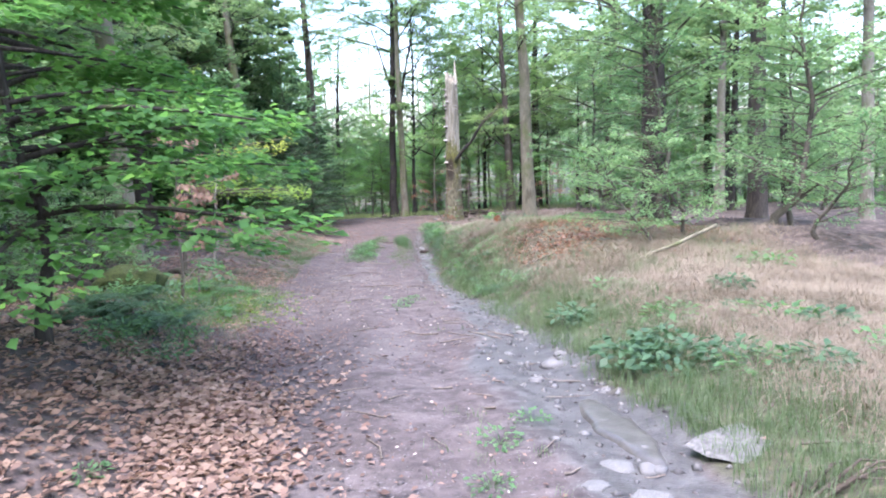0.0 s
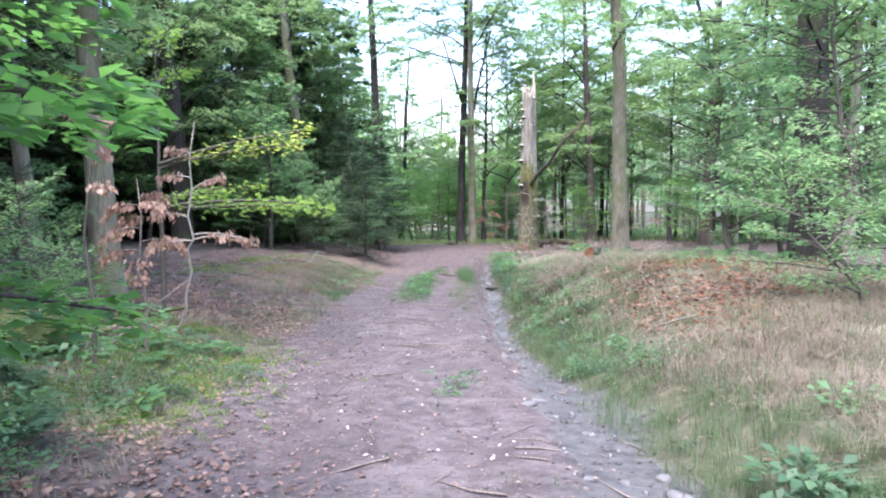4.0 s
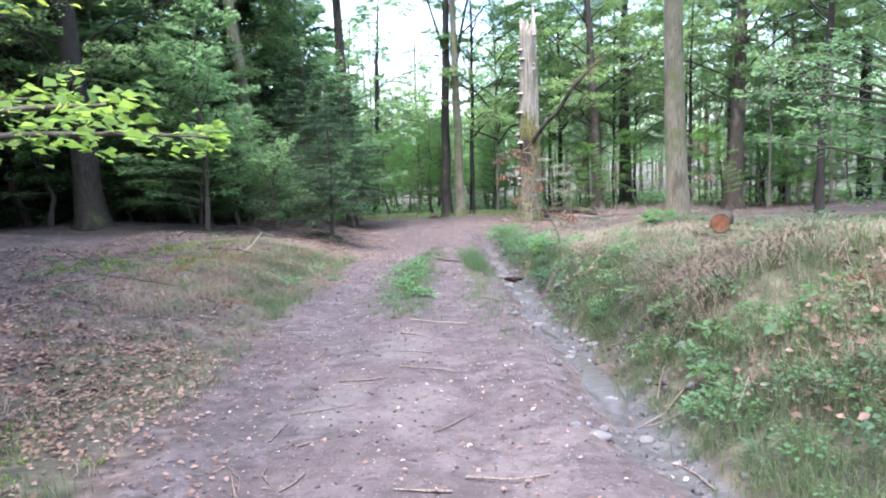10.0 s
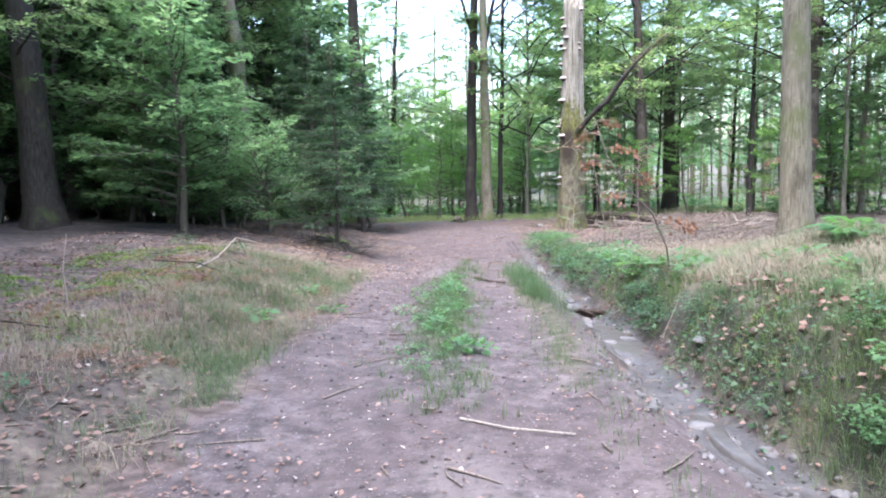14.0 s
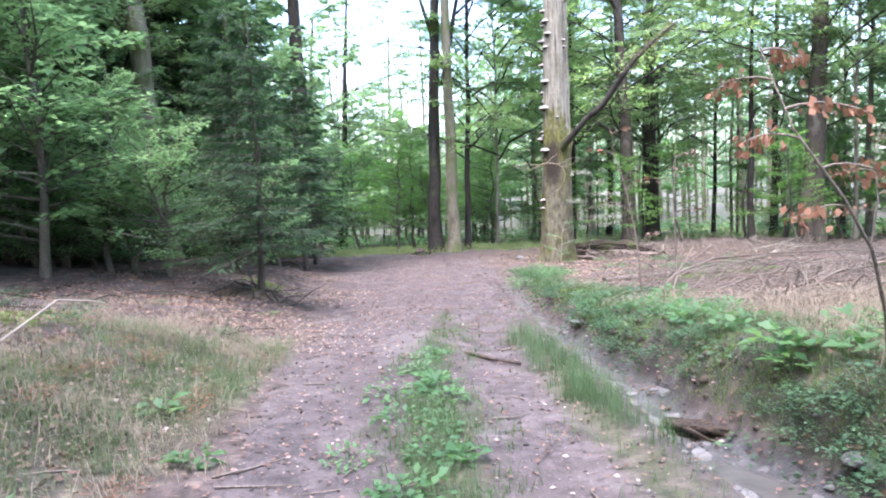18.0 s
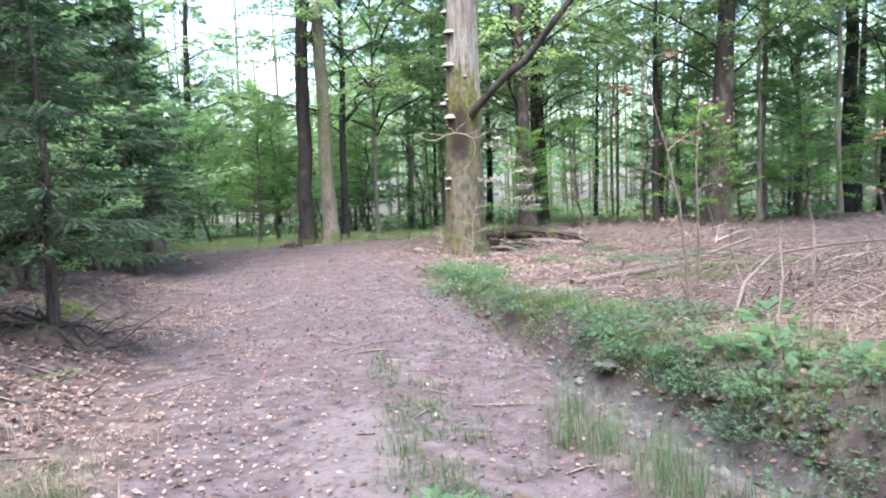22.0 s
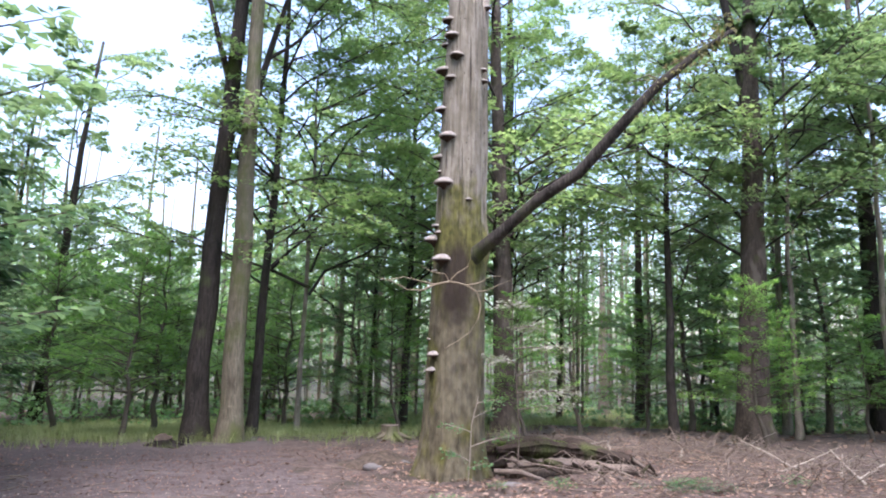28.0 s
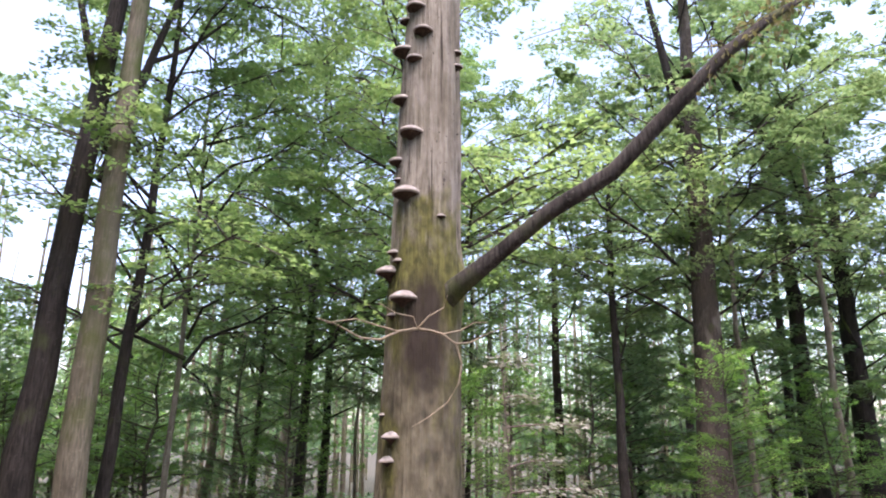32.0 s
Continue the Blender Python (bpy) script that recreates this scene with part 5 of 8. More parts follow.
    for z, az, w in ((5.04, -172, 0.2), (4.74, -155, 0.21), (4.37, -136, 0.2), (4.19, -185, 0.23), (4.01, -152, 0.17), (3.52, -182, 0.2), (3.02, -150, 0.24), (2.73, -186, 0.18), (2.49, -180, 0.1),
                     (2.27, -154, 0.26), (2.0, -93, 0.09), (1.61, -180, 0.13), (1.39, -190, 0.25), (4.17, -58, 0.11), (3.98, -56, 0.12), (5.29, -40, 0.13), (4.65, -190, 0.14), (1.5, -165, 0.11),
                     (1.06, -150, 0.25), (0.9, -176, 0.1), (-0.38, -160, 0.17), (-0.61, -165, 0.14), (-0.15, -188, 0.08)):
        w = round(w * 1.25, 2)
        if w not in sizes:
            sizes[w] = hoof(w)
        h = z - z0
        r = float(np.interp(h, (0.7, 1.6, 2.8, 5.6, 7.6), (0.475, 0.445, 0.42, 0.375, 0.325))) - 0.02
        b = radians(az)
        f = part("bracket_fungus", sizes[w][0], ob, "grey hoof-shaped bracket fungus", pose(r * math.cos(b) + 0.02 * h, r * math.sin(b), h - 0.02, 0, rng.uniform(-4, 4), az))
        part("pale_rim", sizes[w][1], f)
        part("pore_surface", sizes[w][2], f)
    # thin bare shoots springing from the trunk's face at the limb's height
    base = np.array([-0.27, -0.5, 0.68 - z0])
    for w, pts in ((0.013, ((0, 0, 0), (-0.25, -0.08, -0.06), (-0.45, -0.1, -0.16), (-0.67, -0.12, -0.16), (-0.9, -0.1, -0.05), (-1.1, -0.08, 0.0))),
                   (0.009, ((-0.25, -0.08, -0.06), (-0.5, -0.1, -0.02), (-0.72, -0.12, 0.02), (-1.0, -0.1, -0.04))),
                   (0.013, ((0, 0, 0), (0.12, -0.06, -0.02), (0.25, -0.08, -0.05), (0.4, -0.1, -0.14), (0.47, -0.1, -0.34), (0.42, -0.12, -0.55), (0.3, -0.1, -0.74), (0.1, -0.1, -0.88), (-0.08, -0.08, -0.98))),
                   (0.008, ((0.25, -0.08, -0.05), (0.45, -0.12, 0.0), (0.62, -0.1, 0.1), (0.8, -0.08, 0.12))),
                   (0.008, ((0.4, -0.1, -0.14), (0.55, -0.14, -0.12), (0.75, -0.1, -0.02), (0.95, -0.1, 0.06))),
                   (0.007, ((0, 0, 0), (-0.1, -0.1, 0.1), (-0.3, -0.1, 0.12), (-0.5, -0.14, 0.2))),
                   (0.007, ((0.0, 0, 0.0), (0.08, -0.1, 0.12), (0.24, -0.12, 0.22), (0.3, -0.1, 0.36)))):
        Q = base + np.array(pts)
        part("bare_shoot", solid("bare_shoot", [tube(Q, np.linspace(1.4 * w, 0.005, len(Q)), 5, cap=False)], SHOOT), ob, "thin tan leafless shoot")


snag()


# ---- young trees that stand out ----
def sprayed(name, label, x, y, stem_pts, stem_r, rows, n_leaf, leaf, leafmat, barkmat=TWIG, group="", category="tree", flat=0.35, wide=0.42, droop=0.12, second=None, hang=0.0):
    """A small tree with its own stem, limbs that can be told apart, and a crown. rows: height on the stem, azimuth in degrees, length, rise."""
    z0 = gz(x, y)
    ob = thing(name, label, category, pose(x, y, z0), group)
    S = np.array(stem_pts, float)
    part("stem", solid("stem", [tube(S, np.array(stem_r), 9, 0.12, 3)], barkmat), ob)
    rng = np.random.RandomState(int(abs(x * 97 + y * 13)))
    spec = []
    for h, az, ln, rise in rows:
        px, py = np.interp(h, S[:, 2], S[:, 0]), np.interp(h, S[:, 2], S[:, 1])
        spec.append((px, py, h, radians(az), ln, rise))
    limbs, lv = sprays(rng, spec, n_leaf, leaf, wide, droop, flat, hang=hang)
    for k, t in enumerate(limbs):
        part("limb", solid("limb", [t], barkmat), ob)
    part("crown", mesh_np("crown", *lv, leafmat), ob)
    if second:
        limbs, lv = sprays(rng, [(np.interp(h, S[:, 2], S[:, 0]), np.interp(h, S[:, 2], S[:, 1]), h, radians(az), ln, rise) for h, az, ln, rise in second[0]], second[1], second[2], wide, droop, 0.6)
        for t in limbs:
            part("limb", solid("limb", [t], barkmat), ob)
        part("foliage", mesh_np("foliage", *lv, second[3]), ob, "differently coloured leaves")
    return ob


# the beech at the start, forking at waist height, with wide level sprays
R1 = random.Random(3)
rows = [(0.85 + 3.3 * k / 44, R1.uniform(-75, 110) if k % 4 else R1.uniform(110, 285), R1.uniform(1.3, 2.5), R1.uniform(-0.05, 0.3)) for k in range(45)]
sprayed("young_beech", "dark-limbed young beech spreading wide green sprays over the track's edge", -3.35, 5.65,
        [(0, 0, -0.15), (0.02, 0, 0.25), (0.12, 0.02, 0.7), (0.1, 0.05, 1.1), (-0.1, 0.1, 1.7), (-0.2, 0.2, 2.6), (-0.1, 0.3, 3.6), (0, 0.35, 4.4)],
        [0.075, 0.06, 0.05, 0.05, 0.035, 0.028, 0.018, 0.006], rows, 330, 0.1, SPRAY_LEAF, BARK_DARK, "young beeches of the wood", droop=0.16, flat=0.28, wide=0.48)
R1 = random.Random(5)
rows = [(0.6 + 3.4 * k / 24, R1.uniform(0, 360), R1.uniform(1.1, 1.9), R1.uniform(0.0, 0.4)) for k in range(25)]
sprayed("young_beech", "leafy young beech on the bank beside the track", -4.6, 3.6,
        [(0, 0, -0.15), (0.05, 0, 0.8), (-0.05, 0.1, 2.0), (0.1, 0.1, 3.2), (0.1, 0.2, 4.3)], [0.05, 0.045, 0.035, 0.02, 0.006], rows, 260, 0.1, SPRAY_LEAF, BARK_DARK, "young beeches of the wood")
# the pale sapling with withered brown leaves and a yellow spray
sprayed("withered_sapling", "crooked pale-stemmed beech sapling with withered brown leaves", -4.4, 12.85,
        [(-0.3, 0.05, -0.1), (-0.2, 0, 0.06), (0.06, -0.03, 0.2), (0.16, -0.06, 0.42), (0.17, -0.06, 0.62), (0.27, -0.08, 0.9), (0.24, -0.1, 1.2), (0.33, -0.1, 1.32), (0.27, -0.1, 1.62), (0.34, -0.1, 1.95), (0.32, -0.08, 2.35), (0.4, -0.05, 2.8)], [0.026, 0.024, 0.021, 0.019, 0.018, 0.018, 0.016, 0.014, 0.012, 0.01, 0.007, 0.003],
        [(1.3, 195, 0.5, 0.25), (1.32, -5, 0.75, 0.25), (1.6, 165, 0.65, 0.3), (1.38, 15, 0.7, 0.15), (1.95, 35, 0.4, 0.7), (2.1, 190, 0.4, 0.3), (2.4, 160, 0.3, 0.5), (1.3, 215, 0.55, 0.15)],
        90, 0.07, DRY_LEAF, PALEWOOD, "withered saplings", flat=1.6, droop=0.3, wide=0.3, hang=1.6)
sprayed("withered_sapling", "low beech sapling thick with hanging pink-brown leaves", -4.15, 11.58,
        [(0, 0, -0.1), (0.05, 0, 0.5), (0.0, 0, 1.0), (0.05, 0, 1.5), (0.02, 0, 1.9)], [0.02, 0.017, 0.013, 0.009, 0.003],
        [(1.1, 190, 0.45, 0.3), (1.2, 20, 0.45, 0.35), (1.35, 240, 0.45, 0.3), (1.45, 150, 0.4, 0.35), (1.6, 330, 0.4, 0.4), (1.7, 80, 0.35, 0.4), (1.0, 290, 0.45, 0.2), (1.6, 200, 0.35, 0.3)],
        130, 0.065, DRY_LEAF, DEADWOOD, "withered saplings", flat=1.6, droop=0.55, hang=1.6)
sprayed("withered_sapling", "thin sapling hung with withered pink-brown leaves", -3.95, 10.3,
        [(0, 0, -0.1), (0.05, 0, 0.6), (0.0, 0, 1.3), (0.1, 0, 1.9), (0.12, 0, 2.5)], [0.022, 0.02, 0.014, 0.01, 0.003],
        [(1.7, 340, 0.3, 0.6), (2.0, 100, 0.3, 0.6), (2.3, 10, 0.3, 0.6), (2.4, 220, 0.3, 0.5)],
        90, 0.065, DRY_LEAF, TWIG, "withered saplings", flat=1.2, droop=0.4, hang=1.5,
        second=([(0.5, 0, 0.7, 0.2), (0.6, 60, 0.7, 0.2), (0.7, 200, 0.7, 0.1), (0.45, 300, 0.7, 0.1)], 60, 0.09, HERB))
sprayed("yellowing_beech", "slim beech reaching out yellow-green sprays", -5.4, 14.4,
        [(0, 0, -0.1), (0.05, 0, 1.0), (0.1, -0.1, 2.0), (0.15, -0.1, 3.0), (0.1, 0, 4.2)], [0.04, 0.035, 0.026, 0.018, 0.005],
        [(2.3, -12, 2.5, 0.26), (2.25, -4, 2.1, 0.24)], 130, 0.085, YELLOW_LEAF, TWIG, flat=0.3, wide=0.24, droop=0.1,
        second=([(1.66, -12, 2.8, 0.11), (1.61, 4, 2.6, 0.09), (1.8, 40, 1.5, 0.2), (1.7, -50, 1.6, 0.2), (3.3, 200, 1.4, 0.3), (3.5, 100, 1.2, 0.4), (3.7, 300, 1.2, 0.4)], 170, 0.085, LIME_LEAF))
# red-brown withered saplings on the bank
sprayed("withered_sapling", "bent thin sapling with red-brown withered leaves leaning over the ditch", 0.2, 22.65,
        [(0, 0, -0.1), (-0.08, -0.1, 0.3), (-0.28, -0.3, 0.7), (-0.6, -0.6, 1.0), (-0.82, -0.55, 1.35), (-0.95, -0.45, 1.8)], [0.014, 0.012, 0.01, 0.008, 0.006, 0.003],
        [(0.95, 200, 0.3, 0.3), (1.15, 20, 0.35, 0.3), (1.3, 180, 0.32, 0.4), (1.45, 330, 0.35, 0.3), (1.6, 150, 0.3, 0.4), (1.75, 20, 0.3, 0.3), (0.5, 10, 0.4, 0.4), (0.62, 340, 0.4, 0.3)], 60, 0.052, RED_LEAF, DEADWOOD, "withered saplings", flat=1.5, droop=0.45, hang=1.2)
sprayed("withered_sapling", "bare thin forked sapling with a few dry leaves by the brushwood", 0.28, 28.45,
        [(0.03, 0, -0.1), (0, 0, 0.5), (-0.06, 0, 1.0), (-0.15, 0.05, 1.5), (-0.3, 0.1, 2.1), (-0.36, 0.1, 2.5)], [0.014, 0.012, 0.01, 0.008, 0.005, 0.003],
        [(1.2, 180, 0.35, 0.9), (1.5, 20, 0.4, 0.8), (2.0, 160, 0.35, 0.7), (2.3, 300, 0.3, 0.5)], 12, 0.075, RED_LEAF, DEADWOOD, "withered saplings", flat=1.2, droop=0.4)
sprayed("withered_sapling", "dry sapling with pinkish leaves among the brushwood", 4.6, 30.4,
        [(0, 0, -0.1), (0.1, 0, 0.6), (0.2, 0, 1.3), (0.2, 0.1, 2.0), (0.3, 0.1, 2.6)], [0.02, 0.017, 0.013, 0.009, 0.004],
        [(1.1, 200, 0.7, 0.5), (1.4, 20, 0.6, 0.5), (1.8, 160, 0.6, 0.4), (2.2, 300, 0.5, 0.5), (2.4, 60, 0.5, 0.3)], 40, 0.08, RED_LEAF, DEADWOOD, "withered saplings", flat=1.3, droop=0.45)
sprayed("withered_sapling", "withered brown-leaved sapling over the brushwood", 1.2, 29.8,
        [(0, 0, -0.1), (0.03, 0, 0.6), (0.0, 0, 1.4), (0.05, 0, 2.3)], [0.016, 0.013, 0.01, 0.004],
        [(0.9, 200, 0.4, 0.4), (1.2, 20, 0.4, 0.5), (1.7, 130, 0.5, 0.5), (1.9, 280, 0.5, 0.5), (2.1, 30, 0.4, 0.5)], 26, 0.07, LITTER, DEADWOOD, "withered saplings", flat=1.2, droop=0.35)
# silvery-leaved sapling leaning on the dead beech
sprayed("pale_sapling", "thin sapling with pale silvery leaves beside the dead trunk", 1.55, 38.75,
        [(0, 0, -0.1), (0.03, 0, 0.7), (-0.02, 0, 1.5), (-0.08, 0, 2.3), (-0.1, 0, 3.0)], [0.012, 0.01, 0.008, 0.006, 0.003],
        [(1.0, 0, 0.8, 0.2), (1.25, 330, 0.9, 0.15), (1.5, 20, 0.8, 0.2), (1.7, 200, 0.6, 0.2), (1.9, 340, 0.8, 0.15), (2.2, 30, 0.7, 0.2), (2.5, 250, 0.6, 0.2)], 190, 0.07, PALE_LEAF, DEADWOOD, flat=0.5, wide=0.55)
sprayed("pale_sapling", "low shoots with small pale leaves at the dead trunk's foot", 0.7, 38.55,
        [(0, 0, -0.1), (0.03, 0, 0.3), (0.05, 0, 0.8), (0.15, 0, 1.2)], [0.012, 0.01, 0.008, 0.003],
        [(0.3, 200, 0.5, 0.5), (0.5, 340, 0.6, 0.4), (0.7, 190, 0.45, 0.4), (0.9, 20, 0.5, 0.35), (1.1, 300, 0.4, 0.3), (0.2, 280, 0.5, 0.4)], 55, 0.06, HERB, PALEWOOD, flat=0.6)

# the spruce beside the track, and its dense neighbours
HERO = spruce_meshes(77, 4.7, 1.7, 8, 0.22, 0.13, 0.2, 0.055, 1.4)
young_tree(HERO, -5.57, 30.1, 1.0, 30, "spruce", "dense young dark green spruce standing at the track's edge", "spruces of the dark wood", ("stem", "bough_mass", "needles"))
for x, y, s, a in ((-7.2, 34.2, 1.25, 60), (-8.4, 38.2, 1.4, 160), (-6.4, 37.4, 1.15, 250)):
    young_tree(HERO, x, y, s, a, "spruce", "dense dark green spruce at the wood's edge", "spruces of the dark wood", ("stem", "bough_mass", "needles"))
for x, y, s, a in ((-8.8, 31.6, 0.7, 1), (-10.0, 31.4, 0.85, 50), (-10.4, 32.0, 1.0, 90), (-10.9, 33.8, 1.1, 30), (-7.0, 37.0, 0.8, 75), (-12.2, 33.2, 1.0, 222), (-6.8, 40.6, 0.8, 14), (-14.5, 34.0, 1.1, 20), (-17, 35, 1.1, 60), (-11.0, 36.0, 1.2, 100)):
    young_tree(YOUNG[int(a) % 3], x, y, s, a, label="young beech in the dark wood's edge")


# ---- dead wood ----
def stick(name, label, pts, r0, r1, mat=DEADWOOD, group="", category="branch", forks=0, seed=0, dz=0.0):
    """A fallen branch lying on the ground. pts: rows of x, y and height over the ground."""
    P = np.array([(x, y, gz(x, y) + h + dz) for x, y, h in pts])
    o = P[0].copy()
    ob = thing(name, label, category, pose(*o), group)
    rng = np.random.RandomState(seed + 5)
    u = np.linspace(0, 1, len(P))
    part("stem", solid("stem", [tube(P - o, r0 + (r1 - r0) * u, 8, 0.25, seed)], mat), ob)
    for k in range(forks):
        f = rng.uniform(0.3, 0.95)
        b = np.array([np.interp(f, u, P[:, q]) for q in range(3)]) - o
        d = np.array([rng.randn(), rng.randn(), rng.uniform(0.0, 0.5)])
        d = d / np.linalg.norm(d) * rng.uniform(0.25, 0.7)
        part("side_twig", solid("side_twig", [tube(np.array([b, b + d * 0.5 + rng.randn(3) * 0.03, b + d]), np.array([r1 * 0.8, r1 * 0.6, 0.003]), 5, cap=False)], mat), ob)
    return ob


stick("fallen_branch", "bleached fallen branch lying on leaf litter", [(0.5, 31.8, 0.05), (1.5, 32.3, 0.08), (2.6, 32.9, 0.08), (3.4, 33.4, 0.12), (4.2, 33.85, 0.24), (4.9, 34.1, 0.34)], 0.055, 0.024, DEADWOOD, "fallen branches", forks=1)
stick("fallen_branch", "arched dead branch over the brushwood", [(0.15, 27.6, 0.02), (0.7, 28.2, 0.32), (1.5, 28.9, 0.5), (2.6, 29.4, 0.52), (3.8, 29.6, 0.45), (5.0, 29.4, 0.3)], 0.016, 0.007, DEADWOOD, "fallen branches", forks=5, seed=12)
stick("fallen_branch", "pale forked branch standing in the brushwood", [(0.55, 27.9, 0.0), (0.75, 28.3, 0.3), (0.85, 28.6, 0.55)], 0.011, 0.006, DEADWOOD, "fallen branches", forks=2, seed=13)
stick("fallen_branch", "thin fallen branch on the bank", [(1.0, 33.2, 0.05), (2.0, 33.6, 0.08), (3.2, 33.6, 0.1)], 0.03, 0.015, DEADWOOD, "fallen branches", forks=2, seed=2)
stick("fallen_branch", "brown straight branch lying in dry grass", [(2.45, 10.1, 0.06), (3.1, 10.55, 0.1), (3.7, 11.0, 0.14), (4.6, 11.64, 0.22)], 0.024, 0.034, BARK_PALE, "fallen branches")
stick("fallen_branch", "short dark stick on the red-brown needles", [(1.5, 12.1, 0.05), (1.72, 11.95, 0.06), (1.92, 11.85, 0.05)], 0.014, 0.01, DEADWOOD, "fallen branches", seed=14)
stick("fallen_branch", "pale crooked stick propped on the dry verge", [(-5.75, 22.95, 0.03), (-5.82, 23.8, 0.1), (-5.88, 24.7, 0.22), (-5.92, 25.3, 0.3), (-5.84, 25.45, 0.28)], 0.011, 0.008, PALEWOOD, "fallen branches", seed=3)
stick("fallen_branch", "dark stick lying on the track", [(-2.25, 25.6, 0.025), (-2.0, 25.35, 0.03), (-1.75, 25.05, 0.025)], 0.022, 0.014, EARTH, "fallen branches", seed=4)
stick("fallen_branch", "small stick lying on the track", [(-1.3, 13.8, 0.015), (-1.05, 13.77, 0.02), (-0.85, 13.8, 0.015)], 0.008, 0.006, DEADWOOD, "fallen branches", seed=5)
stick("fallen_branch", "thin pale stick lying across the track", [(-2.1, 18.5, 0.015), (-1.8, 18.35, 0.02), (-1.4, 18.3, 0.015)], 0.009, 0.006, PALEWOOD, "fallen branches", seed=6)
stick("fallen_branch", "small stick lying on the track", [(-1.95, 16.2, 0.015), (-1.7, 16.17, 0.018), (-1.45, 16.12, 0.015)], 0.007, 0.005, DEADWOOD, "fallen branches", seed=16)
stick("fallen_branch", "thin stick standing up from the ditch bank", [(0.05, 26.6, 0.0), (0.1, 26.6, 0.5), (0.13, 26.65, 0.9)], 0.009, 0.005, DEADWOOD, "fallen branches", seed=7)
stick("fallen_branch", "thin stick standing up from the brushwood", [(0.35, 27.3, 0.0), (0.55, 27.5, 0.4), (0.9, 28.0, 0.7)], 0.01, 0.006, DEADWOOD, "fallen branches", seed=8)
stick("fallen_branch", "thin leaning stick on the grassy verge", [(-6.2, 20.9, 0.0), (-6.35, 21.1, 0.35), (-6.4, 21.3, 0.7)], 0.012, 0.006, DEADWOOD, "fallen branches", forks=2, seed=9)
stick("fallen_branch", "bent branch over the mossy verge", [(-4.4, 11.3, 0.05), (-4.2, 11.8, 0.45), (-3.9, 12.2, 0.9)], 0.015, 0.008, DEADWOOD, "fallen branches", seed=10)
R2 = random.Random(11)
for k in range(60):
    x, y = R2.uniform(0.9, 6.8), R2.uniform(25.5, 32.5)
    b, ln = R2.uniform(-0.5, 0.9) if k % 3 else R2.uniform(0, 3.1), R2.uniform(0.7, 2.6)
    h0, h1 = R2.uniform(0.02, 0.2), R2.uniform(0.02, 0.38)
    dx, dy = math.cos(b) * ln, math.sin(b) * ln * 0.6
    m = R2.uniform(-0.15, 0.15)
    stick("brushwood_branch", "grey-brown dead branch in the brushwood heap", [(x, y, h0), (x + dx * 0.35, y + dy * 0.35 + m, h0 + 0.1), (x + dx * 0.7, y + dy * 0.7 + m * 0.5, (h0 + h1) / 2 + 0.08), (x + dx, y + dy, h1)],
          R2.uniform(0.006, 0.016), 0.004, R2.choice((DEADWOOD, DEADWOOD, PALEWOOD, BARK_BROWN)), "brushwood heap", forks=R2.randint(2, 5), seed=k)
for k in range(14):
    x, y = R2.uniform(2.2, 6.5), R2.uniform(36.5, 41.5)
    b, ln = R2.uniform(0, 3.1), R2.uniform(0.8, 2.2)
    stick("brushwood_branch", "dead branch lying behind the dead trunk", [(x, y, 0.05), (x + math.cos(b) * ln * 0.5, y + math.sin(b) * ln * 0.5, 0.2), (x + math.cos(b) * ln, y + math.sin(b) * ln, R2.uniform(0.05, 0.45))],
          R2.uniform(0.012, 0.03), 0.006, R2.choice((DEADWOOD, PALEWOOD)), "brushwood heap", forks=3, seed=60 + k)

for k in range(34):
    x, y = R2.uniform(-9.5, -4.9), R2.uniform(18.5, 29.3)
    b, ln = R2.uniform(0, 6.28), R2.uniform(0.4, 1.5)
    stick("fallen_branch", "thin dark dead branch on the leafy woodland floor", [(x, y, 0.02), (x + math.cos(b) * ln * 0.5, y + math.sin(b) * ln * 0.5, R2.uniform(0.03, 0.12)), (x + math.cos(b) * ln, y + math.sin(b) * ln, R2.uniform(0.02, 0.2))],
          R2.uniform(0.006, 0.014), 0.004, R2.choice((DEADWOOD, BARK_DARK, BARK_BROWN)), "fallen branches", forks=R2.randint(1, 3), seed=120 + k)
for k in range(16):
    b = k * 0.4
    d = R2.uniform(0.5, 0.85)
    stick("fallen_branch", "dark dead branch piled at the spruce's foot", [(-5.6 + math.cos(b) * 0.12, 30.0 + math.sin(b) * 0.12, 0.2), (-5.6 + math.cos(b) * d * 0.6, 30.0 + math.sin(b) * d * 0.5, R2.uniform(0.12, 0.24)), (-5.6 + math.cos(b) * d, 30.0 + math.sin(b) * d * 0.7, 0.02)],
          0.022, 0.008, BARK_DARK, "fallen branches", forks=2, seed=160 + k)


def root_mound(x, y, r, h, label, seed):
    """A low uneven heap of earth round a stem's foot."""
    q = np.linspace(0, 2 * np.pi, 26, endpoint=False)
    f = np.linspace(1, 0, 8)
    A, Fq = np.meshgrid(q, f)
    X, Y = x + np.cos(A) * r * Fq, y + np.sin(A) * r * Fq * 0.8
    Z = land(X, Y) - 0.03 + h * (1 - Fq ** 2) * (0.55 + 0.9 * vnoise(X, Y, 4.0, seed)) + 0.05 * (vnoise(X, Y, 13.0, seed + 1) - 0.5) * (Fq < 1)
    n = len(q)
    a, b = np.arange(len(f) - 1)[:, None] * n, np.arange(n)[None, :]
    F = np.stack([a + b, a + (b + 1) % n, a + n + (b + 1) % n, a + n + b], -1).reshape(-1, 4)
    thing("earth_mound", label, "mound", me=mesh_np("earth_mound", np.stack([X, Y, Z], -1).reshape(-1, 3), F, EARTH, True))


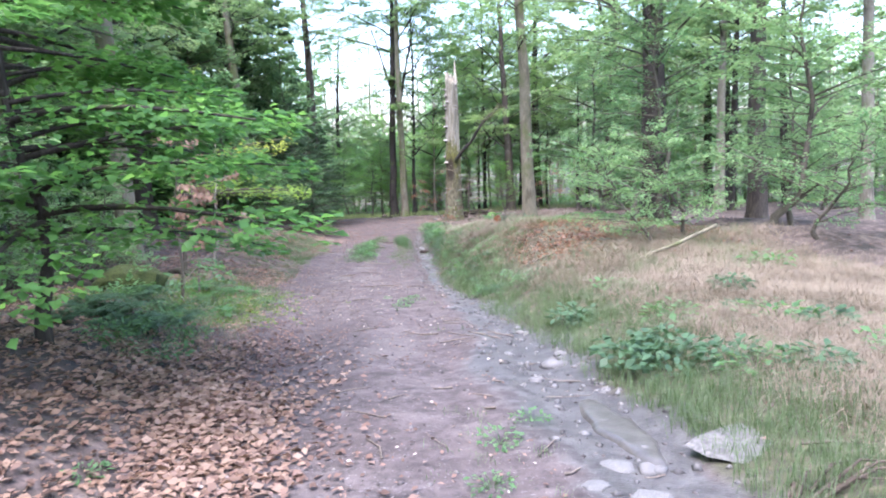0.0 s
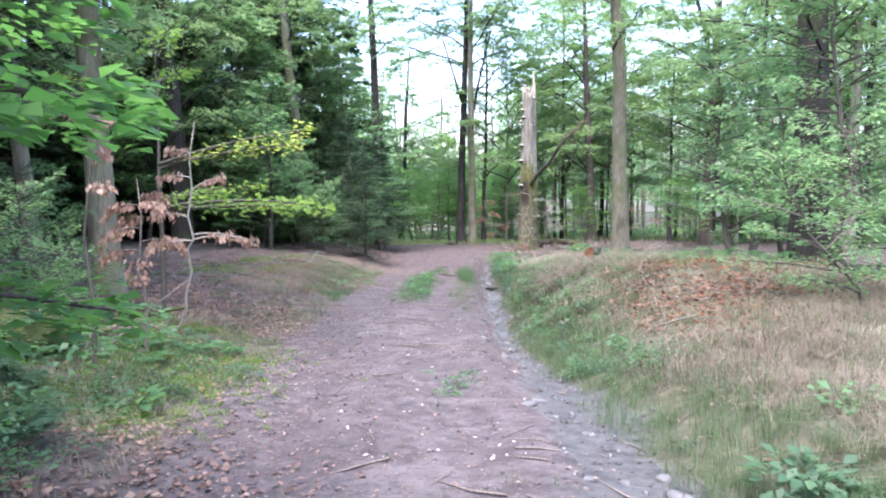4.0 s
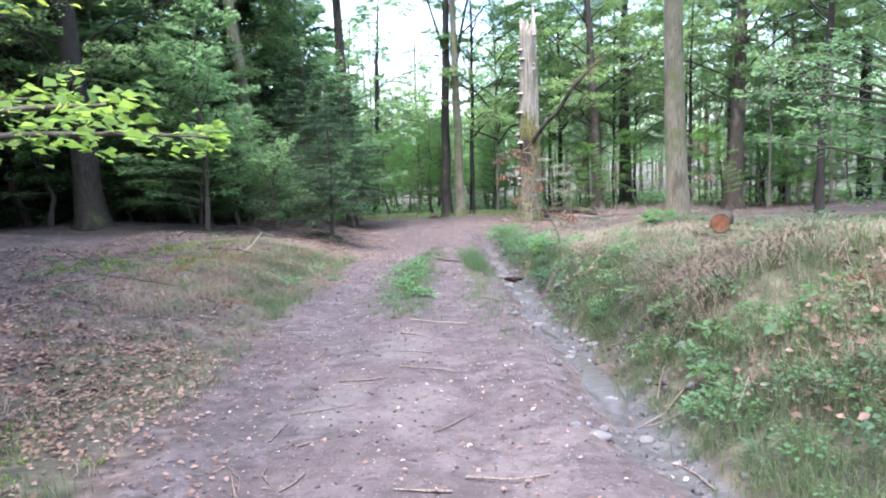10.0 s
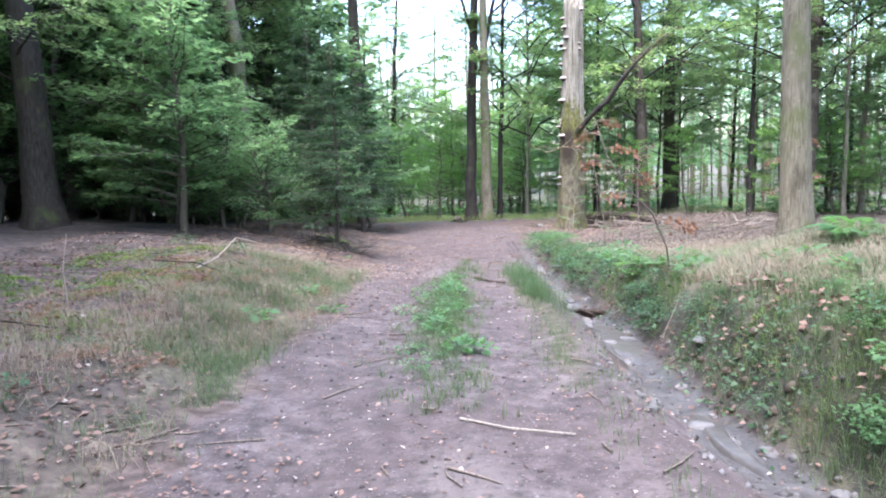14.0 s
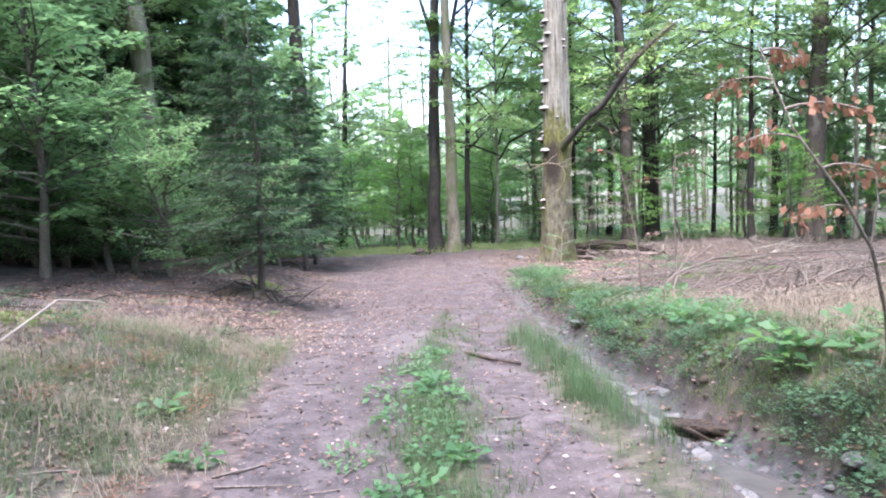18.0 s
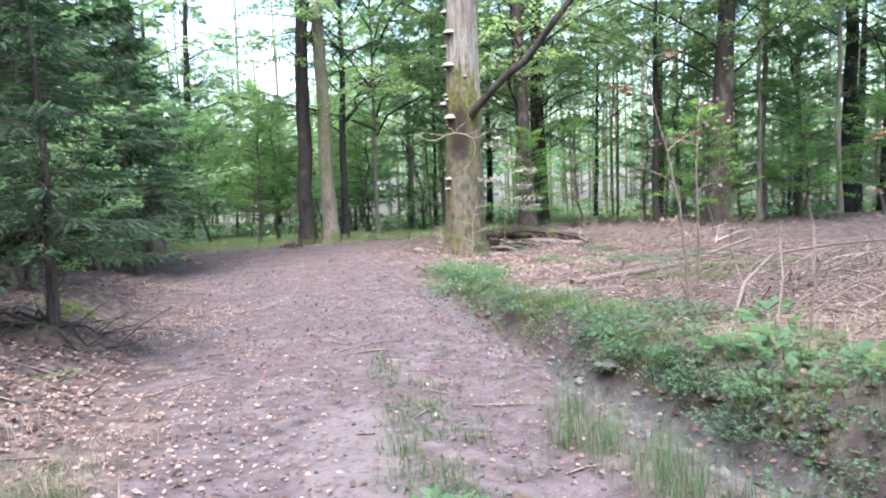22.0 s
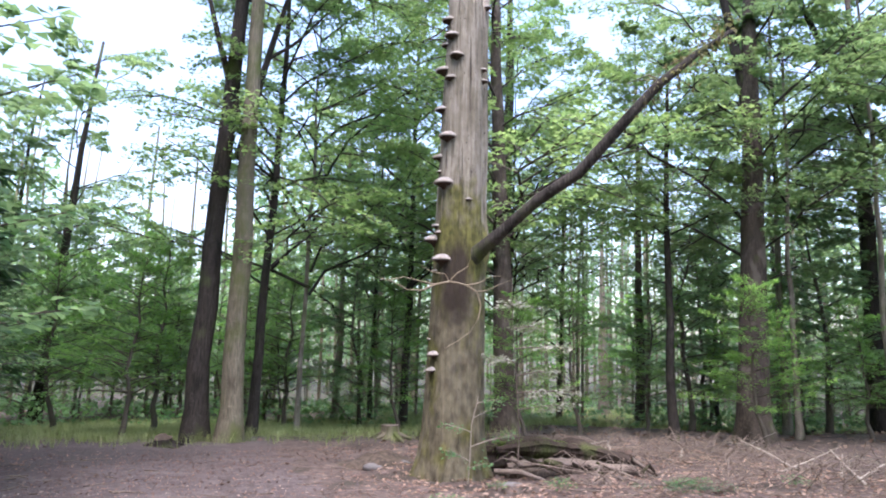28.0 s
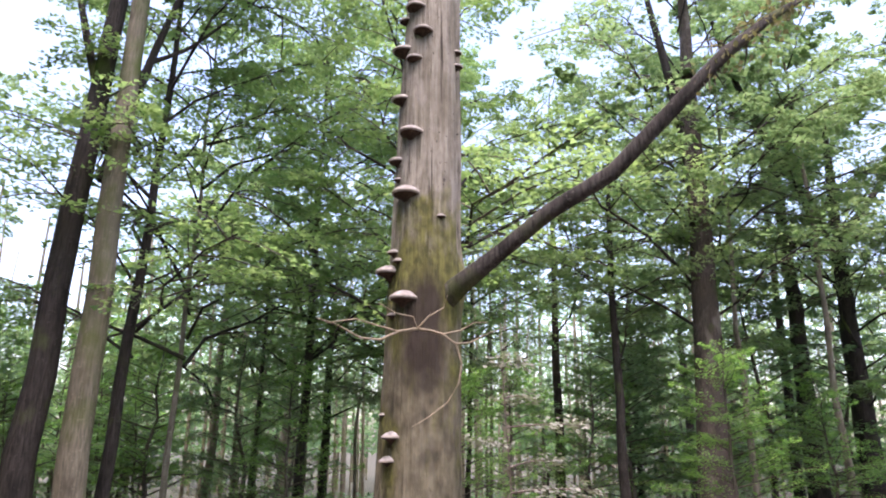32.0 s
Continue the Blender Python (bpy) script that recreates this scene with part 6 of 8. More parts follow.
root_mound(-5.6, 30.05, 0.75, 0.26, "dark heap of earth and roots at the spruce's foot", 91)
root_mound(-0.1, 40.6, 0.75, 0.2, "dark heap of ash and stones behind the dead trunk", 95)


def rotten_log():
    ob = thing("rotten_log", "mossy rotten log lying behind the dead trunk", "log", pose(1.3, 39.35, gz(1.3, 39.35)))
    rng = np.random.RandomState(44)

    def bough(pts, rad, seed, squash=1.0):
        u = np.linspace(0, len(pts) - 1, 26)
        C = np.stack([np.interp(u, range(len(pts)), np.array(pts)[:, q]) for q in range(3)], 1)
        V, F = tube(C, np.interp(u, range(len(rad)), rad) * (0.85 + 0.3 * rng.rand(26)), 20, 0.22, seed)
        a = np.tile(np.arange(20), 26)
        groove = 0.035 * np.sin(a * 2.2 + seed) + 0.03 * np.sin(a * 5.1)
        V[:520, 2] += groove * 0.6
        V[:520, 1] += groove * 0.5 + (vnoise(V[:520, 0], V[:520, 2], 4.0, seed) - 0.5) * 0.12
        V[:, 2] *= squash
        return V, tri_fix(F)
    part("log", mesh_np("log", *bough([(-0.1, 0.1, 0.22), (0.7, 0.0, 0.27), (1.5, -0.25, 0.24), (2.3, -0.5, 0.14)], (0.2, 0.25, 0.22, 0.1), 9), ROTTEN, True), ob)
    part("slab", mesh_np("slab", *bough([(0.1, -0.15, 0.36), (0.8, -0.22, 0.4), (1.6, -0.42, 0.33), (2.0, -0.6, 0.24)], (0.05, 0.11, 0.1, 0.05), 4), ROTTEN, True), ob, "split slab of mossy wood")
    part("slab", mesh_np("slab", *bough([(0.2, -0.32, 0.1), (1.0, -0.45, 0.13), (2.2, -0.75, 0.08)], (0.1, 0.13, 0.06), 5), DEADWOOD, True), ob, "split slab of rotten wood")
    for k in range(16):
        dx, a = rng.uniform(-0.1, 2.2), rng.uniform(-0.7, 0.4)
        ln, r = rng.uniform(0.3, 0.9), rng.uniform(0.015, 0.045)
        y0 = -0.3 - 0.2 * dx - rng.uniform(0, 0.25)
        Q = np.array([(dx, y0, rng.uniform(0.02, 0.3)), (dx + ln * 0.5 * math.cos(a), y0 + ln * 0.5 * math.sin(a), rng.uniform(0.05, 0.25)), (dx + ln * math.cos(a), y0 + ln * math.sin(a), 0.02)])
        part("broken_piece", solid("broken_piece", [tube(Q, np.array([r, r, r * 0.5]), 6, 0.6, k)], (DEADWOOD, ROTTEN, ROTTEN)[k % 3]), ob, "broken piece of rotten wood")
    n = 4200
    t = rng.uniform(0.02, 0.85, n)
    P = np.stack([t * 2.2, 0.08 - 0.42 * t + rng.randn(n) * 0.1, np.interp(t, (0, 0.35, 0.7, 1), (0.42, 0.5, 0.42, 0.25)) - 0.02 + rng.randn(n) * 0.012], 1)
    P[:, 2] -= 2.0 * (P[:, 1] - 0.08 + 0.42 * t) ** 2
    V, F = blades(P, rng.uniform(0.02, 0.06, n), 0.012, 1.2, rng)
    tagged(part("moss_pad", mesh_np("moss_pad", V, tri_fix(F), MOSS_BLADE), ob, "green moss cushion"), kind="stuff")


rotten_log()


def stump(x, y, r, h, label, mat=BARK_DARK, top=DEADWOOD, roots=5, tilt=0.0, seed=0):
    ob = thing("tree_stump", label, "stump", pose(x, y, gz(x, y), tilt, 0, 0))
    zs = np.array([-0.1, 0.0, 0.12 * h, 0.35 * h, 0.7 * h, h])
    V, F = tube(np.stack([zs * 0, zs * 0, zs], 1), r * np.array([1.9, 1.7, 1.35, 1.12, 1.0, 0.97]), 16, 0.35, seed, cap=False)
    part("trunk", mesh_np("trunk", V, tri_fix(F), mat, True), ob)
    V2 = V[-16:] + [0, 0, 0.002]
    part("cut_face", mesh_np("cut_face", np.vstack([V2, V2.mean(0) + [0, 0, 0.01]]), [(i, (i + 1) % 16, 16) for i in range(16)], top), ob, "cut face of bare wood")
    rng = np.random.RandomState(seed)
    for k in range(roots):
        b = k * 6.283 / roots + rng.rand()
        Q = np.array([(math.cos(b) * r * f, math.sin(b) * r * f, hh) for f, hh in ((0.9, 0.3 * h), (1.7, 0.1 * h), (2.6, -0.05))])
        part("root", solid("root", [tube(Q, np.array([0.35, 0.25, 0.1]) * r, 6, 0.3, k)], mat), ob)
    return ob


stump(-3.62, 44.3, 0.17, 0.2, "low black stump with roots beside the track", BARK_DARK, EARTH, 7, 18, 1)
stump(1.6, 18.34, 0.33, 0.2, "dark mossy stump on the bank", BARK_DARK, MOSS, 6, 0, 2)
stump(1.2, 45.0, 0.2, 0.28, "pale flared stump in the grass", BARK_PALE, DEADWOOD, 6, 0, 3)


def cut_log(x, y, az, ln, r, label, lift=0.0):
    ob = thing("cut_log", label, "log", pose(x, y, gz(x, y) + r * 0.9 + lift, 0, 0, az))
    V, F = tube(np.array([(0, 0, 0), (ln * 0.5, 0, 0.01), (ln, 0, 0)]), np.array([r, r, r * 0.95]), 14, 0.15, 4)
    part("log", mesh_np("log", V, tri_fix(F), BARK_BROWN, True), ob)
    q = np.linspace(0, 2 * np.pi, 14, endpoint=False)
    C = np.stack([np.full(14, -0.003), np.cos(q) * r * 0.95, np.sin(q) * r * 0.95], 1)
    part("cut_face", mesh_np("cut_face", np.vstack([C, [[-0.004, 0, 0]]]), [((i + 1) % 14, i, 14) for i in range(14)], CUTWOOD), ob, "fresh orange sawn face")


cut_log(1.46, 18.12, 66, 0.5, 0.105, "short log with a fresh orange cut face lying on a stump", 0.19)


def ditch_dam():
    """Rotten planks across the ditch, washed hollow beneath."""
    x0, y0 = -0.47, 23.56
    ob = thing("rotten_plank", "dark rotten plank lodged slantwise across the wet ditch", "plank", pose(x0, y0, -1.83, 0, 0, -44))
    V, F = tube(np.array([(-0.45, 0.02, 0.03), (-0.2, 0, 0.05), (0.02, 0.02, 0.07), (0.26, 0.01, 0.1), (0.54, 0.0, 0.14)]), np.array([0.075, 0.11, 0.12, 0.1, 0.06]), 16, 1.0, 2)
    V[:, 2] = (V[:, 2] - 0.06) * 0.36 + 0.06 + 0.06 * V[:, 0]
    part("plank", mesh_np("plank", V, tri_fix(F), ROTTEN, True), ob)
    V, F = tube(np.array([(-0.34, -0.06, -0.03), (0.0, -0.03, -0.04), (0.34, -0.06, -0.01)]), np.array([0.06, 0.08, 0.06]), 10, 0.8, 3)
    part("sunken_board", mesh_np("sunken_board", V, tri_fix(F), ROTTEN, True), ob, "black waterlogged board")
    for k, (a, b2) in enumerate((((-0.3, -0.1, 0.07), (0.05, -0.16, 0.03)), ((-0.05, 0.12, 0.05), (0.38, 0.1, 0.12)), ((0.1, -0.11, 0.08), (0.34, -0.2, -0.02)))):
        a, b2 = np.array(a), np.array(b2)
        part("splinter", solid("splinter", [tube(np.array([a, (a + b2) / 2 + [0, 0, 0.015], b2]), np.array([0.02, 0.016, 0.006]), 6, 0.6, k)], ROTTEN), ob)


ditch_dam()


# ---- stones ----
def stone_mesh(name, seed, mat=STONE, flat=0.6):
    rng = np.random.RandomState(seed)
    bm = bmesh.new()
    bmesh.ops.create_icosphere(bm, subdivisions=2 if name == "stone" else 3, radius=1)
    off = rng.rand(3) * 20
    for v in bm.verts:
        n = noise.noise(Vector(v.co * 1.1) + Vector(off)) * 0.45 + noise.noise(Vector(v.co * 2.6) + Vector(off)) * 0.15 + (0 if name == "stone" else 0.12 * noise.noise(Vector(v.co * 6) + Vector(off)))
        v.co *= 1 + n
        v.co.z *= flat
        v.co.x *= 1.25
    for f in bm.faces:
        f.smooth = seed % 2 == 0
    me = bpy.data.meshes.new(name)
    bm.to_mesh(me)
    bm.free()
    me.materials.append(mat)
    return me


STONES = [stone_mesh("stone", 20 + i) for i in range(5)]
WHITE = plain_material("pale_quartz", [(0.3, (0.1, 0.096, 0.092)), (0.7, (0.22, 0.215, 0.208))], 16, 0.75, 0.02)
SLAB = stone_mesh("stone", 41, GREY_SLAB, 0.13)
SLABS = [stone_mesh("stone", 31 + 2 * i, WHITE, 0.3) for i in range(2)]


def stone(me, x, y, s, label, turn=0.0, dz=0.3):
    thing("stone", label, "stone", pose(x, y, gz(x, y) + s * dz * 0.1, 0, 0, turn) @ Matrix.Scale(s, 4), "stones by the ditch", me=me)


stone(SLAB, 1.75, 3.95, 0.26, "flat grey stone slab beside the ditch", 15, -0.2)
for k in range(9):
    b = 0.7 * k
    stick("root_strand", "dark wet root lying beside the ditch", [(1.72 + 0.1 * math.cos(b), 3.15 + 0.05 * math.sin(b), 0.02), (1.86 + 0.2 * math.cos(b), 3.2 + 0.1 * math.sin(b), 0.07), (2.0 + 0.34 * math.cos(b), 3.25 + 0.16 * math.sin(b), 0.015)], 0.011, 0.004, EARTH, "dark roots", "root", forks=0, seed=200 + k)
stone(SLABS[1], 0.98, 3.25, 0.13, "white stone at the ditch's edge", 70)
stone(SLABS[0], 0.95, 3.8, 0.08, "white stone in the ditch", 120)
stone(SLABS[1], 0.75, 3.5, 0.06, "white stone in the ditch", 10)
stone(STONES[0], 1.02, 6.5, 0.12, "grey stone lying in the ditch", 40)
stone(STONES[1], 1.15, 6.9, 0.07, "grey stone lying in the ditch", 90)
stone(SLABS[0], -0.1, 20.3, 0.08, "pale stone in the ditch", 60)
stone(SLABS[1], -0.15, 22.3, 0.1, "white stone below the plank in the ditch", 30)
stone(SLAB, -0.62, 28.1, 0.12, "flat pinkish-grey stone lying in the ditch", 10, 0.2)
stone(STONES[3], -0.95, 27.6, 0.07, "brown stone lying in the ditch", 110, -1.5)
stone(SLABS[0], -1.35, 30.6, 0.1, "white stone in the dry ditch", 45)
stone(STONES[4], 0.4, 15.7, 0.06, "dark stone in the ditch", 0)
stone(SLABS[0], 1.27, 38.35, 0.17, "pale round stone at the dead trunk's foot", 0, 0.5)
for k, (x, y, q) in enumerate(((-0.3, 40.1, 0.14), (0.0, 40.2, 0.11), (0.25, 40.45, 0.13), (-0.55, 40.5, 0.1))):
    stone(STONES[k], x, y, q, "dark grey stone in a heap behind the dead trunk", 70 * k, 1.0)
R3 = random.Random(21)
for k in range(70):
    y = R3.uniform(3.5, 33.5)
    x = float(ditch_x(y)) + R3.uniform(-0.45, 0.35)
    stone(R3.choice(STONES), x, y, R3.choice((0.025, 0.035, 0.05, 0.06)), "small wet stone in the ditch", R3.uniform(0, 360))


for k in range(46):
    y = R3.uniform(17.0, 31.5)
    x = float(ditch_x(y)) + R3.uniform(-0.24, 0.26)
    stone(R3.choice(STONES), x, y, R3.choice((0.03, 0.04, 0.06, 0.075)), "broken stone washed into the ditch", R3.uniform(0, 360), R3.uniform(-1, 1))


def mossy_mound(x, y, s, label, mat=MOSS):
    me = stone_mesh("mound", int(abs(x * 10)) + 50, mat, 0.75)
    ob = thing("mossy_boulder", label, "boulder", pose(x, y, gz(x, y) + 0.15 * s, 0, 0, 20) @ Matrix.Scale(s, 4), me=me)
    return ob


mossy_mound(-4.75, 10.4, 0.37, "dark boulder covered in green moss")
stick("fallen_log", "dark rotting log lying in the moss", [(-5.6, 13.6, 0.08), (-5.2, 13.5, 0.1), (-4.9, 13.3, 0.07)], 0.07, 0.05, BARK_DARK, "fallen branches", "log", forks=1, seed=31)
mossy_mound(-4.3, 1.9, 0.6, "dark mossy bank boulder", EARTH)


# ---- herbs and ferns ----
def bare(x, y):
    """Where needles keep the grass down on the bank."""
    return 1 - 0.97 * np.maximum(np.exp(-(((x - 2.2) / 1.3) ** 2 + ((y - 12.6) / 1.5) ** 2) ** 2), np.exp(-((x - 1.3) / 0.35) ** 2 - ((y - 17.7) / 0.7) ** 2))


def herb_meshes(seed, n, size, spread, tall, mat):
    """A rosette of broad leaves on arching stalks."""
    rng = np.random.RandomState(seed)
    a = rng.rand(n) * 2 * np.pi
    r = spread * np.sqrt(rng.rand(n))
    P = np.stack([np.cos(a) * r, np.sin(a) * r, tall * (0.25 + 0.75 * rng.rand(n)) * (1 - 0.4 * r / spread)], 1)
    D = np.stack([np.cos(a), np.sin(a), rng.uniform(-0.35, 0.45, n)], 1) + rng.randn(n, 3) * 0.25
    N = np.stack([rng.randn(n) * 0.35, rng.randn(n) * 0.35, np.ones(n)], 1)
    L = size * rng.uniform(0.6, 1.2, n)
    st = [tube(np.array([(0, 0, -0.03), p * [0.4, 0.4, 0.7], p]), np.array([0.004, 0.003, 0.002]), 3, cap=False) for p in P[:min(n, 10)]]
    return solid("stalk_mass", st, mat), mesh_np("leaves", *leaves(P, D, N, L, L * 0.62), mat)


DOCK = [herb_meshes(1 + i, 30, 0.17, 0.2, 0.22, HERB) for i in range(2)]
BRAMBLE = [herb_meshes(11 + i, 110, 0.085, 0.4, 0.34, HERB) for i in range(3)]
WEED = [herb_meshes(21 + i, 60, 0.07, 0.22, 0.14, HERB) for i in range(2)]
DARK_HERB = [herb_meshes(31 + i, 120, 0.08, 0.45, 0.3, IVY) for i in range(3)]


NETTLE = [herb_meshes(51 + i, 120, 0.12, 0.32, 0.3, IVY) for i in range(2)]


def fern_meshes(seed, n_frond, ln, mat):
    """A fern: arching fronds round one crown, each a midrib with paired leaflets that shorten to the tip."""
    rng = np.random.RandomState(seed)
    ribs, PP, DD, NN, LL = [], [], [], [], []
    for k in range(n_frond):
        az = k * 6.283 / n_frond + rng.uniform(-0.3, 0.3)
        fl, up = ln * rng.uniform(0.7, 1.1), rng.uniform(0.75, 1.2)
        u = np.linspace(0, 1, 7)
        d = np.array([math.cos(az), math.sin(az)])
        C = np.stack([d[0] * fl * u * (0.45 + 0.45 * u), d[1] * fl * u * (0.45 + 0.45 * u), fl * (up * u - 0.85 * up * u ** 2.2)], 1)
        ribs.append(tube(C, 0.004 * (1.1 - u) + 0.001, 3, cap=False))
        q = np.repeat(np.linspace(0.15, 0.99, 19), 2)
        side = np.tile([1.0, -1.0], 19)
        PP.append(np.stack([np.interp(q, u, C[:, a]) for a in range(3)], 1))
        DD.append(np.stack([-d[1] * side + d[0] * 0.45, d[0] * side + d[1] * 0.45, -0.15 - 0.15 * rng.rand(38)], 1))
        NN.append(np.stack([rng.randn(38) * 0.15, rng.randn(38) * 0.15, np.ones(38)], 1))
        LL.append(fl * 0.25 * np.sin(np.clip(q * 1.15, 0, 1) * 2.7 + 0.3) * rng.uniform(0.85, 1.1, 38) + 0.01)
    P, D, N, L = (np.concatenate(v) for v in (PP, DD, NN, LL))
    return solid("rib_mass", ribs, mat), mesh_np("leaves", *leaves(P, D, N, L, L * 0.3 + 0.006), mat)


FERN = [fern_meshes(36 + i, 8 + i, 0.62, HERB) for i in range(3)]
DARK_FERN = [fern_meshes(46 + i, 10 + i, 0.62, IVY) for i in range(2)]

BRACKEN = [herb_meshes(41 + i, 130, 0.05, 0.35, 0.2, RED_LEAF) for i in range(2)]


def herb(meshes, x, y, s=1.0, name="bramble", label="low green bramble clump", group="herbs on the banks"):
    ob = thing(name, label, "plant", pose(x, y, gz(x, y), 0, 0, (x * 77 + y * 131) % 360) @ Matrix.Scale(s, 4), group)
    tagged(part("stalk_mass", meshes[0], ob), kind="stuff")
    part("leaves", meshes[1], ob)


for k in range(12):
    x, y = random.Random(k).uniform(1.5, 4.6), random.Random(k + 50).uniform(3.6, 9.5)
    herb(WEED[k % 2], x + 0.1 * (9 - y), y, 1.0 + 0.3 * (k % 3), "weed", "green weed in the dry grass", "weeds in the grass")
for x, y, s in ((1.5, 8.08, 0.85), (1.6, 7.95, 0.6), (1.6, 5.95, 1.0), (1.85, 5.62, 1.05), (1.95, 6.15, 0.8), (2.25, 5.4, 0.75), (3.2, 7.7, 0.7), (3.0, 6.9, 0.6), (2.7, 4.9, 0.8), (3.5, 6.2, 0.7)):
    herb(NETTLE[int(x * 10) % 2], x, y, s, label="dark blue-green nettle clump in the dry grass", name="nettle_clump")
for x, y, s in ((-3.25, 9.8, 0.9), (-3.5, 9.6, 0.6), (-4.5, 23.4, 0.8), (-4.5, 21.4, 0.9), (0.05, 25.6, 0.9), (0.25, 26.2, 0.8), (-0.1, 26.6, 0.7), (0.1, 24.2, 0.8), (-0.05, 23.4, 0.9), (0.35, 22.9, 1.1), (0.2, 25.0, 0.8), (0.55, 23.6, 1.0), (-3.9, 22.6, 0.6), (0.4, 15.0, 0.6)):
    herb(DOCK[int(abs(x) * 10) % 2], x, y, s, "dock_plant", "broad-leaved green dock plant", "dock plants")
for x, y, s in ((-2.2, 21.2, 1.0), (-2.35, 21.9, 1.2), (-2.25, 22.5, 1.0), (-2.4, 20.4, 0.8), (-2.6, 24.0, 1.3), (-2.5, 23.3, 1.1), (-2.75, 22.6, 0.9), (-2.5, 24.8, 0.8), (-0.63, 11.3, 0.9), (-0.7, 10.9, 0.7), (-0.55, 11.8, 0.6), (0.3, 4.2, 0.8), (0.55, 4.6, 0.7), (0.2, 3.5, 0.7), (-2.0, 3.6, 0.7), (-1.6, 3.0, 0.8), (-1.0, 11.9, 0.4)):
    herb(WEED[int(abs(x) * 10) % 2], x - 0.25 * (y > 19), y, 0.8 * s, "weed", "small green weed growing on the track", "weeds on the track")
R4 = random.Random(31)
for k in range(62):
    y = R4.uniform(19.5, 34.5)
    x = float(ditch_x(y)) + R4.uniform(0.3, 1.35)
    if float(vnoise(x, y, 0.8, 71)) < 0.4:
        continue
    herb(R4.choice(BRAMBLE + DARK_HERB + DOCK), x, y, R4.uniform(0.3, 0.75), "bramble", "low green bramble and ivy on the ditch bank")
for k in range(78):
    y = R4.uniform(18.5, 33.5)
    x = float(ditch_x(y)) + R4.uniform(0.3, 0.8)
    herb(R4.choice(DARK_HERB + DARK_HERB + WEED), x, y, R4.uniform(0.2, 0.55), "ivy_clump", "dark ivy and moss on the ditch wall")
for k in range(80):
    y = R4.uniform(11.0, 18.5)
    x = float(ditch_x(y)) + R4.uniform(0.3, 1.3)
    form = (R4.choice(DARK_HERB + BRAMBLE + WEED), x, y, R4.uniform(0.3, 0.6), "ivy_clump", "dark ivy and nettles low on the bank")
    if float(bare(x, y)) > 0.5:
        herb(*form)
for k in range(75):
    y = R4.uniform(12.5, 20.5)
    x = float(ditch_x(y)) + R4.uniform(0.4, 2.4)
    if float(vnoise(x, y, 0.7, 72)) < 0.38 or float(bare(x, y)) < 0.5:
        continue
    herb(R4.choice(BRAMBLE + DARK_HERB * 2 + WEED + FERN), x, y, R4.uniform(0.25, 0.55), "bramble", "green bramble on the steep bank")
for k in range(70):
    y = R4.uniform(21.5, 31.5)
    x = float(ditch_x(y)) + R4.uniform(0.28, 0.5)
    if float(vnoise(x, y, 0.7, 73)) > 0.5:
        herb(R4.choice(DARK_HERB), x, y, R4.uniform(0.3, 0.5), "ivy_clump", "dark ivy hanging over the ditch wall")
for k in range(22):
    x, y = R4.uniform(1.5, 6.0), R4.uniform(14.5, 22)
    herb(R4.choice(DARK_HERB + FERN), x, y, R4.uniform(0.6, 1.0), "fern_clump", "blue-green fern clump over the bank")
for k in range(30):
    y = R4.uniform(6.5, 13)
    x = float(road_left(y)) - R4.uniform(0.5, 2.6)
    herb(R4.choice(DARK_HERB + BRAMBLE), x, y, R4.uniform(0.4, 0.9), "fern_clump", "green undergrowth on the shaded bank")
for k, (x, y) in enumerate(((-5.3, 23.5), (-5.0, 24.3), (-5.7, 22.7), (-5.5, 21.4), (-6.6, 24.0), (-6.1, 20.3), (1.4, 14.0), (1.7, 14.6), (1.9, 13.8), (1.3, 14.8))):
    herb(BRACKEN[k % 2], x, y, 0.5 + 0.1 * (k % 3), "bracken", "withered red-brown bracken in the grass", "withered bracken")
for k in range(14):
    herb(R4.choice(DARK_HERB + WEED), R4.uniform(-4.7, -2.95), R4.uniform(8.2, 11.8), R4.uniform(0.4, 0.7), "fern_clump", "dark green fern on the mossy bank")
for k, (x, y, q) in enumerate(((-3.85, 12.2, 0.8), (-4.2, 11.8, 0.7), (-3.55, 12.55, 0.6), (-4.7, 11.0, 0.8), (-5.0, 11.9, 0.7), (-4.4, 10.2, 0.6), (-5.4, 12.9, 0.7), (-3.95, 11.3, 0.55), (-5.9, 13.4, 0.8), (2.3, 15.4, 0.8), (2.9, 16.0, 0.9), (2.0, 16.6, 0.7), (3.4, 15.2, 0.8), (2.6, 17.6, 0.8), (3.6, 17.0, 0.9), (2.0, 18.6, 0.7), (3.2, 18.9, 0.8), (4.2, 16.2, 0.9))):
    herb(FERN[k % 3], x, y, q, "fern", "green fern with arching feathery fronds", "ferns of the banks")
for k in range(34):
    x, y = R4.uniform(-9.0, -4.7), R4.uniform(18.0, 29.0)
    herb(R4.choice(DARK_HERB + WEED), x, y, R4.uniform(0.3, 0.6), "weed", "small dark green weed in the leaf litter")
for k in range(18):
    x, y = R4.uniform(-0.8, 5.0), R4.uniform(33.0, 37.8)
    if x > -0.4:
        herb(R4.choice(BRAMBLE), x, y, R4.uniform(0.3, 0.6), "bramble", "low green bramble in the leaf litter")
for k in range(16):
    x, y = -0.75 + R4.uniform(-0.3, 0.9), R4.uniform(32.6, 36.2)
    herb(R4.choice(BRAMBLE + DARK_HERB), x, y, R4.uniform(0.5, 0.9), "bramble", "green herbs crowding the end of the ditch bank")


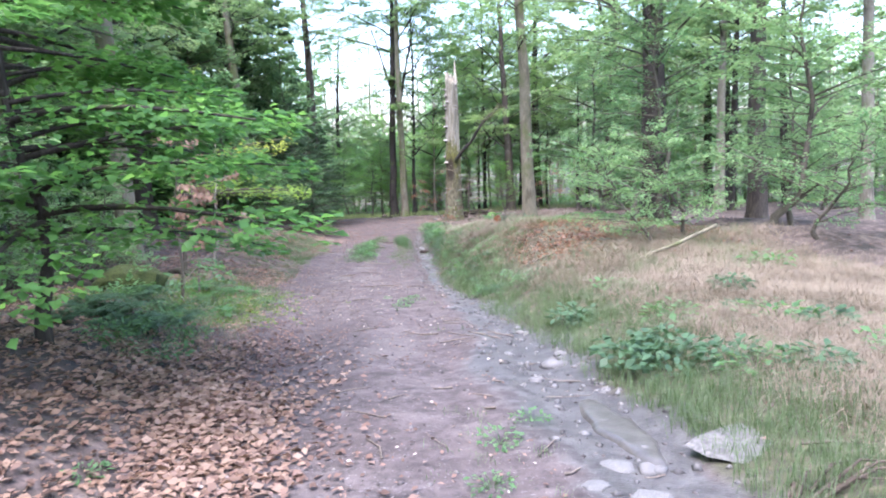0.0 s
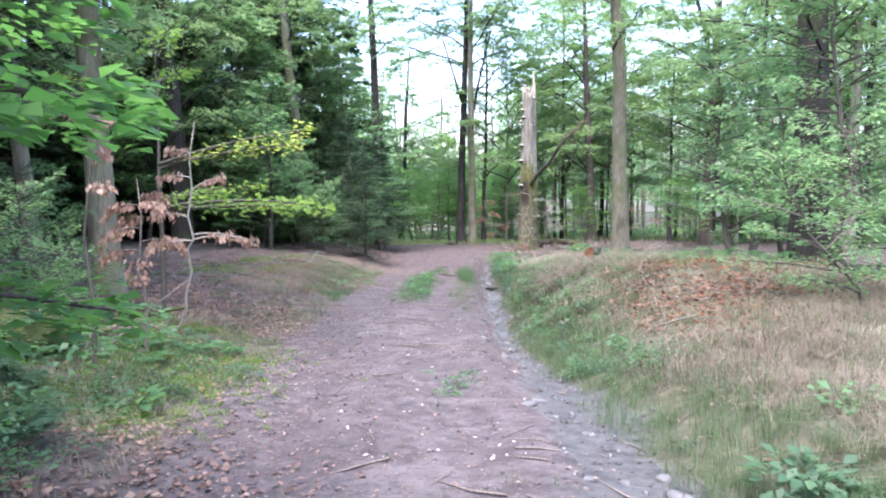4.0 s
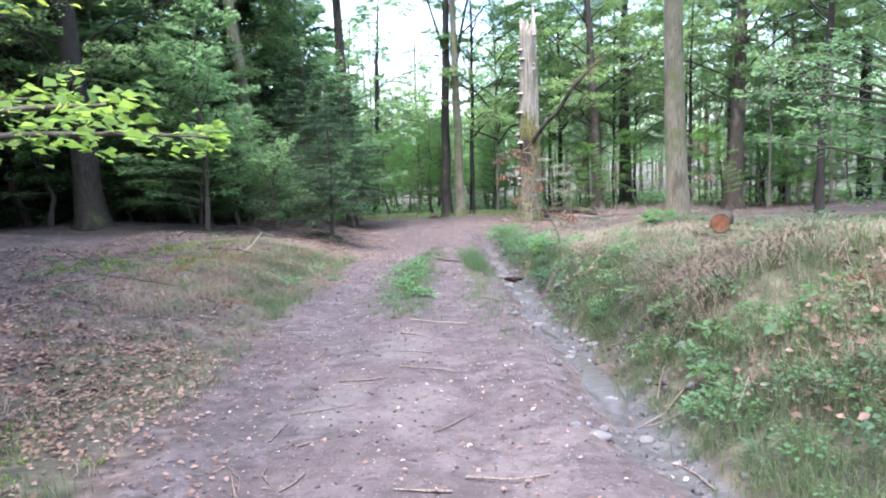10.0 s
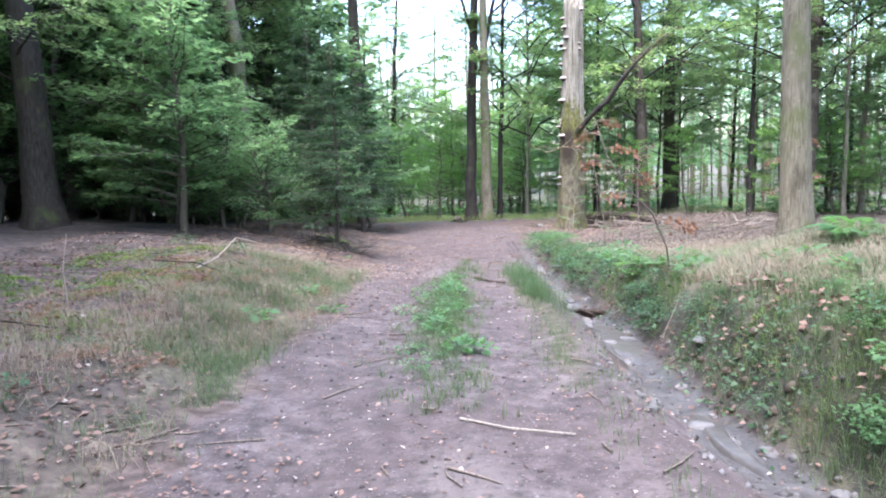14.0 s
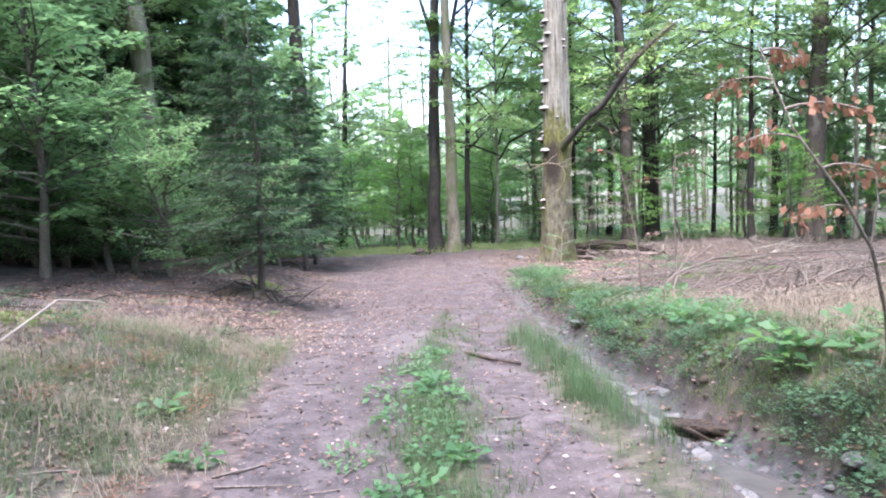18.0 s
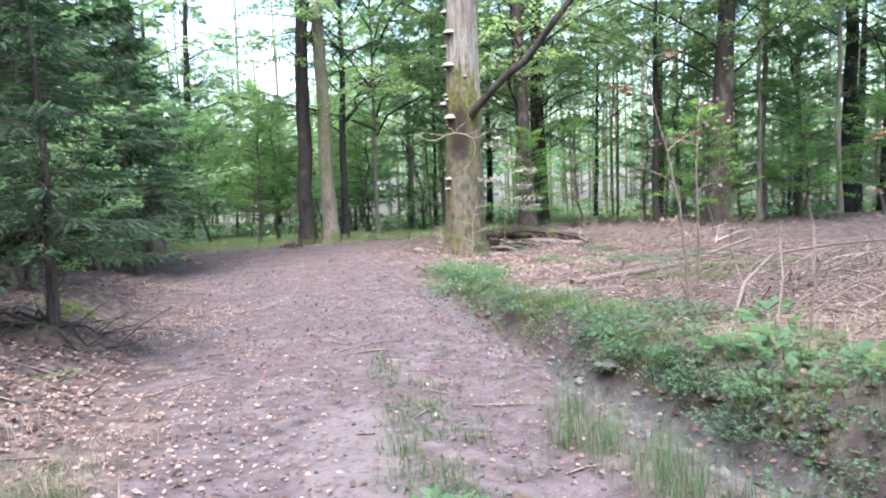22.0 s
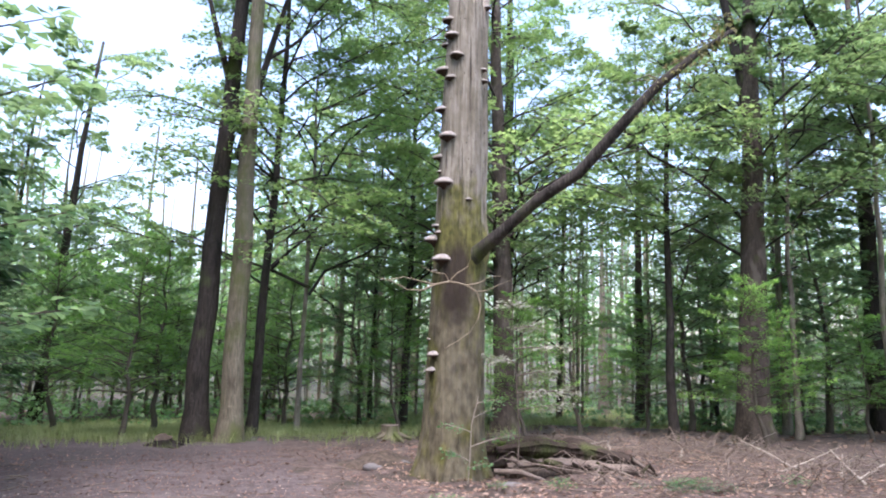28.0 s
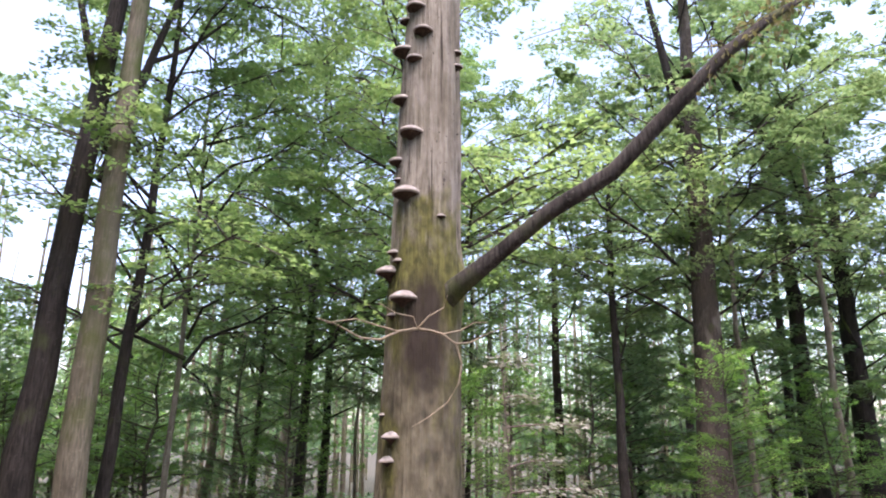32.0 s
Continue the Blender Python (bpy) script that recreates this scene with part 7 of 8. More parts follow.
PALE_CHIP = leaf_material("bleached_leaf", [(0.1, (0.26, 0.21, 0.175)), (0.9, (0.43, 0.375, 0.33))], [(0.1, (0.2, 0.15, 0.1)), (0.9, (0.3, 0.25, 0.2))], 0.1, 0.6)


R6 = random.Random(55)
for k in range(18):
    herb(R6.choice(DARK_HERB + DARK_FERN), R6.uniform(2.4, 4.4), R6.uniform(33.7, 35.2), R6.uniform(0.4, 0.7), "fern_clump", "dark green herbs in the leaf litter behind the fallen branch")
for k in range(8):
    herb(R6.choice(DARK_HERB + BRAMBLE), R6.uniform(2.7, 3.8), R6.uniform(36.4, 37.8), R6.uniform(0.35, 0.55), "fern_clump", "green herbs beside the rotten log")
for k in range(14):
    herb(DARK_FERN[k % 2], R6.uniform(-4.7, -3.3), R6.uniform(7.1, 9.6), R6.uniform(0.5, 0.95), "fern", "dark green fern on the shaded earth bank", "ferns of the banks")
for k in range(24):
    y = R6.uniform(19.8, 25.6)
    x = float(road_left(y)) + R6.gauss(0.43, 0.06) * float(ditch_x(y) - road_left(y))
    herb(R6.choice(WEED + DOCK), x, y, R6.uniform(0.3, 0.7), "weed", "small green weed growing on the crown of the track", "weeds on the track")
for k in range(46):
    x, y = R6.uniform(-6.8, -4.1), R6.uniform(18.3, 25.5)
    herb(R6.choice(BRACKEN + BRACKEN), x, y, R6.uniform(0.3, 0.65), "bracken", "withered red-brown bracken in the grass", "withered bracken")
for k in range(26):
    y = R6.uniform(19.5, 27.5)
    x = float(ditch_x(y)) + R6.uniform(0.5, 1.5)
    herb(R6.choice(DOCK), x, y, R6.uniform(0.45, 0.95), "dock_plant", "broad-leaved green dock plant", "dock plants")
for k in range(46):
    y = R6.uniform(11.5, 18.5)
    x = float(ditch_x(y)) + R6.uniform(0.4, 1.7)
    if float(bare(x, y)) > 0.5:
        herb(R6.choice(WEED + DOCK), x, y, R6.uniform(0.35, 0.75), "nettle_clump", "bright green nettle clump on the bank")


# ---- grass, rushes, litter, gravel ----
def pick(n, x0, x1, y0, y1, density, seed):
    """Random places, kept by a density from 0 to 1."""
    rng = np.random.RandomState(seed)
    x, y = rng.uniform(x0, x1, n), rng.uniform(y0, y1, n)
    keep = rng.rand(n) < density(x, y)
    x, y = x[keep], y[keep]
    return np.stack([x, y, land(x, y)], 1), rng


def off_right(x, y):
    return x - ditch_x(y) - 0.35


def off_left(x, y):
    return road_left(y) - x


def tuft_points(P, rng, per, spread):
    Q = np.repeat(P, per, 0)
    Q[:, :2] += rng.randn(len(Q), 2) * spread
    Q[:, 2] = land(Q[:, 0], Q[:, 1]) - 0.01
    return Q


def grass(name, label, P, rng, per, spread, h, w, mat, lean=0.6):
    Q = tuft_points(P, rng, int(per * 1.5), spread)
    n = len(Q)
    V, F = blades(Q, h * rng.uniform(0.4, 1.2, n), w * rng.uniform(0.4, 0.9, n), lean * rng.uniform(0.3, 1.4, n), rng)
    thing(name, label, "grass", kind="stuff", me=mesh_np(name, V, tri_fix(F), mat))


# dry tan grass on the bank by the start
P, rng = pick(12000, 0.6, 7, -2, 13.5, lambda x, y: smooth(0.5, 1.3, off_right(x, y)) * (1 - smooth(3.6, 5.5, off_right(x, y))) * (0.25 + 1.0 * (vnoise(x, y, 0.7, 41) > 0.3)) * np.interp(y, (2, 10, 13.5), (0.8, 1, 0.3)) * bare(x, y), 1)
grass("dry_grass", "tan dry bent grass on the bank", P, rng, 12, 0.1, 0.19, 0.006, TAN_GRASS, 2.0)
# green verge beside the ditch
P, rng = pick(36000, -1.2, 5, -2, 36, lambda x, y: smooth(-0.12, 0.15, off_right(x, y) + np.interp(y, (5, 8, 16, 20), (0.05, 0.22, 0.22, 0))) * (1 - smooth(np.interp(y, (16, 22), (0.7, 0.35)), np.interp(y, (16, 22), (1.5, 0.9)), off_right(x, y))) * np.interp(y, (1.5, 20, 28, 36), (0.9, 0.9, 0.55, 0.4)) * (0.35 + 0.7 * vnoise(x, y, 0.9, 42)) * np.where(y > 11, smooth(0.1, 0.5, vnoise(x, y, 1.4, 95)), 1) * bare(x, y), 2)
grass("verge_grass", "green grass along the ditch", P, rng, 10, 0.05, 0.2, 0.006, GREEN_GRASS, 0.8)
P, rng = pick(8000, -0.5, 7, 9, 24, lambda x, y: np.interp(y, (9, 13), (0.25, 1)) * smooth(0.6, 1.2, off_right(x, y)) * (1 - smooth(3.0, 5.0, off_right(x, y))) * (0.2 + 0.8 * (vnoise(x, y, 0.6, 43) > 0.5)) * bare(x, y), 3)
grass("bank_grass", "mixed green grass over the bank", P, rng, 9, 0.07, 0.24, 0.006, GREEN_GRASS, 0.9)
P, rng = pick(9500, 0, 6, 10, 26, lambda x, y: smooth(0.25, 0.8, off_right(x, y)) * (1 - smooth(2.5, 4.0, off_right(x, y))) * (0.15 + 0.85 * (vnoise(x, y, 0.7, 44) > 0.45)) * bare(x, y), 4)
grass("dry_grass", "tan dry grass over the bank", P, rng, 10, 0.07, 0.24, 0.006, TAN_GRASS, 1.2)
P, rng = pick(7000, 0, 4, 10.5, 18, lambda x, y: smooth(0.25, 0.6, off_right(x, y)) * (1 - smooth(1.1, 1.8, off_right(x, y))) * smooth(0.4, 0.65, vnoise(x, y, 1.1, 92)) * np.interp(y, (12.5, 14.5, 16.5, 18), (0.15, 1, 1, 0.1)) * bare(x, y), 41)
grass("withered_stems", "withered grey-brown stems sprawling down the bank", P, rng, 8, 0.1, 0.3, 0.009, DEAD_STEM, 2.4)
P, rng = pick(5200, 0, 5, 16.5, 23, lambda x, y: smooth(0.4, 0.9, off_right(x, y)) * (1 - smooth(3.0, 4.2, off_right(x, y))) * np.interp(y, (16.5, 18, 21.5, 23), (0.1, 1, 1, 0.1)) * (0.4 + 0.6 * vnoise(x, y, 0.9, 96)), 44)
grass("bank_grass", "soft blue-green grass on the brow of the bank", P, rng, 9, 0.07, 0.17, 0.007, RUSH, 1.2)
P, rng = pick(3800, -0.4, 2.5, 10.5, 20.5, lambda x, y: smooth(-0.15, 0.0, off_right(x, y)) * (1 - smooth(0.35, 0.8, off_right(x, y))) * (0.35 + 0.65 * vnoise(x, y, 1.3, 97)), 45)
grass("verge_grass", "short dark grass at the foot of the bank", P, rng, 8, 0.05, 0.13, 0.007, GREEN_GRASS, 1.0)
P, rng = pick(3000, -0.6, 3, 20, 31, lambda x, y: smooth(0.2, 0.5, off_right(x, y)) * (1 - smooth(1.0, 1.8, off_right(x, y))) * smooth(0.45, 0.65, vnoise(x, y, 1.0, 93)), 42)
grass("dry_grass", "tan dry grass among the herbs over the ditch", P, rng, 9, 0.07, 0.24, 0.006, TAN_GRASS, 1.5)
# left verge
P, rng = pick(5000, -9, -1, 1.5, 30, lambda x, y: smooth(-0.25, 0.2, off_left(x, y)) * (1 - smooth(1.0, 2.2, off_left(x, y))) * np.interp(y, (1.5, 5, 7, 12, 18, 27, 30), (0.0, 0.1, 0.5, 0.25, 0.35, 0.7, 0.1)) * (0.1 + 0.9 * (vnoise(x, y, 0.6, 45) > 0.5)), 5)
grass("dry_grass", "tan dry grass along the shaded edge of the track", P, rng, 10, 0.06, 0.17, 0.006, TAN_GRASS, 1.0)
P, rng = pick(9500, -9, -1, 3, 27, lambda x, y: smooth(-0.15, 0.3, off_left(x, y)) * (1 - smooth(1.2, 2.4, off_left(x, y))) * np.interp(y, (7.0, 8.6, 12, 14, 27), (0.0, 1, 0.8, 0.35, 0.4)) * (0.1 + 1.0 * (vnoise(x, y, 0.7, 46) > 0.5)), 6)
grass("verge_grass", "green grass along the shaded edge of the track", P, rng, 10, 0.06, 0.15, 0.006, GREEN_GRASS, 0.8)
P, rng = pick(1300, -6.5, -2.4, 9, 15, lambda x, y: smooth(-0.05, 0.4, off_left(x, y)) * (1 - smooth(1.6, 2.6, off_left(x, y))) * smooth(0.45, 0.65, vnoise(x, y, 0.8, 106)), 52)
grass("dry_grass", "straw-coloured grass over the mossy verge", P, rng, 9, 0.08, 0.16, 0.006, TAN_GRASS, 1.6)
# crown of the track and its weeds
P, rng = pick(11000, -4, 0, 18.5, 29, lambda x, y: np.exp(-(((x - road_left(y)) / (ditch_x(y) - road_left(y)) - np.interp(y, (25, 28), (0.43, 0.56))) / 0.085) ** 2) * np.interp(y, (18.5, 21, 24.5, 26.5, 29), (0.1, 0.9, 0.7, 0.25, 0.1)) * (0.3 + vnoise(x, y, 1.2, 13)), 7)
grass("track_grass", "short green grass on the crown of the track", P, rng, 8, 0.04, 0.12, 0.007, GREEN_GRASS, 0.9)
P, rng = pick(2600, -3, 1, 16.5, 30, lambda x, y: np.exp(-((x - ditch_x(y) + 0.72) / 0.26) ** 2) * np.interp(y, (16.5, 20, 23.5, 26, 30), (0.15, 0.9, 0.7, 0.3, 0.1)), 8)
grass("track_grass", "short grass between track and ditch", P, rng, 8, 0.05, 0.12, 0.005, GREEN_GRASS, 0.7)
P, rng = pick(800, -3, 1, 22.6, 27.2, lambda x, y: np.exp(-((x - ditch_x(y) + np.interp(y, (24, 26), (0.6, 0.75))) / 0.15) ** 2) * np.interp(y, (25.2, 26.4, 27.2), (1, 0.3, 0.05)) * (0.25 + 0.75 * (vnoise(x, y, 0.9, 47) > 0.4)), 9)
grass("rushes", "dark green rushes along the ditch", P, rng, 40, 0.07, 0.28, 0.004, RUSH, 0.5)
P, rng = pick(900, -3, 2, 2, 12, lambda x, y: np.exp(-((x - ditch_x(y) + 0.9) / 0.3) ** 2) * 0.5 * (vnoise(x, y, 0.9, 48) > 0.62), 10)
grass("track_grass", "sparse grass at the track's edge", P, rng, 8, 0.05, 0.08, 0.005, GREEN_GRASS, 0.8)
# grass clearing behind the track's end
P, rng = pick(6500, -13, 5, 43.5, 60, lambda x, y: smooth(43.5, 46.5, y + 0.3 * x * (x < -3) * 0) * np.exp(-((x + 3) / 6.5) ** 2), 11)
grass("clearing_grass", "pale green grass in the clearing", P, rng, 6, 0.12, 0.3, 0.014, PALE_GRASS, 1.2)


# pale grass added to brighten the dark ground between the far trunks
P, rng = pick(15000, 1, 34, 48, 80, lambda x, y: smooth(0.35, 0.6, vnoise(x, y, 0.3, 104)) * smooth(48, 54, y + 0.1 * x), 50)
grass("woodland_grass", "pale grass added to brighten the floor of the open wood", P, rng, 4, 0.2, 0.4, 0.03, PALE_GRASS, 1.1)

MOSS_SPOTS = ((-3.5, 12.1, 0.5), (-3.4, 11.0, 0.55), (-3.9, 11.6, 0.5), (-3.6, 9.6, 0.7), (-3.9, 10.8, 0.7), (-3.3, 8.7, 0.5), (-6.3, 22.4, 0.7), (-7.6, 24.2, 0.6), (-5.6, 20.2, 0.5), (-8.4, 21.0, 0.6), (-4.7, 9.6, 0.7), (-4.4, 11.6, 0.6), (2.7, 32.0, 0.5), (1.7, 32.9, 0.35), (2.3, 33.4, 0.35), (-4.5, 13.6, 0.5), (-4.2, 12.4, 0.4), (-7.2, 21.6, 0.5), (-5.9, 23.2, 0.45), (-6.6, 25.0, 0.5), (-5.2, 10.9, 0.6), (-0.2, 30.6, 0.35), (0.0, 29.4, 0.3), (-5.9, 31.6, 0.3))
P, rng = pick(90000, -8, 4, 9, 35, lambda x, y: np.max([np.exp(-((x - a) ** 2 + ((y - b) * 0.8) ** 2) / (r * r)) for a, b, r in MOSS_SPOTS], axis=0), 24)
grass("moss_carpet", "bright green moss patches on the woodland floor", P, rng, 7, 0.03, 0.06, 0.013, MOSS_BLADE, 1.2)

P, rng = pick(24000, 1.6, 5.0, 31.4, 34.1, lambda x, y: np.exp(-(((x - 3.2) / 1.0) ** 2 + ((y - 32.65 - 0.25 * (x - 3.2)) / 0.5) ** 2) ** 1.5) * (vnoise(x, y, 2.0, 70) > 0.25), 37)
P[:, 2] += 0.03
grass("moss_carpet", "bright green moss cushion beside the fallen branch", P, rng, 7, 0.03, 0.1, 0.016, MOSS_BLADE, 1.0)
P, rng = pick(26000, -2, 1.2, 18, 35, lambda x, y: np.exp(-((off_right(x, y) - 0.14) / 0.22) ** 2) * smooth(0.42, 0.6, vnoise(x, y, 1.6, 57)), 26)
grass("moss_carpet", "dark green moss on the wall of the ditch", P, rng, 7, 0.03, 0.035, 0.009, MOSS_BLADE, 1.2)
P, rng = pick(700, -9, -3.5, 19, 28, lambda x, y: smooth(0.3, 1.2, off_left(x, y)) * (1 - smooth(2.6, 4.2, off_left(x, y))) * (vnoise(x, y, 0.8, 58) > 0.42), 27)
grass("dry_grass", "thin tan grass in the open wood", P, rng, 8, 0.09, 0.2, 0.005, TAN_GRASS, 1.4)

P, rng = pick(2400, -7.4, -3.6, 17.6, 26.5, lambda x, y: smooth(0.0, 0.4, off_left(x, y)) * (1 - smooth(1.4, 2.6, off_left(x, y))) * smooth(0.25, 0.5, vnoise(x, y, 0.9, 64)), 31)
grass("dry_grass", "thick bleached grass beside the track", P, rng, 10, 0.09, 0.2, 0.006, TAN_GRASS, 1.7)
P, rng = pick(2400, -6.6, -3.7, 18, 26.5, lambda x, y: smooth(0.0, 0.4, off_left(x, y)) * (1 - smooth(1.2, 2.2, off_left(x, y))) * smooth(0.45, 0.6, vnoise(x, y, 1.1, 98)), 46)
grass("verge_grass", "green tufts in the bleached grass beside the track", P, rng, 10, 0.07, 0.17, 0.006, GREEN_GRASS, 1.2)


def litter(name, label, P, rng, lo, hi, mat, tilt=0.35, up=0.012):
    n = len(P)
    a = rng.rand(n) * 2 * np.pi
    D = np.stack([np.cos(a), np.sin(a), rng.randn(n) * 0.2], 1)
    N = np.stack([rng.randn(n) * tilt, rng.randn(n) * tilt, np.ones(n)], 1)
    L = rng.uniform(lo, hi, n)
    Q = P + np.stack([np.zeros(n), np.zeros(n), up + 0.02 * rng.rand(n)], 1)
    thing(name, label, "leaf litter", kind="stuff", me=mesh_np(name, *leaves(Q, D, N, L, L * 0.62), mat))


P, rng = pick(80000, -9, 7.5, -2, 44, lambda x, y: np.maximum(smooth(0.1, 0.8, off_left(x, y)), smooth(-0.1, 0.5, off_right(x, y)) * np.interp(y, (1, 12, 18, 25, 28), (0.2, 0.3, 0.6, 0.8, 1.0))) * (0.35 + 0.8 * vnoise(x, y, 0.8, 51)) * np.where((x < -3.6) & (y > 17) & (y < 27.5), 0.4, 1), 12)
litter("leaf_litter", "brown fallen beech leaves on the woodland floor", P, rng, 0.038, 0.072, LITTER)
P, rng = pick(19000, -4.5, 0, -2, 9, lambda x, y: np.exp(-((off_left(x, y) + 0.1) / 0.7) ** 2) * (0.4 + vnoise(x, y, 1.1, 52)), 13)
litter("leaf_litter", "pale brown leaves drifted at the shaded edge of the track", P, rng, 0.04, 0.08, LITTER)
P, rng = pick(18000, -5, -0.8, -2, 8, lambda x, y: smooth(-0.5, 0.3, off_left(x, y)) * (0.35 + 0.8 * vnoise(x, y, 1.1, 59)), 28)
litter("leaf_litter", "reddish-brown beech leaves on the shaded bank", P, rng, 0.04, 0.08, DRY_LEAF)
P, rng = pick(15000, -4.2, -0.9, 1.5, 7.2, lambda x, y: np.exp(-((off_left(x, y) - 0.1) / 0.75) ** 2) * smooth(0.42, 0.7, vnoise(x, y, 1.3, 66)) + 0.5 * smooth(-2.2, -3.0, x) * smooth(0.45, 0.6, vnoise(x, y, 1.6, 67)), 34)
litter("leaf_litter", "large tan beech leaves drifted on the shaded bank", P, rng, 0.05, 0.1, TAN_LEAF, 0.5)
P, rng = pick(30000, -10, -3.8, 14, 31, lambda x, y: smooth(0.2, 0.9, off_left(x, y)) * (0.3 + 0.8 * vnoise(x, y, 0.9, 60)), 29)
litter("leaf_litter", "dark brown leaf litter under the beeches", P, rng, 0.035, 0.065, LITTER)
P, rng = pick(1500, -10, -3.2, 9, 30, lambda x, y: smooth(0.0, 0.5, off_left(x, y)) * (0.2 + 0.8 * vnoise(x, y, 0.9, 65)), 32)
litter("leaf_litter", "bleached leaves scattered over the litter", P, rng, 0.035, 0.06, PALE_CHIP, 0.5)
P, rng = pick(7000, -5, -1.5, 5.5, 18, lambda x, y: np.exp(-((off_left(x, y) + 0.35) / 0.45) ** 2) * (0.3 + vnoise(x, y, 1.1, 63)), 30)
litter("leaf_litter", "pale leaf chips drifted along the track's edge", P, rng, 0.025, 0.055, LITTER, 0.3, 0.004)
P, rng = pick(42000, -7, 0.5, -2, 44, lambda x, y: 0.22 * smooth(-1.6, 0.1, off_left(x, y)) + 0.16 * smooth(0.3, -1.2, off_right(x, y)) * np.interp(y, (1, 25, 32, 44), (0.6, 0.7, 1.6, 1.4)), 14)
P2, rng2 = pick(3600, -6, 0.5, -2, 40, lambda x, y: 0.5 * smooth(0.1, -0.3, off_left(x, y)) * smooth(0.2, -0.3, off_right(x, y)), 33)
litter("leaf_litter", "bleached leaf scraps on the track", P2, rng2, 0.02, 0.05, PALE_CHIP, 0.5, 0.003)
P2, rng2 = pick(30000, -6, 0.6, 1.5, 42, lambda x, y: 0.6 * smooth(0.2, -0.4, off_left(x, y)) * smooth(0.3, -0.3, off_right(x, y)) * smooth(0.25, 0.75, vnoise(x, y, 1.4, 69)), 36)
litter("leaf_litter", "dark rotted leaf scraps trodden into the track", P2, rng2, 0.015, 0.045, LITTER, 0.35, 0.002)
litter("leaf_litter", "scattered pale leaves and chips on the track", P, rng, 0.018, 0.05, LITTER, 0.35, 0.003)
P, rng = pick(30000, -6.5, -0.5, 22, 43, lambda x, y: smooth(0.5, -0.2, off_left(x, y)) * (0.25 + 0.7 * vnoise(x, y, 1.1, 56)) * np.interp(y, (24, 29, 40), (0.4, 1, 0.7)), 25)
litter("leaf_litter", "brown leaf flecks on the track", P, rng, 0.018, 0.055, LITTER, 0.4, 0.004)
P, rng = pick(12000, -6.5, -1.8, 22.5, 36, lambda x, y: smooth(-1.3, 0.2, off_left(x, y)) * smooth(0.35, 0.65, vnoise(x, y, 0.9, 68)), 35)
litter("leaf_litter", "tan beech leaves blown against the track's edge", P, rng, 0.024, 0.052, TAN_LEAF, 0.5, 0.006)
P, rng = pick(16000, -1.2, 6.8, 25, 42, lambda x, y: smooth(0.3, 0.9, off_right(x, y)) * (0.3 + 0.9 * vnoise(x, y, 0.7, 53)), 15)
litter("leaf_litter", "reddish fallen leaves round the dead trunk", P, rng, 0.045, 0.085, TAN_LEAF)
P, rng = pick(16000, 0.6, 5.5, 10.5, 18, lambda x, y: np.maximum(0.5 * (vnoise(x, y, 0.7, 54) > 0.5), 2.5 * np.exp(-((x - 2.2) / 1.3) ** 2 - ((y - 12.6) / 1.5) ** 2)) * smooth(0.6, 1.2, off_right(x, y)), 16)
P[:, 2] += 0.05 * rng.rand(len(P))
litter("leaf_litter", "red-brown needles and leaves on the bank", P, rng, 0.03, 0.065, RED_LEAF, 0.8)
P, rng = pick(15000, 0, 4.5, 11.5, 21, lambda x, y: smooth(0.05, 0.5, off_right(x, y)) * (1 - smooth(2.2, 3.4, off_right(x, y))) * smooth(0.3, 0.65, vnoise(x, y, 1.2, 94)), 43)
P[:, 2] += 0.1 * rng.rand(len(P))
litter("leaf_litter", "dead brown leaves caught among the stems on the bank", P, rng, 0.035, 0.075, LITTER, 0.9)
P, rng = pick(26000, -1.8, 1.4, 17.5, 33, lambda x, y: np.exp(-((off_right(x, y) - 0.08) / 0.24) ** 2) * smooth(0.35, 0.6, vnoise(x, y, 1.5, 99)), 47)
P[:, 2] += 0.03 * rng.rand(len(P))
litter("ivy_mat", "dark ivy leaves creeping over the wall of the ditch", P, rng, 0.03, 0.065, IVY, 1.0)
P, rng = pick(12000, -1.8, 1.4, 15, 33, lambda x, y: np.exp(-((off_right(x, y) + 0.02) / 0.2) ** 2) * (0.3 + 0.8 * vnoise(x, y, 1.9, 100)), 48)
litter("leaf_litter", "wet brown leaves lodged along the ditch wall", P, rng, 0.03, 0.06, LITTER, 0.8)
P, rng = pick(16000, -7.5, -2.2, 7.5, 17.5, lambda x, y: smooth(-0.2, 0.4, off_left(x, y)) * (1 - smooth(2.6, 4.2, off_left(x, y))) * smooth(0.4, 0.65, vnoise(x, y, 1.1, 105)), 51)
litter("leaf_litter", "orange-brown beech leaves drifted over the mossy verge", P, rng, 0.03, 0.065, DRY_LEAF, 0.6)
P, rng = pick(14000, -28, 34, 40, 75, lambda x, y: 0.75 * (1 - np.exp(-((x + 3) / 6.5) ** 2)), 17)
litter("leaf_litter", "brown leaves on the far woodland floor", P, rng, 0.12, 0.22, LITTER)


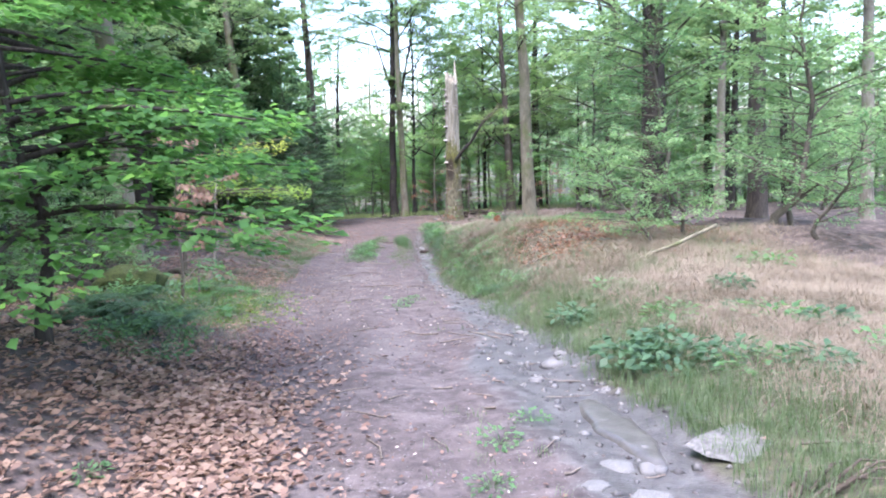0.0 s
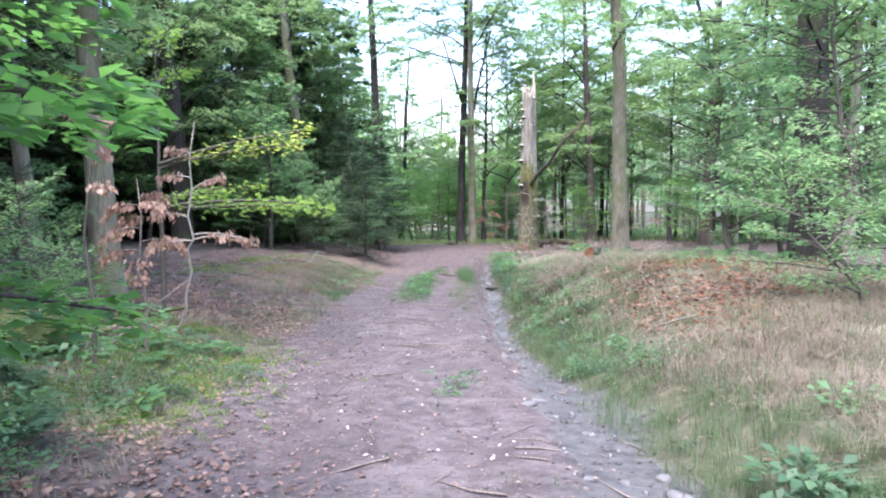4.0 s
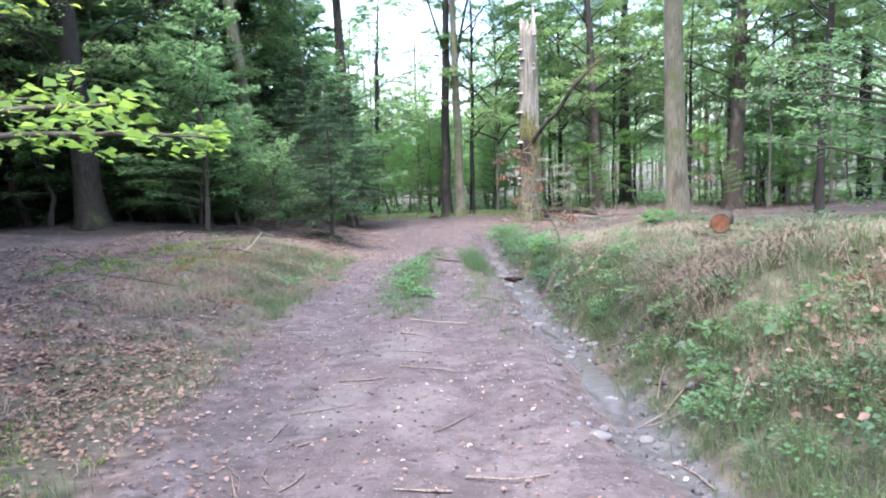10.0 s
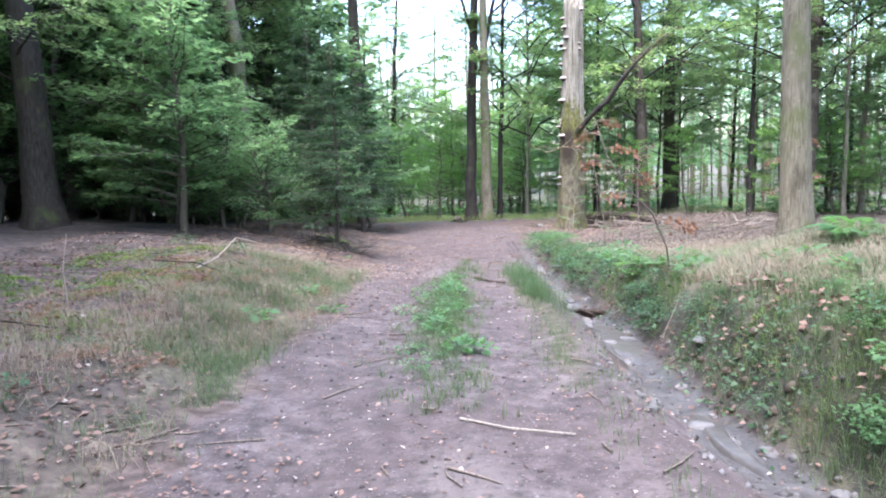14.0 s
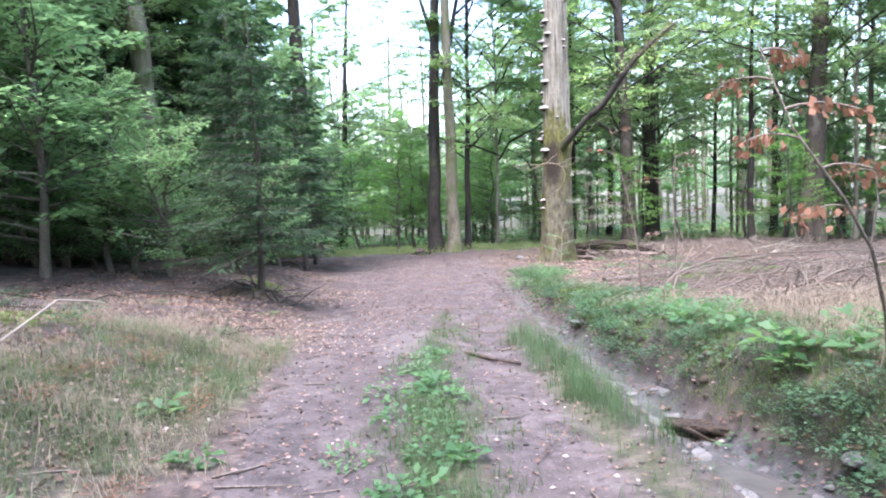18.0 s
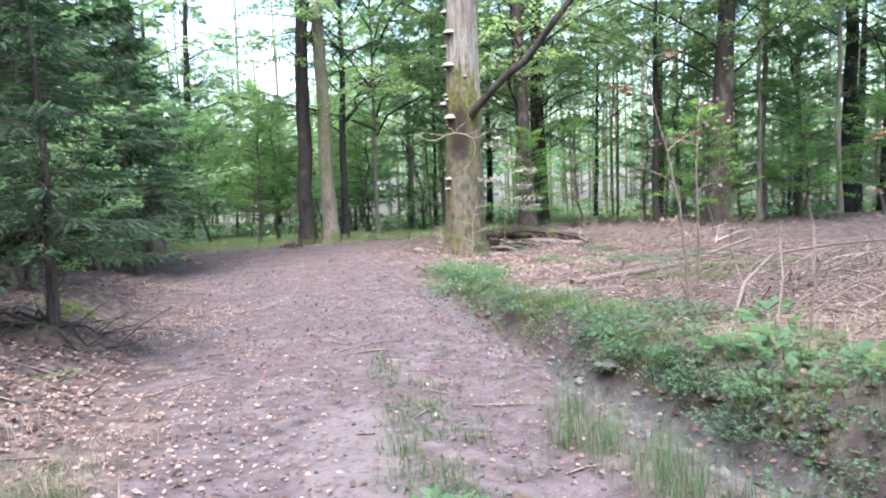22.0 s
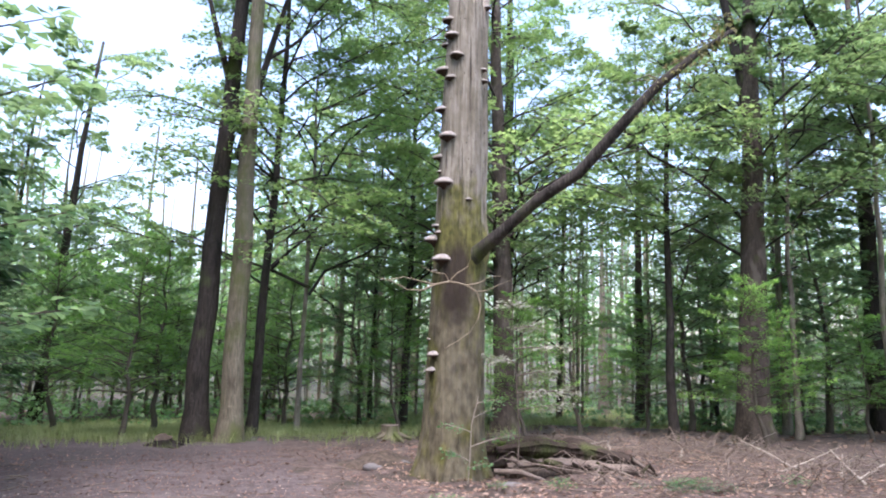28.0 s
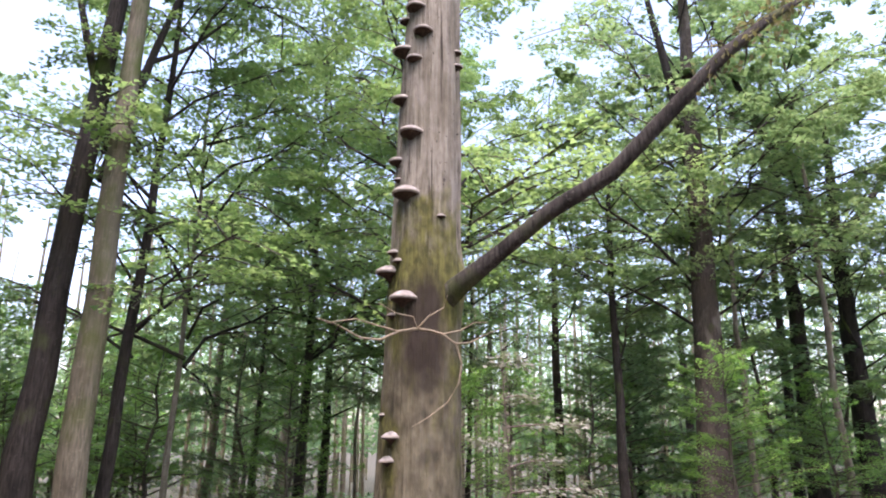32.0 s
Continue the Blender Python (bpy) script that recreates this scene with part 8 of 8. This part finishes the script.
def gravel(name, label, P, rng, lo, hi, mat):
    """Small angular stones: squashed octahedra."""
    n = len(P)
    base = np.array([(1, 0, 0), (0, 1, 0), (-1, 0, 0), (0, -1, 0), (0, 0, 0.7), (0, 0, -0.5)])
    a = rng.rand(n) * 6.283
    s = lo + (hi - lo) * rng.rand(n) ** 3
    B = base[None] * (0.7 + 0.6 * rng.rand(n, 6, 1)) * s[:, None, None]
    x = B[..., 0] * np.cos(a)[:, None] - B[..., 1] * np.sin(a)[:, None]
    y = B[..., 0] * np.sin(a)[:, None] + B[..., 1] * np.cos(a)[:, None]
    V = (np.stack([x, y, B[..., 2]], -1) + P[:, None, :] + [0, 0, 0.002]).reshape(-1, 3)
    t = np.array([(0, 1, 4), (1, 2, 4), (2, 3, 4), (3, 0, 4), (1, 0, 5), (2, 1, 5), (3, 2, 5), (0, 3, 5)])
    F = (t[None] + 6 * np.arange(n)[:, None, None]).reshape(-1, 3)
    thing(name, label, "gravel", kind="stuff", me=mesh_np(name, V, F, mat))


CLOD = plain_material("track_stone", [(0.25, (0.035, 0.028, 0.027)), (0.5, (0.09, 0.075, 0.072)), (0.85, (0.22, 0.2, 0.19))], 12, 0.9, 0.004, island=True)
P, rng = pick(36000, -6, 1.8, -2, 40, lambda x, y: smooth(0.4, -0.3, off_left(x, y)) * smooth(0.3, -0.2, off_right(x, y)) * (0.15 + 0.8 * vnoise(x, y, 1.5, 61)) * np.interp(y, (1, 22, 30, 40), (1, 1, 0.5, 0.2)), 18)
gravel("gravel", "small grey stones bedded in the track", P, rng, 0.005, 0.022, CLOD)
P, rng = pick(15000, -2, 2.2, -2, 34, lambda x, y: np.exp(-(((x - ditch_x(y)) / 0.45) ** 4)) * (0.3 + 0.9 * vnoise(x, y, 1.5, 62)) * (1 - 0.9 * ((y > 14.9) & (y < 17.2) | (y > 20.6) & (y < 23.4)) * (np.abs(x - ditch_x(y)) < 0.22)), 19)
gravel("gravel", "wet stones washed into the ditch", P, rng, 0.008, 0.05, STONE)


P, rng = pick(5000, -1.8, 1.4, 15, 33, lambda x, y: np.exp(-((off_right(x, y) - 0.05) / 0.2) ** 2) * smooth(0.4, 0.6, vnoise(x, y, 1.7, 103)), 49)
gravel("earth_clods", "dark crumbling clods of earth on the ditch wall", P, rng, 0.015, 0.07, EARTH)


def twigs_on_ground():
    rng = np.random.RandomState(77)
    pieces = []
    for k in range(1500):
        y = rng.uniform(1.5, 42)
        x = rng.uniform(-8, 6.5)
        if abs(x) < 4 and rng.rand() < 0.35:
            continue
        a, ln = rng.rand() * 6.283, rng.uniform(0.1, 0.5)
        pts = np.array([(x + math.cos(a) * ln * f + rng.randn() * 0.015, y + math.sin(a) * ln * f + rng.randn() * 0.015) for f in (0, 0.5, 1)])
        z = land(pts[:, 0], pts[:, 1]) + 0.012
        pieces.append(tube(np.column_stack([pts, z]), np.array([0.007, 0.006, 0.003]) * rng.uniform(0.6, 1.4), 4, cap=False))
    thing("fallen_twigs", "small dry twigs strewn over ground and track", "twigs", kind="stuff", me=solid("fallen_twigs", pieces, DEADWOOD))


twigs_on_ground()


def fine_brush(x0, x1, y0, y1, n, high, seed):
    """Thin dead twigs lying over one another in a loose heap."""
    rng = np.random.RandomState(seed)
    pieces = []
    for k in range(n):
        x, y = rng.uniform(x0, x1), rng.uniform(y0, y1)
        if float(vnoise(x, y, 0.6, seed)) < 0.3:
            continue
        a, ln, h = rng.rand() * 6.283, rng.uniform(0.2, 1.0), high * rng.rand() ** 2
        pts = np.array([(x + math.cos(a) * ln * f + rng.randn() * 0.03, y + math.sin(a) * ln * f + rng.randn() * 0.03) for f in (0, 0.5, 1)])
        z = land(pts[:, 0], pts[:, 1]) + 0.012 + h * np.array([0.3, 1.0, 0.6]) + np.abs(rng.randn(3)) * 0.02
        pieces.append(tube(np.column_stack([pts, z]), np.array([0.006, 0.005, 0.002]) * rng.uniform(0.6, 1.5), 4, cap=False))
    thing("brushwood_twigs", "fine grey-brown dead twigs of the brushwood heap", "twigs", kind="stuff", me=solid("brushwood_twigs", pieces, DEADWOOD))


fine_brush(0.5, 7.0, 25.0, 33.5, 2400, 0.3, 61)
fine_brush(1.8, 8.0, 36.0, 42.5, 1300, 0.45, 62)


# ---- trickle of water in the ditch ----
def water_material():
    m, n, l, b = nodes("muddy_water")
    f = add_noise(n, l, 9.0, 3.0)
    l.new(ramp(n, l, f, [(0.3, (0.055, 0.05, 0.046)), (0.7, (0.1, 0.093, 0.087))]), b.inputs["Base Color"])
    b.inputs["Roughness"].default_value = 0.3
    b.inputs["Specular IOR Level"].default_value = 0.3
    bump(n, l, b, f, 0.4, 0.02)
    return m


WATER = water_material()


def puddle(y0, y1, half, seed, deep=0.035):
    """A sheet of water whose rim dips under the bed, so that the ground draws the shore."""
    ys = np.linspace(y0, y1, 36)
    us = np.linspace(-1, 1, 15)
    Y, U = np.meshgrid(ys, us, indexing="ij")
    X = ditch_x(Y) + U * half * (0.8 + 0.4 * vnoise(Y, U * 0, 2.5, seed))
    xs = ditch_x(ys)
    bed = np.mean([land(xs + q, ys) for q in (-0.1, -0.05, 0, 0.05, 0.1)], axis=0)
    level = np.convolve(np.pad(bed, 6, mode="edge"), np.ones(13) / 13, "valid") + deep
    off = np.hypot(U, (Y - (y0 + y1) / 2) / ((y1 - y0) / 2)) + 0.3 * (vnoise(X, Y, 5.0, seed + 2) - 0.5)
    Z = level[:, None] - (deep + 0.12) * smooth(0.6, 1.05, off)
    i, j = np.arange(35)[:, None] * 15, np.arange(14)[None, :]
    F = np.stack([i + j, i + j + 1, i + 15 + j + 1, i + 15 + j], -1).reshape(-1, 4)
    thing("puddle", "shallow muddy water standing in the ditch", "puddle", me=mesh_np("puddle", np.stack([X, Y, Z], -1).reshape(-1, 3), F, WATER, True))


puddle(3.6, 5.4, 0.2, 101)
puddle(14.8, 17.4, 0.2, 102, 0.03)
puddle(17.9, 19.6, 0.1, 103)
puddle(20.6, 23.5, 0.36, 104, 0.035)
puddle(24.6, 27.2, 0.16, 105)
